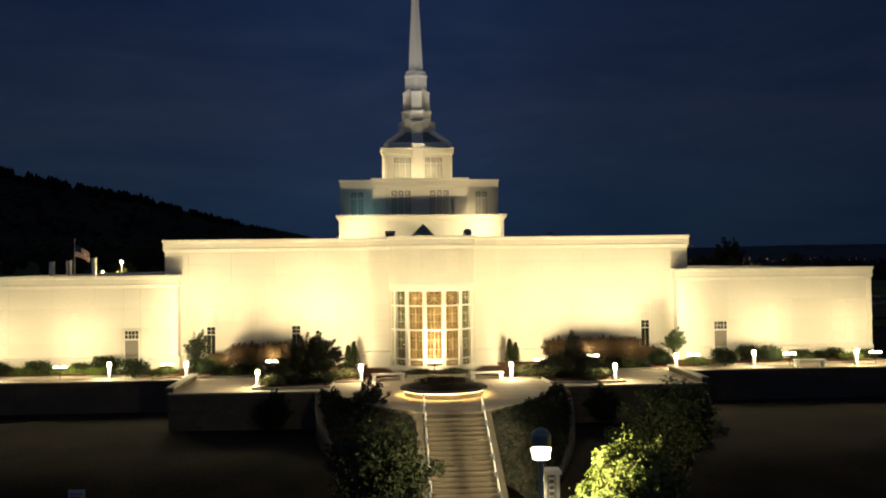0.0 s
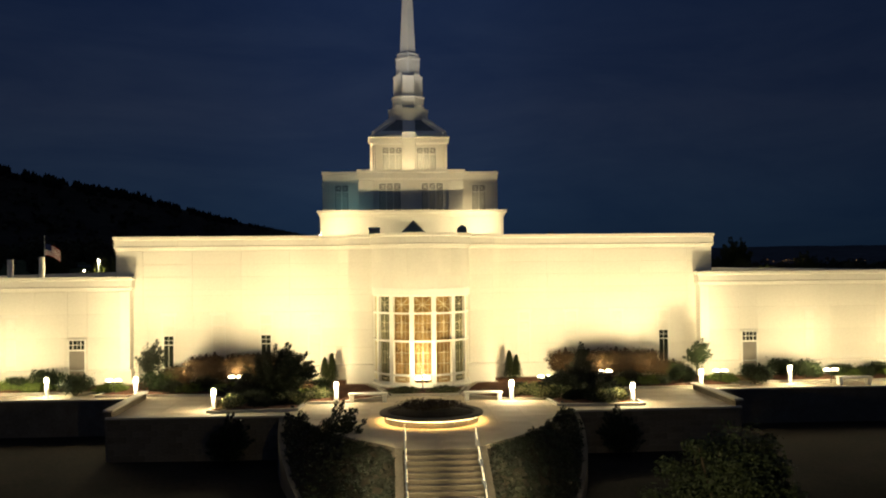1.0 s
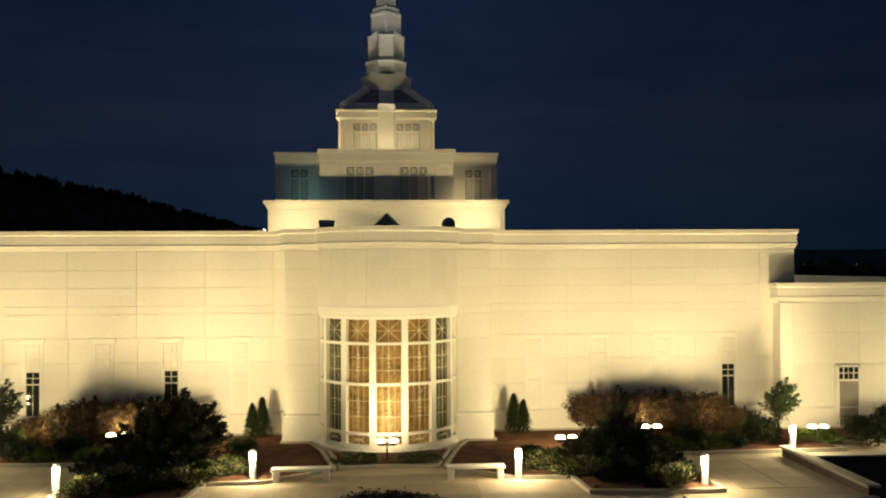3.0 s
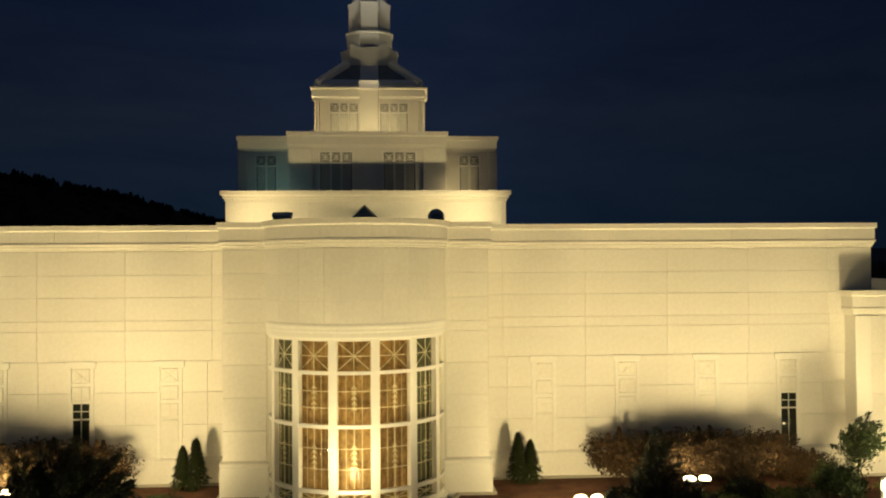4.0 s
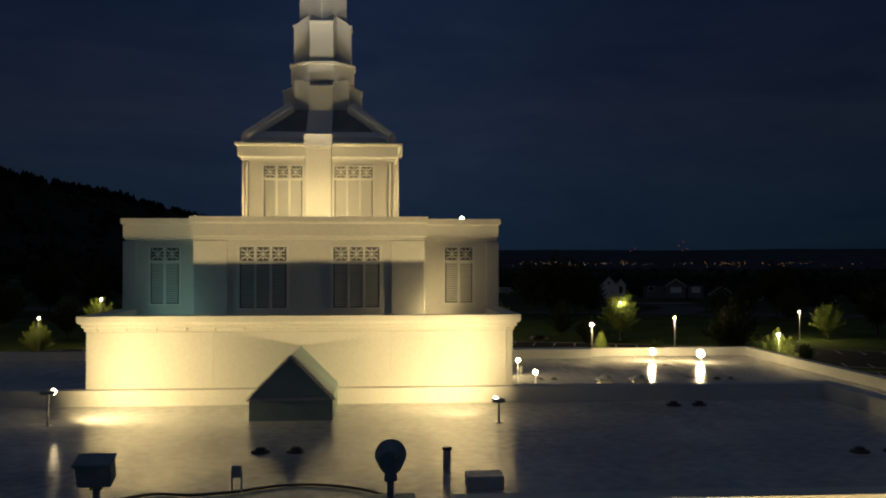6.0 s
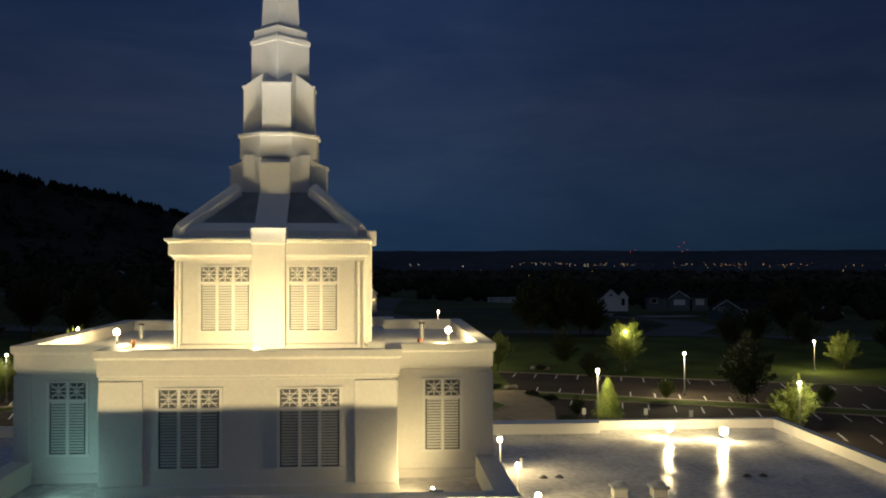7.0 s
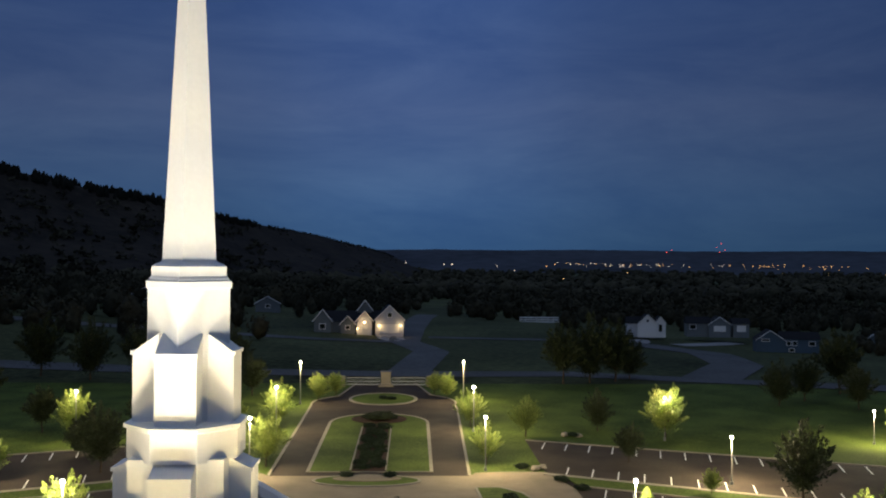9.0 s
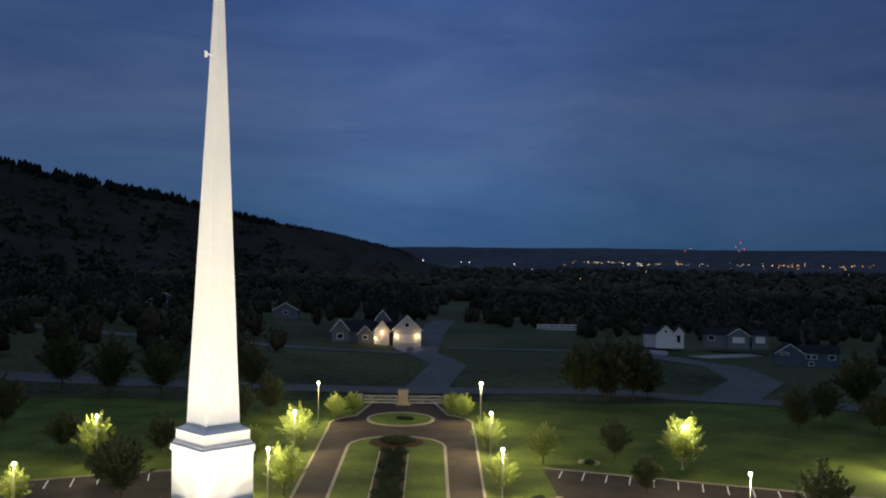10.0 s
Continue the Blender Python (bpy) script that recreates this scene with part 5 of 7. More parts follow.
ball_shrub = make_shrub("shrub", "clipped round dark green shrub", 1.2, 1.0, 1.35, 8, M_LEAF_DARK, 2600, 0.07, group="round shrubs")
ball_shrub.matrix_world = pose(X0 + 20.0, 61.9, 0.0)
for dx, y, k, q in ((12.6, 62.6, 15, 0.7), (14.2, 61.7, 70, 0.6), (-12.9, 63.3, 130, 0.7), (-14.4, 61.6, 40, 0.75), (9.4, 62.9, 200, 0.55), (-6.0, 62.6, 20, 0.6), (-8.8, 57.6, 80, 0.55), (-9.9, 57.9, 130, 0.5), (10.2, 57.6, 30, 0.6), (8.6, 57.2, 160, 0.5), (-5.6, 60.4, 95, 0.45), (5.6, 60.8, 25, 0.45), (26.4, 64.2, 140, 0.8), (-27.2, 64.6, 50, 0.9), (-30.2, 65.0, 10, 0.8), (29.4, 65.0, 85, 0.8), (-24.2, 64.4, 35, 0.75), (-26.0, 63.4, 75, 0.65), (-29.0, 63.6, 115, 0.7), (-31.8, 64.4, 5, 0.8), (27.8, 63.8, 55, 0.7), (31.4, 64.0, 95, 0.75), (21.4, 64.6, 155, 0.7)):
    copy_thing(ball_shrub, pose(X0 + dx, y, 0.0, 0, 0, k)).scale = (q, q, q * 0.9)
for dx, y, k in ((-20.0, 61.9, 0), (24.0, 63.5, 60), (22.8, 64.6, 120), (-22.6, 64.6, 20), (15.6, 62.4, 90), (-15.6, 62.4, 30)):
    copy_thing(ball_shrub, pose(X0 + dx, y, 0.0, 0, 0, k))
low_shrub = make_windblown("shrub", "low bright green groundcover lit by lamps", 1.5, 0.85, 0.55, 9, M_LEAF_BRIGHT, 60, 0.07, 0.2, 60, group="groundcover shrubs")
low_shrub.matrix_world = pose(X0 + 11.2, 61.4, 0.05)
for dx, y, k in ((-11.2, 61.4, 10), (13.4, 61.9, 40), (-13.4, 61.9, 75), (18.2, 62.6, 100), (-18.2, 62.6, 140), (-25.0, 63.6, 0), (-28.0, 63.8, 12), (-22.5, 63.2, 6), (27.0, 64.0, 3), (30.0, 64.0, 9), (-31.0, 63.4, 30), (6.2, 59.6, 20), (-6.2, 59.0, 20)):
    copy_thing(low_shrub, pose(X0 + dx, y, 0.05, 0, 0, k))
flower = make_windblown("shrub", "low leafy border with pale blossoms", 1.45, 0.8, 0.72, 10, M_LEAF_PALE, 60, 0.085, 0.1, 50, group="border shrubs")
flower.matrix_world = pose(X0 + 7.0, 57.2, 0.05)
for dx, y, k in ((10.0, 55.9, 60), (-7.2, 56.6, 0), (-5.9, 58.2, 30), (-10.1, 55.7, 70), (5.6, 58.2, 15), (9.3, 55.5, 110), (1.05, 59.9, 0), (-1.2, 59.9, 10)):
    copy_thing(flower, pose(X0 + dx, y, 0.05, 0, 0, k)).scale = (0.8, 0.8, 0.6 if abs(dx) < 2 else 0.95)
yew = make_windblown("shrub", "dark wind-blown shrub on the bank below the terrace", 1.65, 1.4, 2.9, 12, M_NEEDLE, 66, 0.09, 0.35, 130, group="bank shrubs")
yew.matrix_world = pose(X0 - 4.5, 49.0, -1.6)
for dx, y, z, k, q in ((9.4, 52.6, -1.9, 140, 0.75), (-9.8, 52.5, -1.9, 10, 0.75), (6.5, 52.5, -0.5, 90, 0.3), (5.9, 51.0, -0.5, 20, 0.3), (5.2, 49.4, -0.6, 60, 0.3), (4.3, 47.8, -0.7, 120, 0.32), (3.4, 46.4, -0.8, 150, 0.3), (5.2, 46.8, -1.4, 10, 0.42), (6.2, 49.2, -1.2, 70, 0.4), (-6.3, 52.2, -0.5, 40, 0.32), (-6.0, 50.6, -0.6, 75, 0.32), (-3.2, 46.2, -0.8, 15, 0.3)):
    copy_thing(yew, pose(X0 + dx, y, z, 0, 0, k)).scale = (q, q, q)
pl = make_shrub("shrub", "dark flowering plants filling the round planter", 1.75, 1.75, 0.42, 14, M_LEAF_RED, 2600, 0.05)
pl.matrix_world = pose(X0 - 0.05, 51.3, 0.55)


def cover_bank(bank, seed):
    """Low dark creeping plants hiding the soil of a bank."""
    rng = random.Random(seed)
    bm = bmesh.new()
    for face in bank.data.polygons:
        corners = [bank.data.vertices[i].co for i in face.vertices]
        for _ in range(int(face.area * 26) + 1):
            u, v = rng.random(), rng.random()
            p = corners[0].lerp(corners[1], u).lerp(corners[3].lerp(corners[2], u), v)
            h = 0.16 + 0.14 * noise.noise(p * 0.9)
            leaf_cloud(bm, tuple(p + Vector((0, 0, h * 0.5))), (0.2, 0.2, h), 9, 0.07, rng, 0.2)
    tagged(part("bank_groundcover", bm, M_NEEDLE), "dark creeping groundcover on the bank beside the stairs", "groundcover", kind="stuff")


for i, bank in enumerate([o for o in bpy.data.objects if o.name.startswith("planted_bank")]):
    cover_bank(bank, 300 + i)

# trees on the slope in front; the two unlit ones take the shade-darkened leaves
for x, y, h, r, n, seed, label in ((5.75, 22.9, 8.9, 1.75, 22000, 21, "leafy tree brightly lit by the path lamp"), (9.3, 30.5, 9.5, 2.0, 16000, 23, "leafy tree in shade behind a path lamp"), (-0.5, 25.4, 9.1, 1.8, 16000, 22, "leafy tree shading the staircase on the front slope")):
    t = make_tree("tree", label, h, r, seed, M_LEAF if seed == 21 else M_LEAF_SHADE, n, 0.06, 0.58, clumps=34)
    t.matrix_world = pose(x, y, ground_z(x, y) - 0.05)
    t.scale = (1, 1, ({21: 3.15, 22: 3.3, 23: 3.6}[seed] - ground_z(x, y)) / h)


def make_path_lamp(x, y, z, top):
    """Path lamp with a domed cap over a glowing cup, on a pale post."""
    s = tagged(empty("path_lamp", (x, y, z)), "pale post lamp with a domed hood and glowing cup", "path lamp")
    h = top - z
    bm = bmesh.new()
    cyl(bm, 0, 0, 0, h - 0.38, 0.07, 0.06, 14)
    cyl(bm, 0, 0, 0, 0.3, 0.13, 0.11, 14)
    part("post", bm, M_WHITE, s)
    bm = bmesh.new()
    for k in range(4):
        a = k * math.pi / 2 + 0.785
        bar(bm, (0.2 * math.cos(a), 0.2 * math.sin(a), h - 0.4), (0.235 * math.cos(a), 0.235 * math.sin(a), h + 0.02), 0.012, 6)
    cyl(bm, 0, 0, h - 0.42, h - 0.36, 0.12, 0.22, 18)
    part("cradle", bm, M_WHITE, s)
    bm = bmesh.new()
    cyl(bm, 0, 0, h - 0.36, h - 0.12, 0.19, 0.25, 20)
    part("lens", bm, M_OPAL, s, "glowing cup")
    bm = bmesh.new()
    cyl(bm, 0, 0, h - 0.03, h + 0.22, 0.25, 0.25, 24)
    cyl(bm, 0, 0, h + 0.22, h + 0.34, 0.25, 0.16, 24)
    cyl(bm, 0, 0, h + 0.34, h + 0.39, 0.16, 0.05, 24)
    part("hood", bm, M_HOOD, s)
    lamp("path_bulb", "POINT", (x + 0.2, y + 0.24, top - 0.2), 1250, AMBER, size=0.05)
    return s


make_path_lamp(3.49, 22.3, -6.2, 2.88)


def make_pedestal(x, y, z):
    """White pedestal with latticed panels beside the stairs."""
    s = tagged(empty("pedestal", (x, y, z)), "white pedestal with pierced panels beside the stairs", "pedestal")
    bm = bmesh.new()
    box(bm, -0.36, 0.36, -0.36, 0.36, 0, 0.22, 0.02)
    box(bm, -0.42, 0.42, -0.42, 0.42, 1.38, 1.54, 0.02)
    for a in (-0.27, 0.27):
        for b in (-0.27, 0.27):
            box(bm, a - 0.06, a + 0.06, b - 0.06, b + 0.06, 0.2, 1.4)
    part("frame", bm, M_WHITE, s)
    bm = bmesh.new()
    box(bm, -0.2, 0.2, -0.22, 0.22, 0.22, 1.38)
    part("core", bm, M_SHADE, s)
    bm = bmesh.new()
    for k in range(4):
        z0 = 0.3 + k * 0.26
        bar(bm, (-0.2, -0.27, z0), (0.2, -0.27, z0 + 0.24), 0.02, 4)
        bar(bm, (0.2, -0.27, z0), (-0.2, -0.27, z0 + 0.24), 0.02, 4)
        bar(bm, (-0.2, -0.27, z0 + 0.12), (0.2, -0.27, z0 + 0.12), 0.02, 4)
    part("lattice", bm, M_WHITE, s)


make_pedestal(6.72, 39.3, -3.15)
s = tagged(empty("lawn_sign", (-12.9, 38.2, -3.2)), "small white sign board on the front lawn", "sign")
bm = bmesh.new()
for a in (-0.26, 0.26):
    box(bm, a - 0.03, a + 0.03, -0.03, 0.03, 0, 1.5)
part("post", bm, M_WHITE, s)
bm = bmesh.new()
box(bm, -0.33, 0.33, -0.05, -0.02, 0.9, 1.5, 0.01)
part("board", bm, M_WHITE, s)
bm = bmesh.new()
for k in range(3):
    box(bm, -0.24, 0.24 - 0.1 * (k % 2), -0.056, -0.05, 1.32 - k * 0.12, 1.36 - k * 0.12)
part("text_bars", bm, M_SHADE, s)

# ---- grounds behind the temple ----
def plane_z(y):
    return -1.0 + (y - 128) * 0.01418


def sheet(name, outline, lift, mat, label, category="road", kind="structure", thick=0.3):
    """A level sheet lying on the sloping ground behind the temple."""
    bm = bmesh.new()
    top = [bm.verts.new((x, y, plane_z(y) + lift)) for x, y in outline]
    low = [bm.verts.new((x, y, plane_z(y) + lift - thick)) for x, y in outline]
    n = len(outline)
    bm.faces.new(top)
    for i in range(n):
        j = (i + 1) % n
        bm.faces.new((low[i], low[j], top[j], top[i]))
    return tagged(part(name, bm, mat), label, category, kind=kind)


def kerb_line(pts, closed=False, w=0.36, h=0.16, label="pale concrete kerb", mat=None):
    """A kerb along a line of points."""
    bm = bmesh.new()
    n = len(pts)
    rings = []
    for i, p in enumerate(pts):
        a = Vector(pts[i - 1] if (i or closed) else p)
        b = Vector(pts[(i + 1) % n] if (i < n - 1 or closed) else p)
        d = (b - a).normalized()
        s = Vector((-d.y, d.x)) * w / 2
        z = plane_z(p[1]) if p[1] <= 262 else ground_z(*p)
        q = Vector(p)
        rings.append([bm.verts.new((v.x, v.y, zz)) for v, zz in ((q + s, z - 0.1), (q + s, z + h), (q - s, z + h), (q - s, z - 0.1))])
    for i in range(n if closed else n - 1):
        r0, r1 = rings[i], rings[(i + 1) % n]
        for k in range(3):
            bm.faces.new((r0[k], r0[k + 1], r1[k + 1], r1[k]))
    bmesh.ops.recalc_face_normals(bm, faces=bm.faces)
    return tagged(part("kerb", bm, mat or M_KERB), label, "kerb", kind="structure")


AX = 3.4
drive = [(-9.1, 184), (16.3, 184), (16.9, 228)] + arc(6.4, 238, 10.6, -10, 55, 8) + [(9.6, 262), (-2.8, 262)] + arc(0.4, 237, 10.0, 125, 190, 8) + [(-9.3, 217)]
sheet("drive", drive, 0.03, M_ASPHALT, "dark asphalt drive looping round lawn islands")
kerb_line([(16.3, 184), (16.9, 228)] + arc(6.4, 238, 10.6, -10, 55, 8) + [(9.6, 262)])
kerb_line([(-9.1, 184), (-9.3, 217)] + arc(0.4, 237, 10.0, 190, 125, 8) + [(-2.8, 262)])
lawn = [(-4.4, 186), (11.5, 186), (11.5, 218.5)] + arc(AX + 0.1, 218.6, 8.0, 0, 180, 20) + [(-4.5, 218.5)]
sheet("lawn_island", lawn, 0.12, M_GRASS, "long mown lawn island with a curved end", "lawn")
kerb_line(lawn, True, 0.5, 0.16)
sheet("planting_strip", [(1.2, 186.3), (5.6, 186.3), (5.2, 217), (1.2, 217)], 0.16, M_STRIPBED, "brown mulched strip down the lawn", "ground")
for x in (1.0, 5.6):
    kerb_line([(x, 186.5), (x, 215)], False, 0.22, 0.22)
sheet("round_bed", [(AX + 4.6 * math.cos(a * 0.262), 221.6 + 4.0 * math.sin(a * 0.262)) for a in range(24)], 0.20, M_STRIPBED, "round mulched bed at the head of the lawn", "ground")
isl = [(AX + 6.2 * math.cos(a * 0.1964), 242 + 6.5 * math.sin(a * 0.1964)) for a in range(32)]
sheet("lawn_island", isl, 0.14, M_GRASS, "oval lawn island before the gate", "lawn")
kerb_line(isl, True, 0.6, 0.18)
# concrete forecourt
court = [(24.5, 123), (24.7, 155.7), (27.3, 162.7), (28.9, 172.0), (28.7, 178.0), (26.0, 186.2), (21.6, 186.4), (17.2, 185.8), (16.3, 184.2), (-9.1, 184.2), (-10.4, 185.8), (-14.8, 186.4), (-19.2, 186.2), (-22, 178), (-22, 172), (-20.5, 162.7), (-18, 155.7), (-18, 123)]
sheet("forecourt", court, 0.05, M_COURT, "tan concrete forecourt behind the temple")
half = [(16.7, 178.2), (17.0, 173.4), (18.7, 170.0), (21.4, 170.2), (23.0, 172.8), (22.0, 176.0), (19.5, 178.4)]
sheet("lawn_island", half, 0.16, M_GRASS, "small curved lawn beside the forecourt", "lawn")
kerb_line(half, True, 0.35, 0.18)
half2 = [(2 * AX - x, y) for x, y in half][::-1]
sheet("lawn_island", half2, 0.16, M_GRASS, "small curved lawn beside the forecourt", "lawn")
kerb_line(half2, True, 0.35, 0.18)
oval = [(AX + 6.6 * math.cos(a * 0.262), 181.6 + 2.6 * math.sin(a * 0.262)) for a in range(24)]
sheet("lawn_island", oval, 0.16, M_GRASS, "oval lawn at the foot of the drive", "lawn")
kerb_line(oval, True, 0.4, 0.18)
oval2 = [(AX + 4.3 * math.cos(a * 0.262), 182.4 + 1.4 * math.sin(a * 0.262)) for a in range(24)]
sheet("paved_oval", oval2, 0.22, M_COURT, "small paved oval set in the lawn")
kerb_line([(22.8, 157.5), (23.2, 161), (22.9, 163.5), (21.6, 165.4)], False, 0.4, 0.2, "curved tan kerb on the forecourt")


# car parks either side
def lot(mx):
    """A car park; mx mirrors it across the drive."""
    def w(pts):
        out = [((p[0] if mx > 0 else 2 * AX - p[0]), p[1]) for p in pts]
        return out if mx > 0 else out[::-1]
    uf, um, d = Vector((0.941, -0.339)), Vector((0.92, -0.392)), Vector((0.25, 0.968))
    o, m0, m2 = Vector((26.0, 205.4)), Vector((25.9, 185.0)), Vector((29.3, 179.2))
    far = o + uf * 96
    sheet("car_park", w([o, Vector((26.2, 186.4)), Vector((28.9, 178)), Vector((27.5, 162.7)), Vector((25.0, 155.7)), Vector((25.0, 126)), Vector((116, 126)), far]), 0.02, M_ASPHALT, "dark asphalt car park with white bay lines")
    kerb_line(w([o, far]), False, 0.4, 0.15)
    m1, m3 = m0 + um * 84, m2 + um * 80
    sheet("median", w([m0 + um * 2.5, m2, m3, m1]), 0.14, M_GRASS, "narrow grass median between parking rows", "lawn")
    kerb_line(w([m0, m1]), False, 0.9, 0.17)
    kerb_line(w([m2, m3]), False, 0.35, 0.15)
    lines = []
    for i in range(25):
        lines.append((o + uf * (3.0 + 3.35 * i) + Vector((-0.1, -0.5)), -d))
        lines.append((m0 + um * (2.8 + 3.3 * i) + d * 0.6, d))
        lines.append((m2 + um * (3.4 + 3.3 * i) - d * 0.5, -d))
        lines.append((m2 + um * (3.4 + 3.3 * i) - d * 17.0, d))
    for p, e in lines:
        q = p + e * 4.4
        if q.y < 128 or q.x > 112:
            continue
        side = Vector((-e.y, e.x)) * 0.09
        bm = bmesh.new()
        bm.faces.new([bm.verts.new((v.x if mx > 0 else 2 * AX - v.x, v.y, plane_z(v.y) + 0.026)) for v in (p + side, p - side, q - side, q + side)])
        ob = part("bay_line", bm, M_LINE)
        if ob.data.polygons[0].normal.z < 0:
            ob.data.flip_normals()
        tagged(ob, "white painted parking bay line", "road marking", kind="structure")


lot(1)
lot(-1)


# gate, lamps
def make_gate():
    g = tagged(empty("entrance_gate", (AX, 258.0, plane_z(258))), "stone pillar between two pale metal gates", "gate")
    bm = bmesh.new()
    box(bm, -1.0, 1.0, -0.8, 0.8, 0, 2.9, 0.05)
    box(bm, -1.15, 1.15, -0.95, 0.95, 2.9, 3.15, 0.05)
    box(bm, -1.5, 1.5, -1.2, 1.2, -0.3, 0.5, 0.05)
    part("pillar", bm, M_KERB, g)
    for s in (-1, 1):
        bm = bmesh.new()
        for z in (0.35, 1.0, 1.75):
            box(bm, s * 4.7 - 3.5, s * 4.7 + 3.5, -0.04, 0.04, z, z + 0.08)
        for k in range(36):
            x = s * 4.7 - 3.5 + 7.0 * k / 35
            box(bm, x - 0.015, x + 0.015, -0.015, 0.015, 0.2, 1.9)
        part("gate_leaf", bm, M_GREYMETAL, g)
        bm = bmesh.new()
        box(bm, s * 8.9 - 0.5, s * 8.9 + 0.5, -0.5, 0.5, -0.2, 2.2, 0.04)
        part("gate_post", bm, M_KERB, g)
    return g


make_gate()


def make_street_lamp(h):
    s = tagged(empty("street_lamp"), "tall car park lamp with a bright round head", "street lamp", "car park lamps")
    bm = bmesh.new()
    cyl(bm, 0, 0, 0, h, 0.09, 0.06, 10)
    cyl(bm, 0, 0, -0.2, 0.5, 0.22, 0.2, 12)
    part("pole", bm, M_POLE, s)
    bm = bmesh.new()
    cyl(bm, 0, 0, h + 0.46, h + 0.56, 0.3, 0.12, 16)
    part("head", bm, M_GREYMETAL, s)
    bm = bmesh.new()
    ball(bm, 0, 0, h + 0.24, 0.19, 14, 0.85)
    part("lens", bm, M_STREET, s, "glowing globe")
    return s


LAMPS = [(18.4, 238.0), (-11.6, 236.5), (18.6, 212.0), (-12.3, 212.0), (18.5, 186.9), (-11.8, 186.0), (48.4, 180.0), (78.0, 203.0), (30.2, 154.4), (50.8, 150.7), (-40.1, 203.4), (-60.0, 196.0), (-23.4, 154.4), (-41.6, 180.0), (-43.3, 151.2), (47.1, 205.4)]
LAMP_TOP = [8.2, 8.2, 7.2, 7.1, 6.8, 6.8, 5.6, 5.1, 6.4, 5.4, 7.6, 6.6, 6.4, 6.0, 8.2, 6.6]
LAMP_POWER = {47.1: 800, -40.1: 480, -60.0: 560, -41.6: 480, 78.0: 1250, 48.4: 1800, 50.8: 1300, -23.4: 1500, -43.3: 1600}
sl = make_street_lamp(7.0)
for i, ((x, y), top) in enumerate(zip(LAMPS, LAMP_TOP)):
    h = top - plane_z(y)
    m = pose(x, y, plane_z(y) + 0.02)
    ob = sl if i == 0 else copy_thing(sl, m)
    if i == 0:
        ob.matrix_world = m
    ob.scale = (1, 1, (h - 0.26) / 7.0)
    lamp("street_bulb", "POINT", (x, y - 0.6, top - 0.25), LAMP_POWER.get(x, 1150), (1.0, 0.86, 0.50), size=0.18)

# trees behind; lamplit ones in pale leaves, the others in the darkened leaf colour
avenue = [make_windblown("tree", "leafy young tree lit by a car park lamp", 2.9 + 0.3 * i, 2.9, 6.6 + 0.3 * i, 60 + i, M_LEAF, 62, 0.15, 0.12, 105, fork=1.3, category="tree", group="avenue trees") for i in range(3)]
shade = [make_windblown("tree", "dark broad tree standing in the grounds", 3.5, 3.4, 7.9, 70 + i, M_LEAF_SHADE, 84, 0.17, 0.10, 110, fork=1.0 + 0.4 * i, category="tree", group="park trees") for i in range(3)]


def put(src, x, y, k=1.0, used=[]):
    m = pose(x, y, ground_z(x, y) + 0.02, 0, 0, (x * 37 + y * 11) % 360)
    if src in used:
        ob = copy_thing(src, m)
    else:
        used.append(src)
        ob = src
        ob.matrix_world = m
    ob.scale = (k, k, k)
    return ob


for i, (x, y, k) in enumerate(((15.4, 241.5, .8), (13.2, 247, .7), (18.4, 215.8, .9), (18.9, 190.4, .9), (26.3, 207.8, .95), (-8.6, 239.6, .8), (-5.8, 245, .75), (-12.4, 215.4, 1.15), (-10.2, 189.4, 1.05), (-17.5, 207, .9), (51.6, 153.6, .95), (47.2, 205.6, 1.25), (44.3, 175.2, .5), (62.7, 168.7, .5), (84.2, 205.4, .95), (-41.2, 205.6, 1.2), (-61.0, 198.5, 1.0), (-24.4, 157.0, 1.05), (-44.0, 154.4, 1.2), (-42.4, 181.6, .85))):
    put(avenue[i % 3], x, y, k)
for i, (x, y, k) in enumerate(((54.3, 173.0, 1.2), (-30.6, 186.0, 1.2), (-52, 184, 1.2), (77, 236, 1.1), (84, 241, 1.15), (41, 262, 1.7), (47, 264, 1.9), (53, 266, 1.8), (-25, 230, 1.2), (-32, 240, 1.3), (-22, 246, 1.1), (-48, 262, 1.6), (-60, 266, 1.7), (-72, 270, 1.8), (-30, 268, 1.4), (57, 270, 1.3), (90, 232, 1.1), (95, 250, 1.7), (-86, 252, 1.6), (-66, 230, 1.3), (96, 210, 1.2))):
    put(shade[i % 3], x, y, k)
for i, (x, y, k) in enumerate(((38.3, 212.3, .85), (38.3, 191.4, .72), (-28, 222, .8), (-33.5, 213, .85), (-24.0, 204, .9), (-48.0, 211, .95), (-36.5, 195, .7), (30.2, 164.6, .35), (5.4, 164.0, .3), (7.4, 165.2, .34), (9.2, 161.4, .28))):
    put(shade[i % 3], x, y, k)
mound = make_shrub("shrub", "low dark shrub in the grounds", 1.7, 1.4, 1.1, 90, M_LEAF_DARK, 1500, 0.12, group="grounds shrubs")
for x, y in ((23.4, 188.0), (27.6, 181.4), (29.4, 177.4), (28.6, 162.6), (30.0, 158.6), (AX, 221.8), (AX - 2, 222.6), (AX + 2.2, 222.4), (AX - 2.6, 183.6), (AX + 2.8, 183.6), (AX, 242.0), (AX + 1.6, 241.2), (16.2, 252), (-9, 252), (20.4, 173.4), (33.6, 208.0)):
    put(mound, x, y, 0.7)
for i in range(22):
    put(mound, AX - 0.9 + 1.7 * (i % 2) + 0.4 * math.sin(i * 2.1), 187.6 + 1.36 * i, 0.75 + 0.13 * math.sin(i * 1.7))
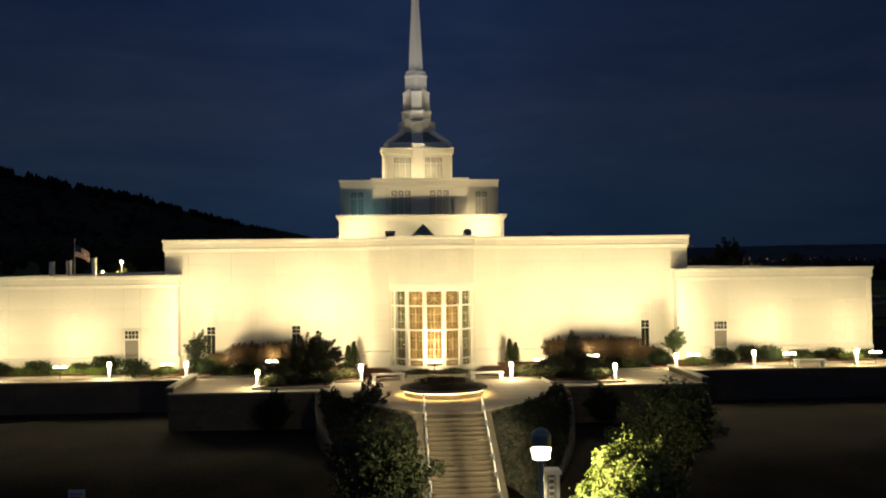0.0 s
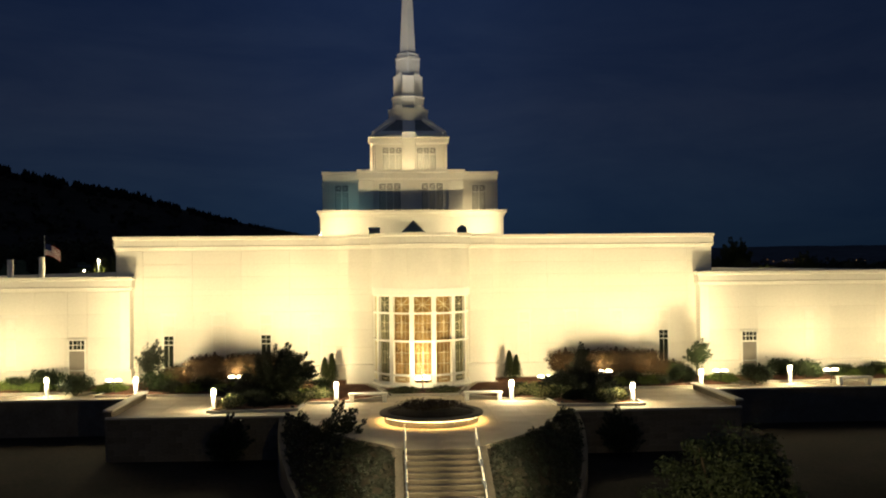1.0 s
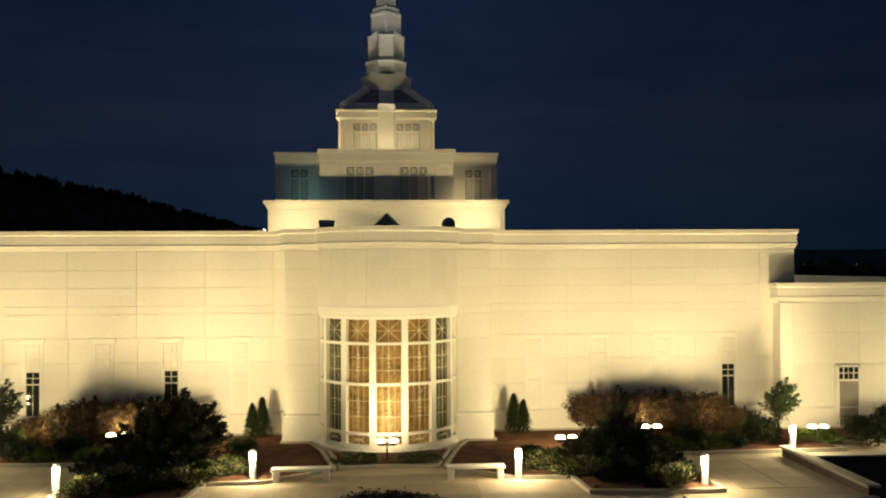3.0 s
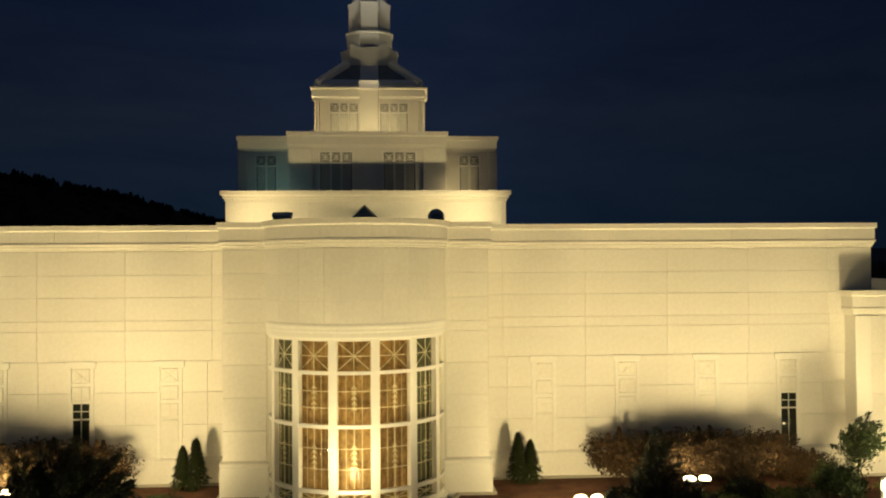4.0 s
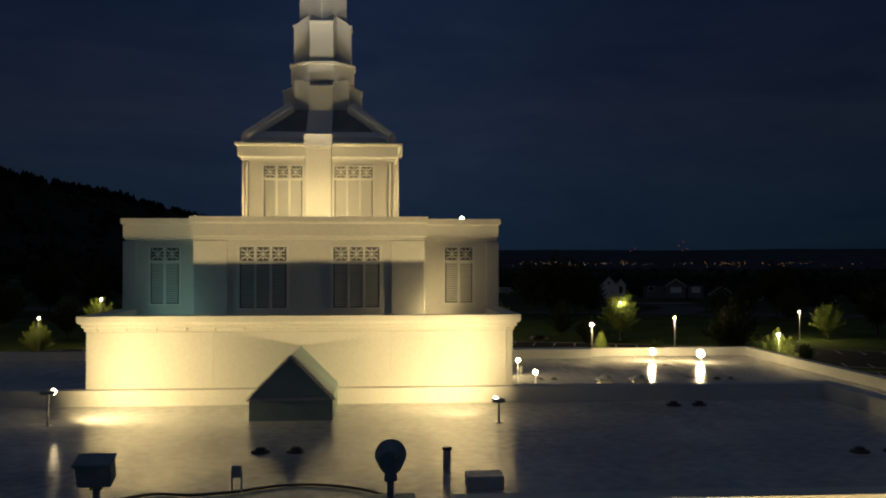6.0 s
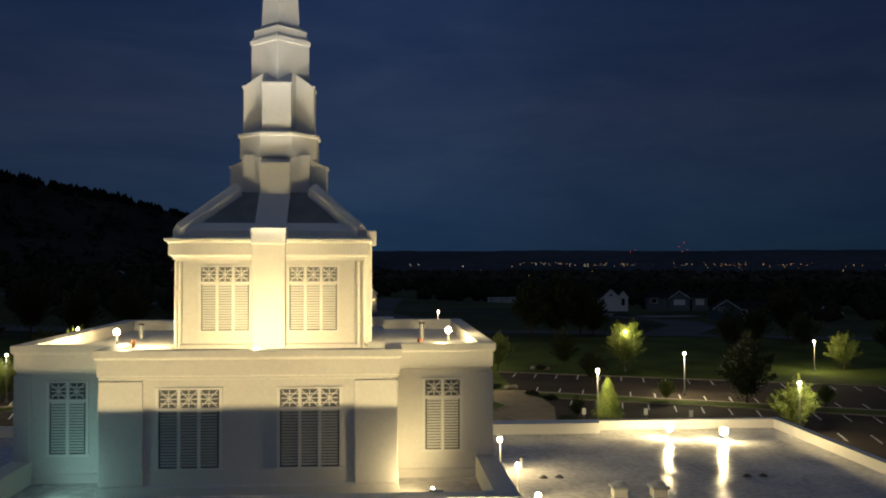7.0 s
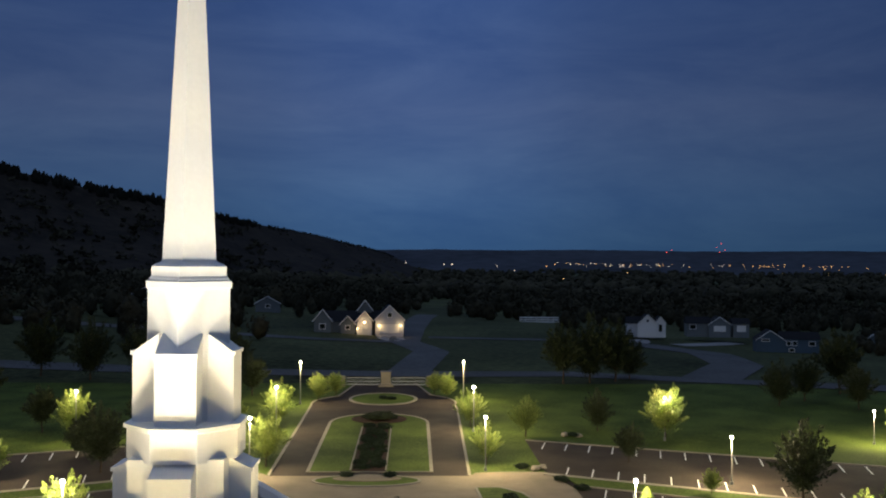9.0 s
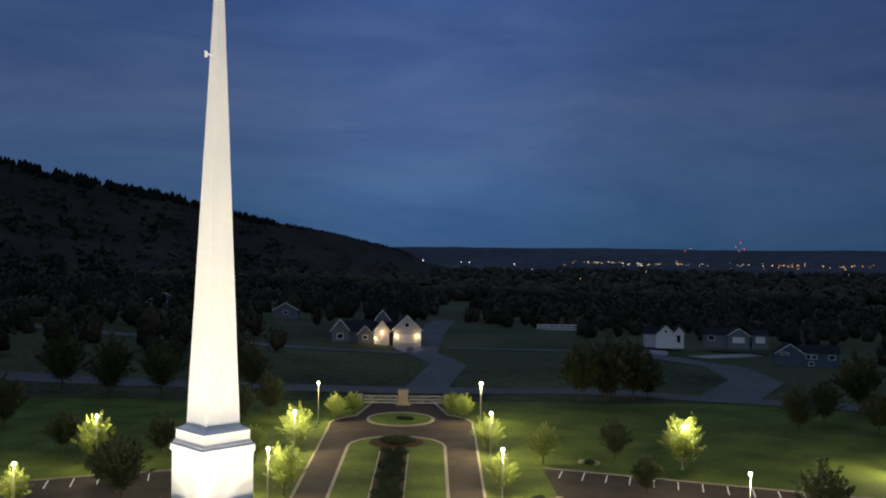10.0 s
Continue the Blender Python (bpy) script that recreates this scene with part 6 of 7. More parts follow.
spruce = make_conifer("conifer", "lamp-lit green spruce beside the car park", 6.0, 2.7, 80, M_LEAF, 6500, "tree")
spruce.matrix_world = pose(31.7, 156.0, plane_z(156))
for x, y in ((25.6, 152.0), (27.2, 153.6), (28.8, 152.4), (26.6, 155.4)):
    put(mound, x, y, 1.15)
head = make_shrub("shrub", "spreading feathery shrub at the head of a lawn", 3.0, 2.2, 1.5, 91, M_LEAF_SHADE, 5000, 0.12, group="grounds shrubs", lean=0.4)
head.matrix_world = pose(AX, 220.6, plane_z(220.6) + 0.2)
boulder = bmesh.new()
bmesh.ops.create_icosphere(boulder, subdivisions=2, radius=0.8)
for v in boulder.verts:
    v.co *= 0.8 + 0.35 * noise.noise(v.co * 1.7)
    v.co.z *= 0.6
rock = tagged(part("boulder", boulder, M_KERB), "pale sandstone boulder beside the path", "boulder", "boulders")
rock.matrix_world = pose(26.2, 188.2, plane_z(188) + 0.2)
for x, y in ((25.0, 187.4), (32.4, 208.8), (34.4, 208.2), (28.4, 160.0)):
    copy_thing(rock, pose(x, y, plane_z(y) + 0.2, 0, 0, x * 50))


# signs on posts in the car park
def make_sign(x, y):
    s = tagged(empty("sign_post", (x, y, plane_z(y))), "small white sign on a thin metal post", "sign", "car park signs")
    bm = bmesh.new()
    cyl(bm, 0, 0, 0, 2.0, 0.03, seg=8)
    part("post", bm, M_GREYMETAL, s)
    bm = bmesh.new()
    box(bm, -0.22, 0.22, -0.04, -0.02, 1.6, 2.3, 0.01)
    part("plate", bm, M_LINE, s)


for x, y in ((29.6, 158.3), (36.4, 157.6), (41.0, 156.0)):
    make_sign(x, y)

# ---- roads and houses beyond ----
def strip(name, pts, w, mat, label):
    bm = bmesh.new()
    prev = None
    fine = []
    for a, b in zip(pts, pts[1:]):
        fine += [(a[0] + (b[0] - a[0]) * k / 8, a[1] + (b[1] - a[1]) * k / 8) for k in range(8)]
    fine.append(pts[-1])
    for i, p in enumerate(fine):
        a, b = Vector(fine[max(0, i - 1)]), Vector(fine[min(len(fine) - 1, i + 1)])
        d = (b - a).normalized()
        s = Vector((-d.y, d.x)) * w / 2
        q = Vector(p)
        row = [bm.verts.new((v.x, v.y, ground_z(v.x, v.y) + 0.16)) for v in (q + s, q + s / 3, q - s / 3, q - s)]
        if prev:
            for k in range(3):
                bm.faces.new((prev[k + 1], row[k + 1], row[k], prev[k]))
        prev = row
    bmesh.ops.recalc_face_normals(bm, faces=bm.faces)
    return tagged(part(name, bm, mat), label, "road", kind="structure")


M_ROADFAR = material("pale_worn_road", (0.105, 0.103, 0.10), 0.95, 0.25, 0.05, 1.0, 0.1)
strip("road", [(-150, 292), (-60, 280), (0, 276), (45, 278), (90, 262), (170, 236)], 9, M_ROADFAR, "grey road running behind the gate")
strip("road", [(8, 280), (14, 320), (6, 352), (8, 400), (16, 520)], 10, M_ROADFAR, "grey side road leading past the houses")
strip("road", [(74, 268), (92, 300), (96, 335), (84, 366), (76, 376)], 13, M_ROADFAR, "grey cul-de-sac below the houses")
strip("road", [(-120, 360), (-70, 352), (-20, 346), (6, 350)], 7, M_ROADFAR, "pale track along the field")
strip("road", [(14, 372), (40, 372), (60, 374)], 6, M_ROADFAR, "pale track along the field")
M_DRIVEWAY = material("pale_concrete_driveway", (0.27, 0.26, 0.25), 0.9, 0.2, 0.2, 3.0, 0.1)
strip("driveway", [(1.2, 368), (2.2, 360), (5, 352)], 9, M_DRIVEWAY, "pale concrete driveway before a garage")
strip("driveway", [(88, 390), (87, 382), (84, 374)], 8, M_DRIVEWAY, "pale concrete driveway before a garage")
strip("driveway", [(124, 391), (116, 384), (98, 372)], 8, M_DRIVEWAY, "pale concrete driveway before a garage")

M_SIDING = material("pale_house_siding", (0.50, 0.51, 0.53), 0.8, 0.08, 0.5, 6.0, 0.1)
M_SIDING_GREY = material("grey_house_siding", (0.16, 0.18, 0.18), 0.8, 0.08, 0.5, 6.0, 0.1)
M_SIDING_BLUE = material("blue_house_siding", (0.07, 0.11, 0.14), 0.8, 0.08, 0.5, 6.0, 0.1)
M_HOUSEROOF = material("dark_house_shingle", (0.022, 0.022, 0.024), 0.95, 0.15, 0.8, 8.0, 0.2)
M_PORCH = material("lit_porch_lantern", (1, 0.8, 0.45), 0.4, 0.0, 1, 1, 0.0, glow=1.6, glow_color=(1.0, 0.70, 0.32))


def gable_block(house, x, y, w, d, h, rise, siding, front=True, windows=()):
    """A gabled wing facing -y, with eaves, roof and windows."""
    bm = bmesh.new()
    pts = [(-w / 2, -2.5), (w / 2, -2.5), (w / 2, h), (0, h + rise), (-w / 2, h)]
    if not front:
        pts = [(-w / 2, -2.5), (w / 2, -2.5), (w / 2, h), (-w / 2, h)]
    a = [bm.verts.new((x + px, y, pz)) for px, pz in pts]
    b = [bm.verts.new((x + px, y + d, pz)) for px, pz in pts]
    bm.faces.new(a)
    bm.faces.new(b[::-1])
    for i in range(len(pts)):
        j = (i + 1) % len(pts)
        bm.faces.new((a[j], a[i], b[i], b[j]))
    bmesh.ops.recalc_face_normals(bm, faces=bm.faces)
    part("wall", bm, siding, house)
    bm = bmesh.new()
    o = 0.5
    if front:
        s = rise / (w / 2)
        for sg in (-1, 1):
            q = [(x, y - o, h + rise + 0.12), (x + sg * (w / 2 + o), y - o, h - s * o + 0.12), (x + sg * (w / 2 + o), y + d + o, h - s * o + 0.12), (x, y + d + o, h + rise + 0.12)]
            up = [bm.verts.new(p) for p in q]
            lo = [bm.verts.new((p[0], p[1], p[2] - 0.22)) for p in q]
            bm.faces.new(up)
            bm.faces.new(lo[::-1])
            for i in range(4):
                bm.faces.new((up[i], lo[i], lo[(i + 1) % 4], up[(i + 1) % 4]))
    else:
        q = [(x - w / 2 - o, y - o, h + 0.05), (x + w / 2 + o, y - o, h + 0.05), (x + w / 2 + o, y + d / 2, h + rise), (x - w / 2 - o, y + d / 2, h + rise)]
        q2 = [(x - w / 2 - o, y + d + o, h + 0.05), (x + w / 2 + o, y + d + o, h + 0.05)]
        v = [bm.verts.new(p) for p in q + q2]
        bm.faces.new(v[:4])
        bm.faces.new((v[3], v[2], v[5], v[4]))
        bm.faces.new((v[0], v[3], v[4]))
        bm.faces.new((v[1], v[5], v[2]))
    bmesh.ops.recalc_face_normals(bm, faces=bm.faces)
    part("roof", bm, M_HOUSEROOF, house)
    if front:
        bm = bmesh.new()
        for sg in (-1, 1):
            bar(bm, (x, y - o - 0.05, h + rise), (x + sg * (w / 2 + o), y - o - 0.05, h - rise / (w / 2) * o), 0.16, 4)
        part("bargeboard", bm, M_FRAME, house)
    for wx, wz, ww, wh, kind in windows:
        bm = bmesh.new()
        box(bm, x + wx - ww / 2, x + wx + ww / 2, y - 0.12, y + 0.02, wz, wz + wh)
        f = part("garage_door" if kind == "g" else "window", bm, M_FRAME, house)
        if kind == "w":
            bm = bmesh.new()
            box(bm, x + wx - ww / 2 + 0.26, x + wx + ww / 2 - 0.26, y - 0.16, y - 0.1, wz + 0.24, wz + wh - 0.24)
            box(bm, x + wx - 0.05, x + wx + 0.05, y - 0.17, y - 0.1, wz + 0.1, wz + wh - 0.1)
            part("pane", bm, M_DARKGLASS, f)
        elif kind == "g":
            for k in range(4):
                bm = bmesh.new()
                box(bm, x + wx - ww / 2 + 0.1, x + wx + ww / 2 - 0.1, y - 0.16, y - 0.11, wz + 0.06 + k * wh / 4, wz + (k + 1) * wh / 4 - 0.04)
                part("panel", bm, M_FRAME, f)


def make_house(x, y, z, rz, label, wings):
    h = tagged(empty("house", (x, y, z), rz), label, "house", "distant houses")
    for wv in wings:
        gable_block(h, *wv)
    return h


h = make_house(-8.6, 372, 2.6, 4, "pale gabled house with a lit porch and garage", [
    (0, 3.0, 22, 10, 3.4, 3.6, M_SIDING_GREY, False), (-12.5, 0.0, 5.6, 9, 4.4, 3.4, M_SIDING_GREY, True, ((0, 1.2, 2.2, 2.0, "w"),)),
    (-4.2, 0.5, 4.6, 7, 3.2, 2.4, M_SIDING_GREY, True, ((0, 1.0, 1.8, 1.6, "w"),)), (1.3, -0.8, 5.0, 6, 4.4, 3.0, M_SIDING, True),
    (9.6, -2.0, 9.2, 12, 4.8, 4.4, M_SIDING, True, ((0, 0.1, 6.4, 2.9, "g"), (0, 5.2, 1.8, 1.8, "w"))), (1.6, 7.0, 4.6, 5, 7.5, 3.0, M_SIDING_GREY, True)])
for px, py, pz, r in ((1.3, -1.3, 3.6, 0.35), (6.0, -2.4, 2.6, 0.3), (13.2, -2.4, 2.6, 0.3), (-1.0, -1.2, 1.6, 0.25)):
    bm = bmesh.new()
    ball(bm, px, py, pz, r, 8)
    part("porch_lantern", bm, M_PORCH, h, "glowing warm lantern")
    q = h.matrix_world @ Vector((px, py - 0.9, pz - 0.2))
    lamp("porch_bulb", "POINT", tuple(q), 26, (1.0, 0.66, 0.30), size=0.3)
w_house = make_house(92.6, 392, 1.6, -6, "white two-gabled house at the end of a cul-de-sac", [
    (0, 0, 11, 10, 4.4, 4.4, M_FRAME, True, ((-2.2, 0.2, 4.4, 2.6, "g"), (0, 5.0, 1.8, 1.6, "w"))), (7.4, 1.0, 6, 9, 4.8, 3.0, M_FRAME, True, ((0, 0.2, 2.4, 4.0, "w"),)), (-4, 4, 14, 8, 4, 3.4, M_SIDING, False)])
g_house = make_house(118.6, 392, 1.9, -8, "pale house with a garage and lit edges", [
    (0, 0, 9.5, 10, 3.4, 3.2, M_SIDING_GREY, True, ((0, 0.1, 5.2, 2.6, "g"),)), (-9, 2, 10, 8, 3.4, 3.0, M_SIDING_GREY, False, ((-2.4, 0.8, 3.0, 2.4, "w"),)), (9.6, 1, 7, 8, 3.6, 2.4, M_SIDING_GREY, False, ((0, 0.1, 4.0, 2.8, "g"),))])
b_house = make_house(125.2, 352, -1.5, -12, "dark blue house with white window trim", [
    (-5, 0, 11, 10, 5.4, 3.8, M_SIDING_BLUE, True, ((-2.0, 4.6, 3.4, 1.2, "w"),)), (7, 1.0, 15, 9, 5.6, 3.0, M_SIDING_BLUE, False, ((-4.6, 3.0, 2.0, 2.0, "w"), (-2.2, 3.0, 2.0, 2.0, "w"), (4.6, 3.0, 2.8, 2.0, "w"), (-3.4, 0.4, 2.4, 1.6, "w")))])
make_house(-108, 470, 8.0, 10, "small dark house below the hill", [(0, 0, 12, 9, 3.2, 3.0, M_SIDING_GREY, True, ((0, 1, 2.2, 1.6, "w"),))])
make_house(-52, 452, 5.4, 6, "small dark house below the hill", [(0, 0, 10, 9, 3.0, 2.8, M_SIDING_GREY, True, ((0, 1, 2.2, 1.6, "w"),))])
make_house(176, 392, -5.6, -14, "pale house among dark trees", [(0, 0, 10, 9, 4.4, 3.4, M_SIDING_GREY, True, ((0, 1, 2.2, 1.6, "w"),))])
g_house.scale = (0.8, 0.8, 0.8)
b_house.scale = (0.76, 0.76, 0.76)
w_house.scale = (0.62, 0.7, 0.72)
# long white fence
fence = tagged(empty("rail_fence", (55.8, 470.0, -1.0)), "long low white rail fence across the field", "fence")
for k in range(8):
    bm = bmesh.new()
    box(bm, k * 2.46, k * 2.46 + 0.3, 0.0, 0.3, -0.6, 3.2, 0.03)
    part("post", bm, M_FRAME, fence)
for k in range(3):
    bm = bmesh.new()
    box(bm, 0.0, 17.5, 0.31, 0.43, 0.55 + k * 0.95, 1.1 + k * 0.95, 0.03)
    part("rail", bm, M_FRAME, fence)

# ---- far woods, hill and town ----
rng = random.Random(5)
ico = bmesh.new()
bmesh.ops.create_icosphere(ico, subdivisions=1, radius=1.0)
LUMP = [v.co.copy() for v in ico.verts]
LUMP_FACES = [[v.index for v in f.verts] for f in ico.faces]
ico.free()
wood_v, wood_f = [], []


def wood_lump(x, y, z, r, h):
    """An uneven mass of foliage: a lump pushed in and out by noise."""
    base = len(wood_v)
    seed = Vector((x * 0.37, y * 0.29, r))
    for c in LUMP:
        k = 1.0 + 0.55 * noise.noise(c * 1.6 + seed) + 0.42 * noise.noise(c * 3.7 + seed) + rng.uniform(-0.12, 0.12)
        wood_v.append((x + c.x * r * k, y + c.y * r * k, z + h * 0.5 + c.z * h * 0.55 * k))
    wood_f.extend([base + i for i in f] for f in LUMP_FACES)


def leaf_tuft(x, y, z, r, h, count, size, out=None):
    """A far crown: leaf sprays scattered through an uneven ellipsoid."""
    vs, fs = out or (wood_v, wood_f)
    seed = Vector((x * 0.31, y * 0.17, r))
    for _ in range(count):
        d = Vector((rng.gauss(0, 1), rng.gauss(0, 1), rng.gauss(0, 1))).normalized()
        k = (0.72 + 0.55 * noise.noise(d * 1.7 + seed)) * (0.45 + 0.55 * rng.random() ** 0.5)
        p = Vector((x + d.x * r * k, y + d.y * r * k, z + h * 0.52 + d.z * h * 0.52 * k))
        u = Vector((rng.gauss(0, 1), rng.gauss(0, 1), rng.gauss(0, 0.6))).normalized()
        v = u.cross(d + Vector((0.1, 0.2, 0.3))).normalized() * size * rng.uniform(0.35, 0.7)
        u = u * size * rng.uniform(0.6, 1.1)
        base = len(vs)
        vs.extend(tuple(q) for q in (p - u, p + v, p + u, p - v))
        fs.append([base, base + 1, base + 2, base + 3])


def far_tree(x, y, z, r, h, near):
    """A mass of foliage with ragged sprays standing out of it."""
    if near:
        wood_lump(x, y, z, r * 0.6, h * 0.72)
        leaf_tuft(x, y, z, r, h, 150 if y < 520 else 70, r * (0.16 if y < 520 else 0.24))
    else:
        wood_lump(x, y, z, r * 0.9, h * 0.9)
        leaf_tuft(x, y, z, r, h * 1.05, 14, r * 0.36)


def mesh_from(name, vs, fs, mat, label, category):
    me = bpy.data.meshes.new(name)
    me.from_pydata(vs, [], fs)
    me.materials.append(mat)
    me.polygons.foreach_set("use_smooth", [True] * len(me.polygons))
    return tagged(new(name, me), label, category, kind="stuff")


def clear_of_roads(x, y):
    if -30 < x < 66 and y < 470:
        return False
    if 60 < x < 150 and y < 425:
        return False
    if abs(x - (10 + (y - 400) * 0.06)) < 9 and y < 760:
        return False
    return True


count = 0
while count < 1000:
    x, y = rng.uniform(-240, 330), rng.uniform(300, 820)
    if abs(x) > y * 0.62 or not clear_of_roads(x, y):
        continue
    r = rng.uniform(3.0, 6.0)
    far_tree(x, y, ground_z(x, y) - 0.5, r, r * rng.uniform(1.8, 2.6), True)
    count += 1
for _ in range(2600):
    y = 800 * (5.0 ** rng.random())
    x = rng.uniform(-0.5, 0.62) * y
    r = rng.uniform(4.5, 8.5) * (1 + y / 6000)
    far_tree(x, y, ground_z(x, y) - 1, r * 1.3, r * 1.7, False)
mesh_from("far_woods", wood_v, wood_f, M_WOODS, "dark belt of trees filling the valley", "woods")

RIDGE = [(-62, 1150, 177), (-40, 1250, 171), (-28, 1350, 159), (-22.7, 1400, 144), (-18.5, 1450, 126), (-15, 1500, 116), (-12, 1600, 101), (-10, 1700, 91), (-7.5, 1850, 83), (-5, 2000, 70), (-3, 2200, 56), (-1.6, 2350, 42), (-0.6, 2450, 24), (0.6, 2600, -8)]


def ridge_at(az):
    for (a, d0, h0), (b, d1, h1) in zip(RIDGE, RIDGE[1:]):
        if az <= b:
            f = (az - a) / (b - a)
            return d0 + (d1 - d0) * f, h0 + (h1 - h0) * f
    return RIDGE[-1][1:]


bm = bmesh.new()
M_HILL = material("dark_rocky_hillside", (0.011, 0.009, 0.006), 1.0, 0.5, 0.012, 0.08, 0.0, tint=(0.025, 0.019, 0.013))
azs = [-62 + 62.6 * i / 200 for i in range(201)]
fr = [0.34, 0.45, 0.56, 0.66, 0.75, 0.83, 0.90, 0.95, 0.985, 1.0, 1.05, 1.2]
hf = [-0.05, 0.04, 0.12, 0.22, 0.36, 0.52, 0.68, 0.82, 0.96, 1.0, 0.97, 0.8]
prev = None
for az in azs:
    d, hgt = ridge_at(az)
    row = []
    for f, k in zip(fr, hf):
        a = radians(az)
        x, y = d * f * math.sin(a), d * f * math.cos(a)
        z = -16 + (hgt + 16) * k + (10 * noise.noise((x * 0.008, y * 0.008, 3)) * (1 if 0.1 < k < 0.95 else 0.25))
        row.append(bm.verts.new((x, y, z)))
    if prev:
        for i in range(len(fr) - 1):
            bm.faces.new((prev[i], row[i], row[i + 1], prev[i + 1]))
    prev = row
tagged(part("hill", bm, M_HILL, smooth=True), "dark wooded rimrock hill on the skyline", "hill", kind="structure")
pine_v, pine_f = [], []
scrub = ([], [])
for _ in range(9500):
    az = rng.uniform(-45, -0.8)
    d, hgt = ridge_at(az)
    on_top = rng.random() < 0.3
    f = rng.uniform(0.975, 1.02) if on_top else 0.42 + 0.55 * rng.random() ** 1.5
    grove = noise.noise((az * 1.1, f * 9.0, 0)) + 0.5 * noise.noise((az * 4.0, f * 20.0, 5))
    if grove < (-0.22 if on_top else -0.30 + 0.75 * (f - 0.42)):
        continue
    k = np.interp(f, fr, hf)
    a = radians(az)
    x, y = d * f * math.sin(a), d * f * math.cos(a)
    z = -16 + (hgt + 16) * k - 2
    h = rng.uniform(5, 12) * (0.6 if az > -9 else 1.2 if on_top and az < -14 else 0.9)
    if not on_top:
        leaf_tuft(x, y, z - 0.5, h * rng.uniform(0.6, 1.1), h * 0.95, 12, h * 0.34, scrub)
        continue
    base = len(pine_v)
    w = h * rng.uniform(0.20, 0.32)
    for ring, (zz, ww) in enumerate(((0.05, 0.75), (0.3, 1.0), (0.62, 0.62), (0.85, 0.36))):
        for i in range(6):
            t = i * 1.047 + ring * 0.5
            q = ww * w * rng.uniform(0.7, 1.25)
            pine_v.append((x + q * math.cos(t), y + q * math.sin(t), z + h * (zz + rng.uniform(-0.05, 0.05))))
    pine_v.append((x + rng.uniform(-0.4, 0.4), y, z + h))
    for ring in range(3):
        for i in range(6):
            j = (i + 1) % 6
            pine_f.append([base + ring * 6 + i, base + ring * 6 + j, base + ring * 6 + 6 + j, base + ring * 6 + 6 + i])
    for i in range(6):
        pine_f.append([base + 18 + i, base + 18 + (i + 1) % 6, base + 24])
mesh_from("ridge_pines", pine_v, pine_f, M_PINE, "dark pines along the hill's skyline", "woods")
mesh_from("hillside_scrub", scrub[0], scrub[1], M_WOODS, "dark scrub spread over the hillside", "woods")

# far plateau and town lights
bm = bmesh.new()
# haze is mixed into this paler, bluer base colour
M_PLATEAU = material("haze_tinted_plateau", (0.055, 0.060, 0.072), 1.0, 0.3, 0.002, 0.02, 0.0)
prev = None
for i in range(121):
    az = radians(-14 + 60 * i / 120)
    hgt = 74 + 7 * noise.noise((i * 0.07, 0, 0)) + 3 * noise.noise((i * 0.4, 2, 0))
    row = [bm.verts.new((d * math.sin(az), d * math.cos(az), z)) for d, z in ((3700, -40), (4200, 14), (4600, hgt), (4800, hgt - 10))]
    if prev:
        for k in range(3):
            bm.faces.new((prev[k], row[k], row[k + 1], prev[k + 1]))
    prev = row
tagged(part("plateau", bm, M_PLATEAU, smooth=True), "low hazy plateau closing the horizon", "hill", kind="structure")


def town_lights(name, color, strength, spots, label):
    m = material(name, color, 0.5, 0.0, 1, 1, 0.0, glow=strength, glow_color=color)
    bm = bmesh.new()
    for az, d, z, r in spots:
        a = radians(az)
        bmesh.ops.create_icosphere(bm, subdivisions=1, radius=r, matrix=Matrix.Translation((8 + d * math.sin(a), 69 + d * math.cos(a), z)))
    tagged(part("town_lights", bm, m), label, "town lights", kind="stuff")


warm, white, red = [], [], []
for _ in range(95):
    az = rng.choice((rng.gauss(13.5, 2.2), rng.gauss(20.5, 1.5), rng.gauss(25.5, 1.6), rng.uniform(8, 34), rng.uniform(9.5, 16)))
    d = rng.uniform(3300, 3650)
    e = 0.0066 + rng.gauss(0, 0.0012)
    (warm if az > 19 or rng.random() < 0.35 else white).append((az, d, 32 - e * d, rng.uniform(0.8, 1.9)))
for _ in range(22):
    az, d = rng.uniform(-2, 34), rng.uniform(1500, 3200)
    (warm if rng.random() < 0.6 else white).append((az, d, 32 - d * rng.uniform(0.013, 0.026), rng.uniform(0.6, 1.3)))
for az, e in ((-0.5, 0.0055), (1.9, 0.007), (2.4, 0.007), (5.2, 0.0085)):
    white.append((az, 3500, 32 - e * 3500, 2.2))
for az, e in ((15.6, -0.0075), (15.9, -0.010), (18.5, -0.013), (18.8, -0.017), (19.0, -0.010), (18.7, -0.008), (-0.0, 0.036), (0.2, 0.037)):
    red.append((az, 3900 if e < 0 else 800, 32 - e * (3900 if e < 0 else 800), 2.4 if e < 0 else 0.7))
for az, d, e in ((-23.0, 700, 0.034), (-21.6, 700, 0.036), (-25.2, 720, 0.047), (-22.0, 690, 0.04), (-13, 500, 0.036), (-9.0, 460, 0.056)):
    white.append((az, d, 32 - e * d, 0.35))
town_lights("warm_town_lamp", (1.0, 0.55, 0.2), 0.36, warm, "scatter of warm town lights")
town_lights("white_town_lamp", (1.0, 0.86, 0.66), 0.36, white, "scatter of white town lights")
town_lights("red_beacon_lamp", (1.0, 0.10, 0.08), 0.25, red, "red beacon lights on distant masts")

# ---- stone facing panels ----
PT = 0.026
GAP = 0.009


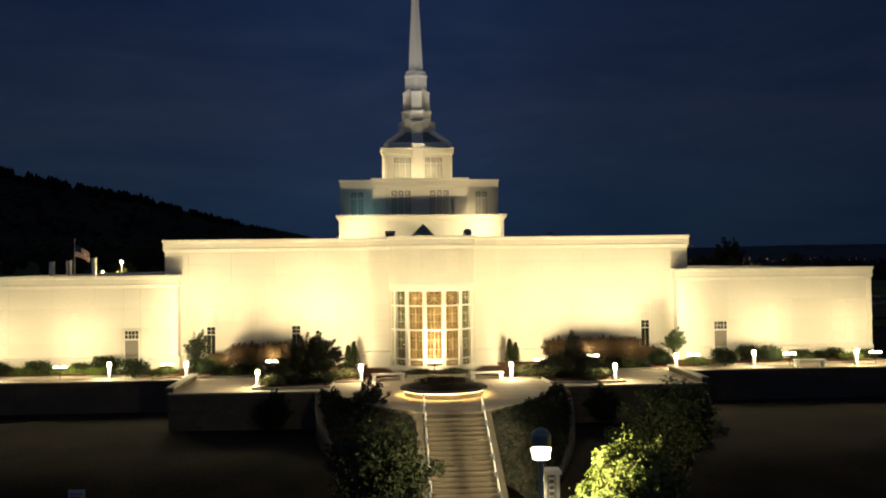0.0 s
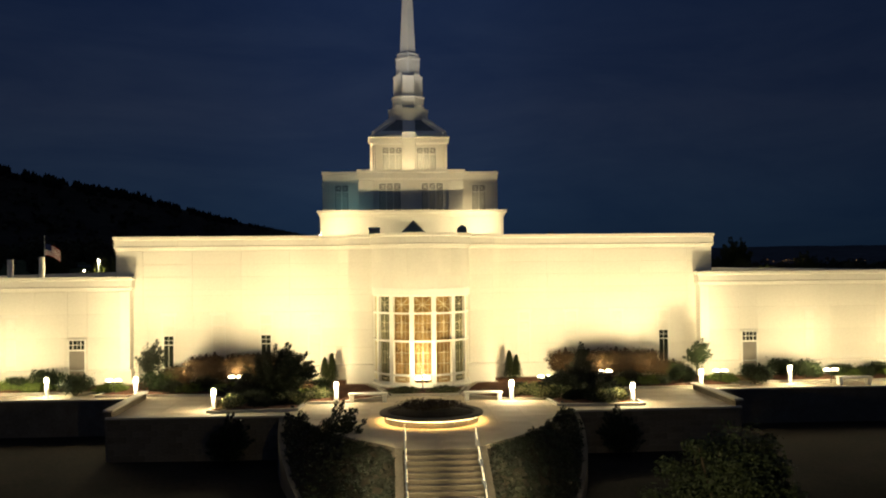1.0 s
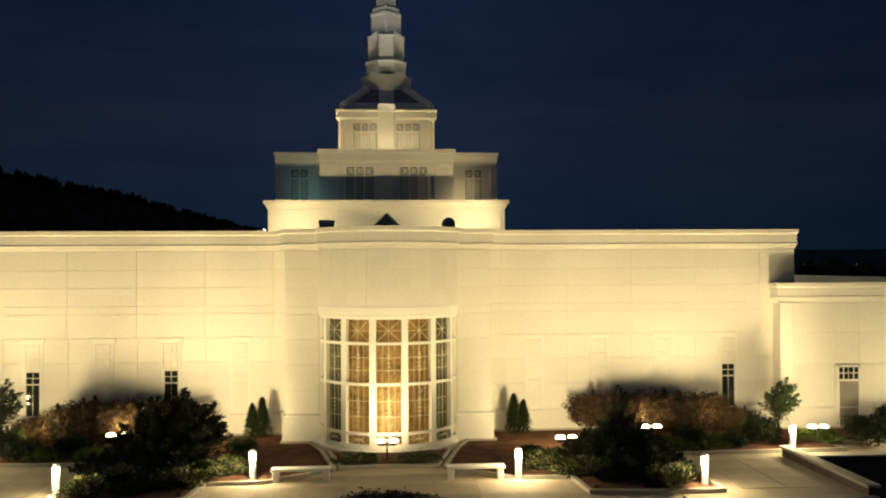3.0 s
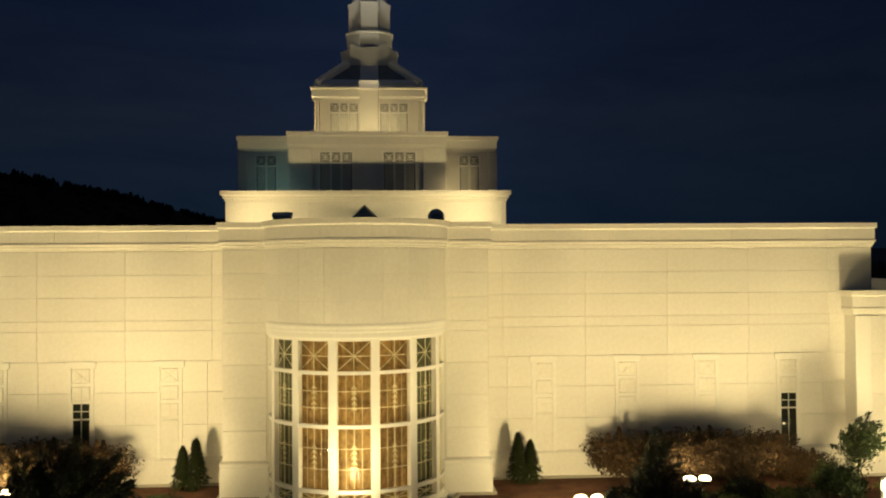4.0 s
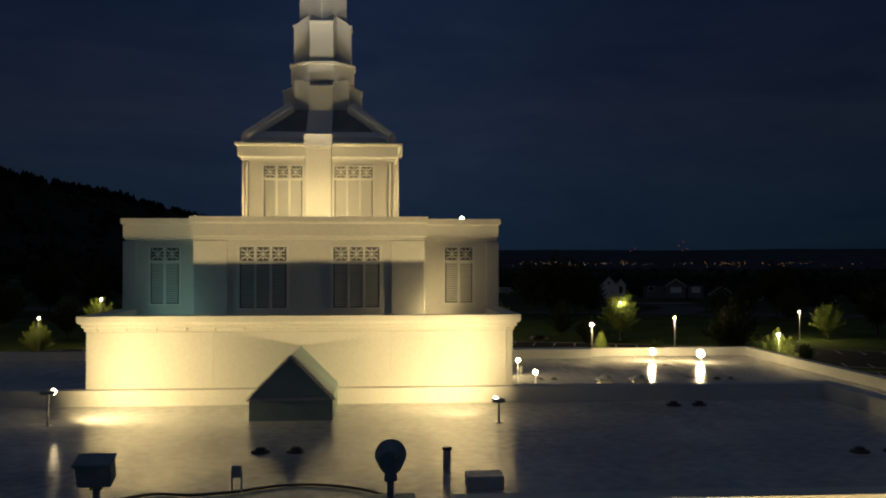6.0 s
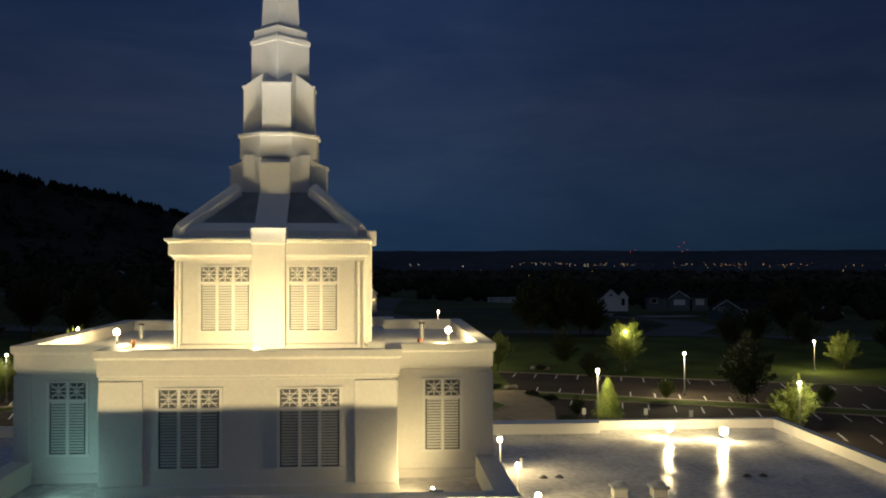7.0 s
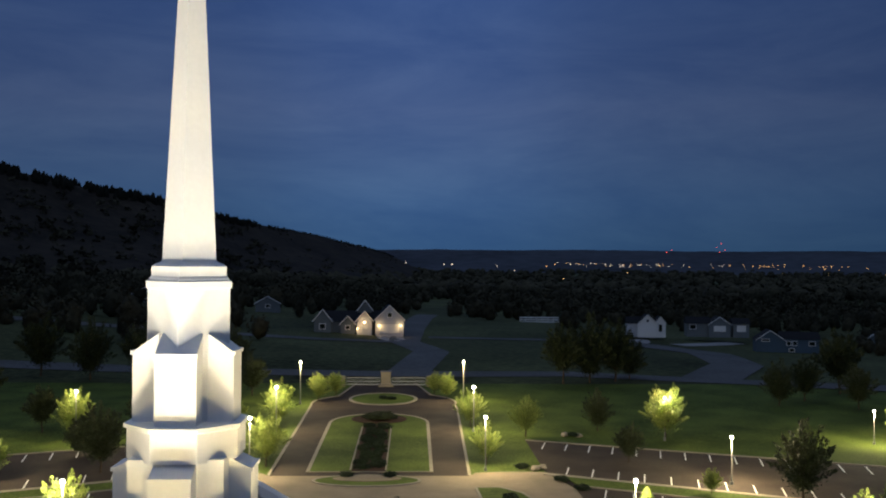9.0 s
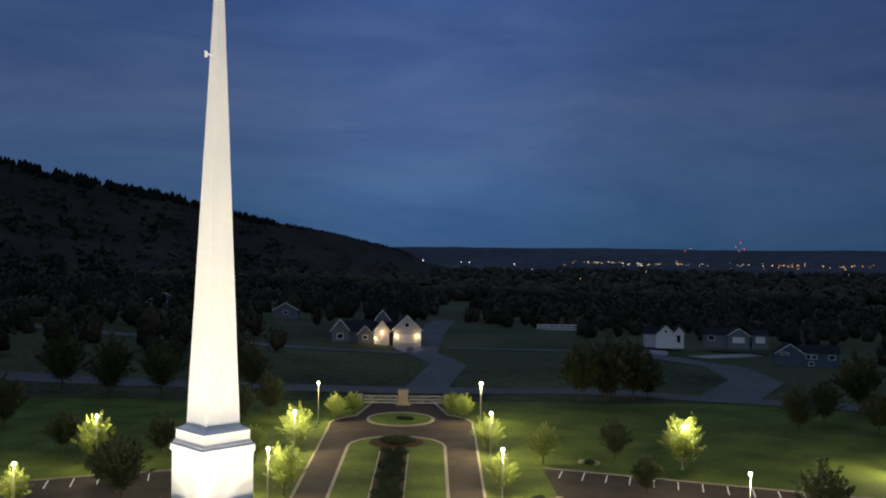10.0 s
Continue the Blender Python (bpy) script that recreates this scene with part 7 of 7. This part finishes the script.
def flat_panel(x0, x1, y, z0, z1, cache={}):
    """One facing panel on a wall that looks towards -y."""
    w, h = round(x1 - x0 - 0.4 * GAP, 3), round(z1 - z0 - 1.2 * GAP, 3)
    if (w, h) not in cache:
        bm = bmesh.new()
        box(bm, -w / 2, w / 2, -PT, 0.0, -h / 2, h / 2)
        es = [e for e in bm.edges if all(abs(v.co.y + PT) < 1e-4 for v in e.verts)]
        bmesh.ops.bevel(bm, geom=es, offset=0.006, segments=1, affect="EDGES")
        cache[(w, h)] = mesh_of("wall_panel", bm, M_STONE)
    piece("wall_panel", cache[(w, h)], temple, Matrix.Translation(((x0 + x1) / 2 - X0, y - TY, (z0 + z1) / 2)))


ROWS_UP = [(8.33, 7.49), (7.49, 6.70), (6.70, 5.88), (5.88, 5.52), (5.52, 4.45)]
for s in (-1, 1):
    cols = [PIER_W - s * 0.02 + 0.005, 5.20, 8.23, 11.27, 14.31, 17.35, MAIN_W - 0.02]
    for z1, z0 in ROWS_UP:
        for a, b in zip(cols, cols[1:]):
            xs = sorted((X0 + s * a, X0 + s * b))
            flat_panel(xs[0], xs[1], WALL_Y, z0, z1)
    strips = [6.68, 9.74, 12.71, 15.78]
    edges = [PIER_W - s * 0.02 + 0.005]
    for c in strips:
        edges += [c - 0.44, c + 0.44]
    edges.append(WING_IN - 0.01)
    for k in range(0, len(edges), 2):
        a, b = edges[k], edges[k + 1]
        mids = [a, b] if b - a < 1.6 else [a, (a + b) / 2, b]
        for z1, z0 in ((4.45, 3.35), (3.35, 2.2), (2.2, 1.06)):
            for p, q in zip(mids, mids[1:]):
                xs = sorted((X0 + s * p, X0 + s * q))
                flat_panel(xs[0], xs[1], WALL_Y, z0, z1)
    # plain stone behind the window strips
    for c in strips:
        bm = bmesh.new()
        box(bm, X0 + s * c - 0.44, X0 + s * c + 0.44, WALL_Y - 0.008, WALL_Y + 0.02, 1.06, 4.45)
        tpart("window_recess", bm, M_STONE)
    # piers beside the bay
    for z1, z0 in ((8.33, 7.54), (7.54, 6.70), (6.70, 5.90), (5.90, 5.56), (5.56, 4.49), (4.49, 3.4), (3.4, 2.3), (2.3, 1.31)):
        xs = sorted((BX + s * (BAY_R + 0.02), BX + s * (PIER_W - 0.005)))
        flat_panel(xs[0], xs[1], PIER_Y, z0, z1)
    # wings
    cols = [WING_IN + 0.6, 20.55, 21.73, 23.7, 26.6, 29.6, WING_W - 0.35]
    for z1, z0 in ((5.84, 4.45), (4.45, 3.0), (3.0, 2.0), (2.0, 1.06)):
        for a, b in zip(cols, cols[1:]):
            if abs(a - 20.55) < 0.01 and z0 < 2.99:
                continue
            xs = sorted((X0 + s * a, X0 + s * b))
            flat_panel(xs[0], xs[1], WING_Y, z0, z1)
    bm = bmesh.new()
    xs = sorted((X0 + s * 20.55, X0 + s * 21.73))
    box(bm, xs[0], xs[1], WING_Y - 0.105, WING_Y + 0.02, 0.0, 3.0)
    tpart("door_recess", bm, M_STONE)
    # corner pilasters of the wing
    for a, b in ((WING_IN, WING_IN + 0.6), (WING_W - 0.35, WING_W + 0.02)):
        bm = bmesh.new()
        xs = sorted((X0 + s * a, X0 + s * b))
        box(bm, xs[0], xs[1], WING_Y - 0.09, WING_Y + 0.02, 1.0, 5.85, 0.015)
        tpart("corner_pilaster", bm, M_TRIM)
    # blind panels on the wings
    for c in (25.15, 30.9):
        bm = bmesh.new()
        x = X0 + s * c
        for z0, z1 in ((3.62, 4.2), (3.02, 3.54), (1.3, 2.94)):
            box(bm, x - 0.3, x + 0.3, WING_Y - 0.055, WING_Y - 0.01, z0, z1, 0.015)
        box(bm, x - 0.5, x + 0.5, WING_Y - 0.06, WING_Y, 4.28, 4.46, 0.01)
        tpart("blind_panel", bm, M_TRIM)

# curved panels of the bay
for z1, z0 in ((8.33, 7.51), (7.51, 6.68), (6.68, 6.0)):
    for k in range(10):
        a0, a1 = -87 + 17.4 * k + 0.05, -87 + 17.4 * (k + 1) - 0.05
        bm = bmesh.new()
        prev = None
        for i in range(5):
            a = a0 + (a1 - a0) * i / 4
            ring = [bm.verts.new(bay_pt(a, r, z)) for r, z in ((BAY_R - 0.01, z0 + GAP / 2), (BAY_R + PT, z0 + GAP / 2), (BAY_R + PT, z1 - GAP / 2), (BAY_R - 0.01, z1 - GAP / 2))]
            if prev:
                for j in range(4):
                    n = (j + 1) % 4
                    bm.faces.new((prev[j], ring[j], ring[n], prev[n]))
            else:
                bm.faces.new(ring[::-1])
            prev = ring
        bm.faces.new(prev)
        bmesh.ops.recalc_face_normals(bm, faces=bm.faces)
        fix_local(part("wall_panel", bm, M_STONE, temple))
# lowest tier of the tower
for a, b in ((X0 - 7.4, X0 - 3.08), (X0 - 3.08, X0 + 3.08), (X0 + 3.08, X0 + 7.4)):
    flat_panel(a, b, 82.02, 8.72, 11.19)
for k in range(-7, 8):
    bm = bmesh.new()
    x = X0 + k * 1.0
    box(bm, x - 0.006, x + 0.006, 81.86, 82.0, 11.22, 11.55)
    tpart("frieze_joint", bm, M_CORE)
bm = bmesh.new()
cyl(bm, X0 + 7.16, 81.93, 8.7, 11.3, 0.035, seg=8)
cyl(bm, X0 + 7.16, 81.93, 8.68, 8.8, 0.05, seg=8)
tpart("downpipe", bm, M_TRIM)
# stepped length of the rear parapet
bm = bmesh.new()
stack(bm, rect(X0 + 7.0, X0 + 19.2, 120.3, 121.7), [(0.0, 6.0), (0.0, 6.62), (0.05, 6.64), (0.05, 6.82), (-0.3, 6.82)])
tpart("rear_parapet", bm, M_TRIM)
# upright joints in the friezes
for k in range(-12, 13):
    if abs(k * 1.52) < PIER_W + 0.2:
        continue
    bm = bmesh.new()
    x = X0 + k * 1.52
    box(bm, x - 0.006, x + 0.006, WALL_Y - 0.113, WALL_Y, 8.64, 9.01)
    tpart("frieze_joint", bm, M_CORE)

# ---- roof details ----
bm = bmesh.new()
gx, gy = X0 - 0.05, 78.3
va = [bm.verts.new((gx + x, gy, z)) for x, z in ((-1.28, 8.7), (1.28, 8.7), (1.28, 9.40), (0, 10.70), (-1.28, 9.40))]
vb = [bm.verts.new((gx + x, 82.02, z)) for x, z in ((-1.28, 8.7), (1.28, 8.7), (1.28, 9.40), (0, 10.70), (-1.28, 9.40))]
bm.faces.new(va)
bm.faces.new(vb[::-1])
for i in range(5):
    j = (i + 1) % 5
    bm.faces.new((va[j], va[i], vb[i], vb[j]))
bmesh.ops.recalc_face_normals(bm, faces=bm.faces)
tpart("roof_dormer", bm, M_DORMER, "blue-green metal roof dormer against the tower")
bm = bmesh.new()
for s in (-1, 1):
    bar(bm, (gx, gy - 0.04, 10.72), (gx + s * 1.36, gy - 0.04, 9.34), 0.05, 4)
box(bm, gx - 1.34, gx + 1.34, gy - 0.05, gy + 0.02, 9.33, 9.42)
tpart("dormer_trim", bm, M_GREYMETAL)
# base flashing along the tower foot
bm = bmesh.new()
box(bm, X0 - 7.5, X0 + 7.5, 81.86, 82.02, 8.68, 8.98, 0.02)
tpart("roof_upstand", bm, M_CAP)


def make_drain_pair(x, y, z):
    d = tagged(empty("roof_drain", (x, y, z)), "pair of small dark roof drains", "roof drain", "roof drains")
    for s in (-1, 1):
        bm = bmesh.new()
        cyl(bm, s * 0.45, 0, 0, 0.06, 0.26, 0.22, 12)
        cyl(bm, s * 0.45, 0, 0.06, 0.14, 0.16, 0.1, 12)
        part("drain_dome", bm, M_DARKMETAL, d)


for x, y, z in ((X0 + 0.08, 73.6, 8.7), (16.1, 80.4, 8.7), (X0 - 1.3, 64.9, 8.7), (18.4, 72.5, 8.7), (16.3, 107.6, 6.1), (27.7, 107.2, 6.1)):
    make_drain_pair(x, y, z)


def make_roof_vent(x, y, z):
    v = tagged(empty("roof_vent", (x, y, z)), "squat metal roof vent with a domed cap", "roof vent", "roof vents")
    bm = bmesh.new()
    box(bm, -0.36, 0.36, -0.36, 0.36, 0, 0.42, 0.02)
    part("curb", bm, M_CAP, v)
    bm = bmesh.new()
    box(bm, -0.48, 0.48, -0.48, 0.48, 0.42, 0.6, 0.06)
    cyl(bm, 0, 0, 0.6, 0.78, 0.4, 0.2, 16)
    part("cap", bm, M_GREYMETAL, v)


make_roof_vent(19.0, 103.4, 6.1)
make_roof_vent(21.0, 103.3, 6.1)


def pipe(x, y, z, h, r=0.09, mat=None):
    v = tagged(empty("vent_pipe", (x, y, z)), "short vent pipe rising from the flat roof", "vent pipe", "vent pipes")
    bm = bmesh.new()
    cyl(bm, 0, 0, 0, h, r, seg=12)
    part("pipe", bm, mat or M_GREYMETAL, v)
    bm = bmesh.new()
    cyl(bm, 0, 0, h, h + 0.06, r * 1.4, r * 1.2, 12)
    part("cap", bm, M_DARKMETAL, v)


for x, y, z, h in ((15.0, 110.0, 6.1, 0.6), (16.6, 98.0, 6.1, 0.5), (28.6, 96.6, 6.1, 0.9), (X0 + 5.6, TY + 1.2, 14.95, 0.55), (X0 - 5.6, TY + 1.2, 14.95, 0.55), (7.2, 71.2, 8.7, 0.5), (2.7, 66.0, 8.7, 0.5)):
    pipe(x, y, z, h)
for x, y, h in ((-25.3, 70.2, 1.72), (-24.3, 70.9, 1.8), (-23.5, 74.3, 2.0)):
    pipe(x, y, 6.1, h, 0.2, M_TRIM)
# hatch box, conduit box and cables on the front roof
hb = tagged(empty("roof_box", (7.9, 69.6, 8.7)), "small open metal box on the roof", "box")
bm = bmesh.new()
box(bm, -0.4, 0.4, -0.3, 0.3, 0, 0.3, 0.02)
part("case", bm, M_CAP, hb)
jb = tagged(empty("junction_box", (2.6, 69.4, 8.7)), "small junction box on a stake between two cables", "junction box")
bm = bmesh.new()
for s in (-0.1, 0.1):
    cyl(bm, s, 0, 0, 0.5, 0.02, seg=6)
box(bm, -0.1, 0.1, -0.06, 0.06, 0.35, 0.6, 0.01)
part("case", bm, M_GREYMETAL, jb)
for pts in (((-0.1, 68.3), (0.8, 69.3), (1.7, 69.2), (2.6, 69.4)), ((2.6, 69.4), (3.6, 69.9), (4.8, 69.7), (6.05, 68.6))):
    cu = bpy.data.curves.new("cable", "CURVE")
    cu.dimensions = "3D"
    cu.bevel_depth = 0.03
    sp = cu.splines.new("BEZIER")
    sp.bezier_points.add(len(pts) - 1)
    for bp, (x, y) in zip(sp.bezier_points, pts):
        bp.co = (x, y, 8.74)
        bp.handle_left_type = bp.handle_right_type = "AUTO"
    cu.materials.append(M_DARKMETAL)
    tagged(new("cable", cu), "dark electric cable lying on the roof", "cable")

for x in (X0 - 5.0, X0 + 5.2):
    b = tagged(empty("ballast_box", (x, TY - 2.9, 14.95), 24), "small brown ballast box on the tower deck", "box", "ballast boxes")
    bm = bmesh.new()
    box(bm, -0.16, 0.16, -0.1, 0.1, 0, 0.16, 0.01)
    box(bm, 0.1, 0.24, -0.08, 0.08, 0, 0.3, 0.01)
    part("case", bm, M_MULCH, b)

# flagpole
fp = tagged(empty("flagpole", (-43.3, 129.0, ground_z(-43, 129))), "flagpole flying a striped flag", "flagpole")
top = 11.3 - ground_z(-43, 129)
bm = bmesh.new()
cyl(bm, 0, 0, 0, top, 0.08, 0.04, 10)
ball(bm, 0, 0, top + 0.08, 0.1, 10)
part("pole", bm, M_GREYMETAL, fp)
M_RED = material("red_cloth", (0.35, 0.03, 0.03), 0.9, 0.1, 2, 20, 0.1)
M_NAVY = material("navy_cloth", (0.02, 0.03, 0.10), 0.9, 0.1, 2, 20, 0.1)
bm = bmesh.new()
W, H, NX, NY = 2.4, 1.5, 16, 13
grid = []
for j in range(NY + 1):
    row = []
    for i in range(NX + 1):
        u = i / NX
        row.append(bm.verts.new((0.06 + u * W * 0.8, 0.12 * math.sin(u * 7 + j * 0.1) * u, top - 0.9 - H * j / NY - 0.9 * u * u)))
    grid.append(row)
for j in range(NY):
    for i in range(NX):
        f = bm.faces.new((grid[j][i], grid[j][i + 1], grid[j + 1][i + 1], grid[j + 1][i]))
        f.material_index = 2 if i < 7 and j < 7 else (0 if j % 2 == 0 else 1)
part("flag", bm, [M_RED, M_LINE, M_NAVY], fp)
# unseen fixture and spot, added to brighten the flag
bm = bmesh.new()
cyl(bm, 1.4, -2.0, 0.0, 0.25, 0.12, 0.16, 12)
ff = tagged(part("ground_floodlight", bm, M_DARKMETAL), "small added ground floodlight aimed up at a flag", "floodlight")
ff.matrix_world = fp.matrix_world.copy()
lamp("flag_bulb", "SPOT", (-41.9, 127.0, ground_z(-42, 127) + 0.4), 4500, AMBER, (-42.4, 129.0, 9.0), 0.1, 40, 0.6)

# ---- terrace slabs and wall blocks ----
def inside(p, poly):
    x, y = p
    c = False
    for i in range(len(poly)):
        (x0, y0), (x1, y1) = poly[i - 1], poly[i]
        if (y0 > y) != (y1 > y) and x < (x1 - x0) * (y - y0) / (y1 - y0) + x0:
            c = not c
    return c


terrace = bpy.data.objects["terrace"]
beds = [sx(BED_R), sx(mirror(BED_R))]
bm = bmesh.new()
box(bm, -0.743, 0.743, -0.743, 0.743, -0.05, 0.0)
es = [e for e in bm.edges if all(abs(v.co.z) < 1e-4 for v in e.verts)]
bmesh.ops.bevel(bm, geom=es, offset=0.008, segments=1, affect="EDGES")
slab_me = mesh_of("paving_slab", bm, M_PAVE)
for i in range(-22, 22):
    for j in range(16):
        x, y = X0 + (i + 0.5) * 1.5, 45.4 + j * 1.5
        corners = [(x + a, y + b) for a in (-0.74, 0.74) for b in (-0.74, 0.74)]
        if all(inside(c, plaza) for c in corners) and not all(any(inside(c, b) for b in beds) for c in corners):
            piece("paving_slab", slab_me, terrace, Matrix.Translation((x, y, 0.0)))
bm = bmesh.new()
box(bm, 0.006, 0.594, -0.03, 0.0, 0.006, 0.294, 0.012)
block_me = mesh_of("wall_block", bm, M_RETAIN)
for k in (0, 1):
    w, m, length = wall_runs[k]
    for row in range(7):
        off = 0.3 if row % 2 else 0.0
        n = int((length - off) / 0.6)
        for i in range(n):
            piece("wall_block", block_me, w, Matrix.Translation((off + i * 0.6, -0.15, -2.12 + row * 0.3)))
